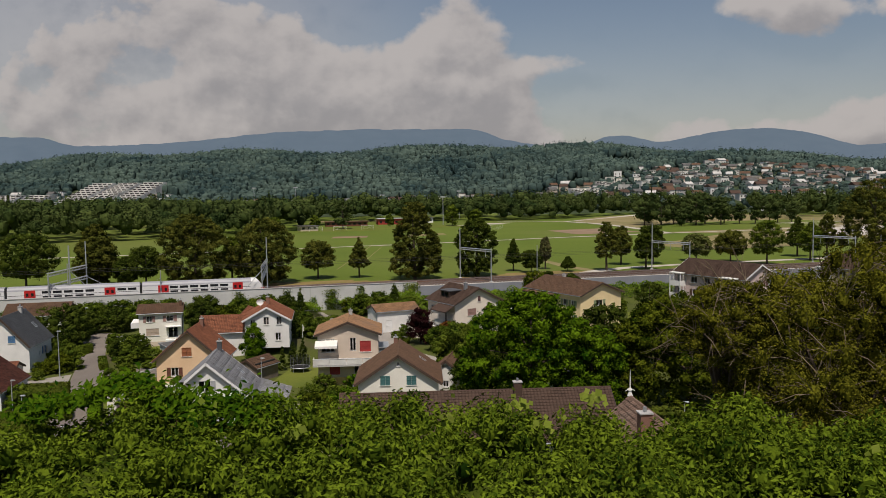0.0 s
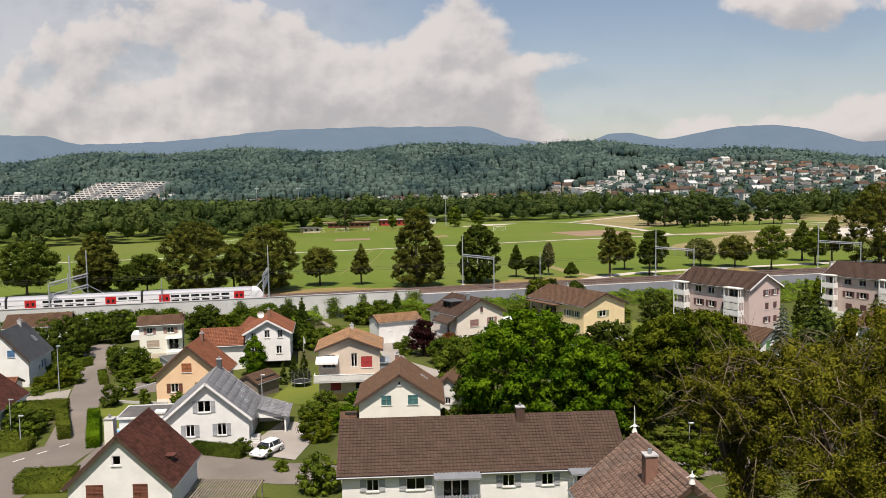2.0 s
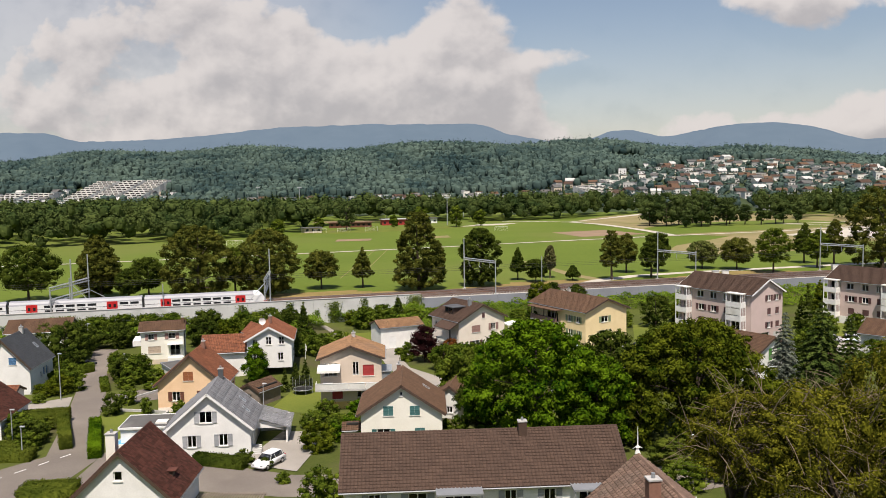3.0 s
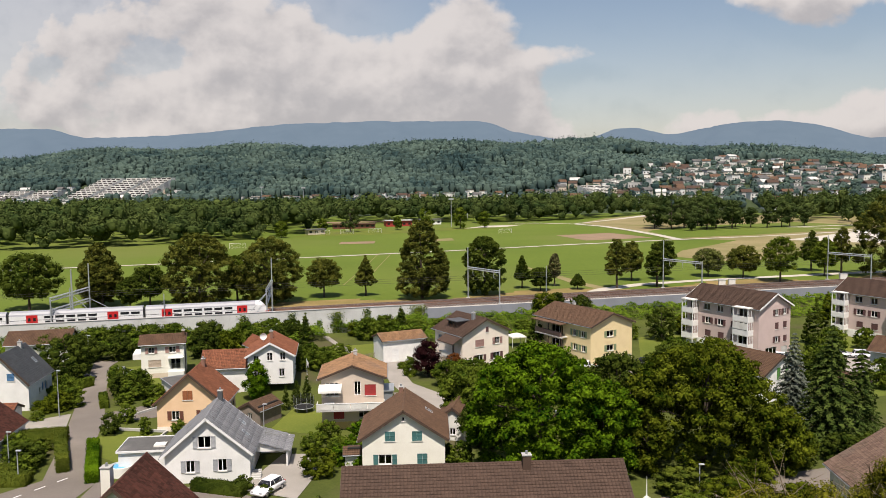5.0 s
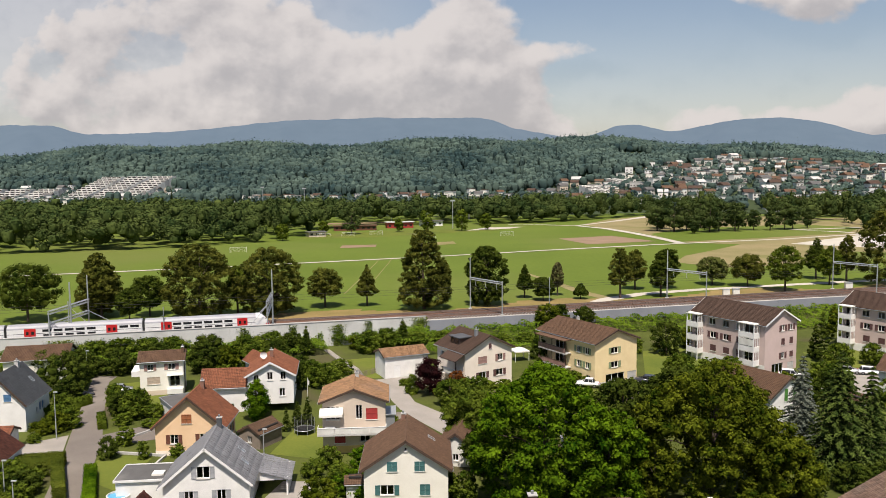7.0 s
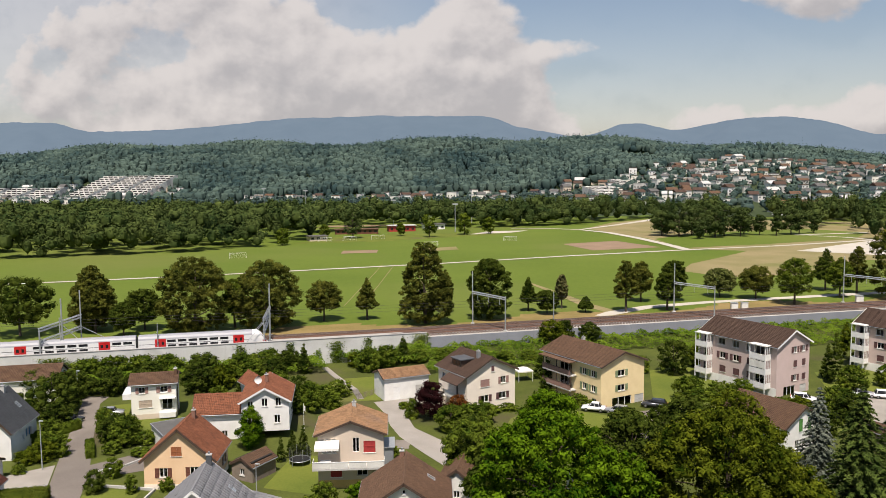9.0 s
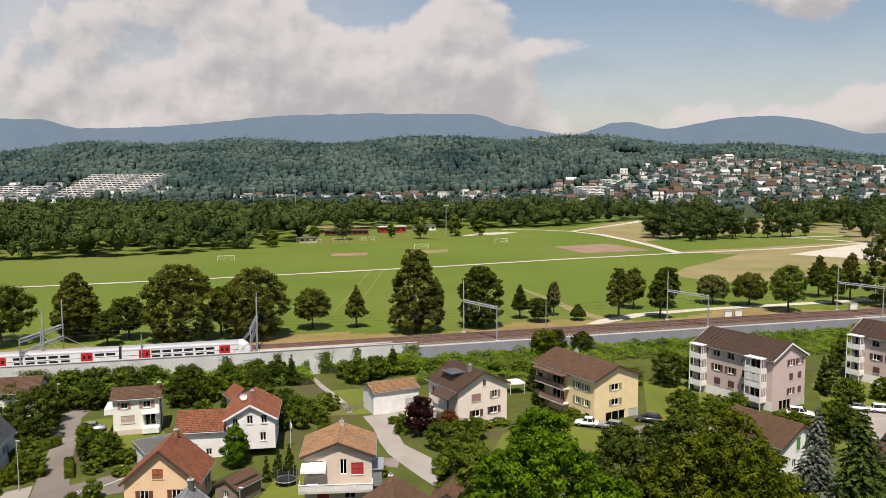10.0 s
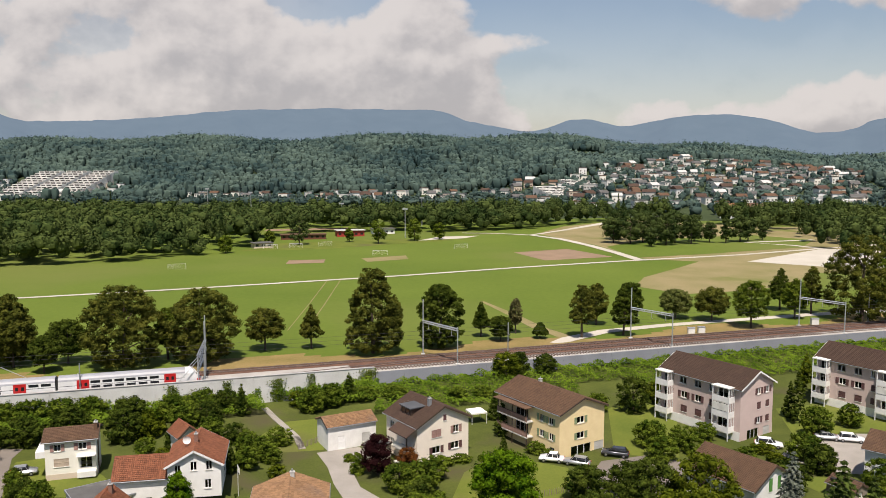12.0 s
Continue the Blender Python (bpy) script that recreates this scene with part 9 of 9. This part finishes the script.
for k in range(11):
    x, y = 236 + (k % 6) * 13 + (k // 6) * 6, 676 + (k // 6) * 26 + (k % 3) * 5
    t = thing("village_house", pose(x, y, 0, 0, 0, -20 + 13 * (k % 4)), "pale house with orange tiled roof beyond the trees", "house", "village houses")
    slab(t, "wall", -6, 6, -4.5, 4.5, 0, 7.5, (WHITE, IVORY, OFFWHITE)[k % 3])
    bm = bmesh.new()
    vs = [bm.verts.new(v) for v in ((-6.5, -5.2, 7.3), (6.5, -5.2, 7.3), (6.5, 5.2, 7.3), (-6.5, 5.2, 7.3), (-6.5, 0, 11.5), (6.5, 0, 11.5))]
    for f in ((0, 1, 5, 4), (2, 3, 4, 5), (0, 4, 3), (1, 2, 5), (3, 2, 1, 0)):
        bm.faces.new([vs[i] for i in f])
    part("roof", bm, (T_TERRA, T_RED, T_BROWN)[k % 3], t)
    for u in (-4, -1.3, 1.3, 4):
        for z in (1.2, 4.4):
            slab(t, "window", u - 0.55, u + 0.55, -4.54, -4.5, z, z + 1.5, DARKIN)

# flagpoles with hanging flags
for x, y, h, lab in ((-29.4, 127.1, 5.5, "white garden flagpole with a small hanging flag"),):
    f = thing("flagpole", pose(x, y, G), lab, "flagpole")
    bm = bmesh.new()
    tube(bm, [(0, 0, 0), (0, 0, h)], [0.05, 0.03], 7)
    part("pole", bm, WHITEWOOD, f)
    bm = bmesh.new()
    rows = [[bm.verts.new((0.05 + u * 0.25, 0.08 * math.sin(u * 9 + v * 3), h - 0.2 - v * 0.9 - u * 0.4)) for u in np.linspace(0, 1, 7)] for v in np.linspace(0, 1, 5)]
    for a, b in zip(rows, rows[1:]):
        for i in range(6):
            bm.faces.new((a[i], a[i + 1], b[i + 1], b[i]))
    part("flag", bm, CANVAS, f)

# dashed line of the village street
mk = thing("road_marking", pose(0, 0, 0), "worn white dashed line on the street", "road marking", kind="structure")
for k in range(4):
    bm = bmesh.new()
    box(bm, -0.08, 0.08, -0.7, 0.7, G + 0.064, G + 0.070, Matrix.Translation((-53.6 + 1.3 * k, 78.5 + 2.6 * k, 0)) @ Matrix.Rotation(radians(-27), 4, "Z"))
    part("dash", bm, WHITEWOOD, mk)
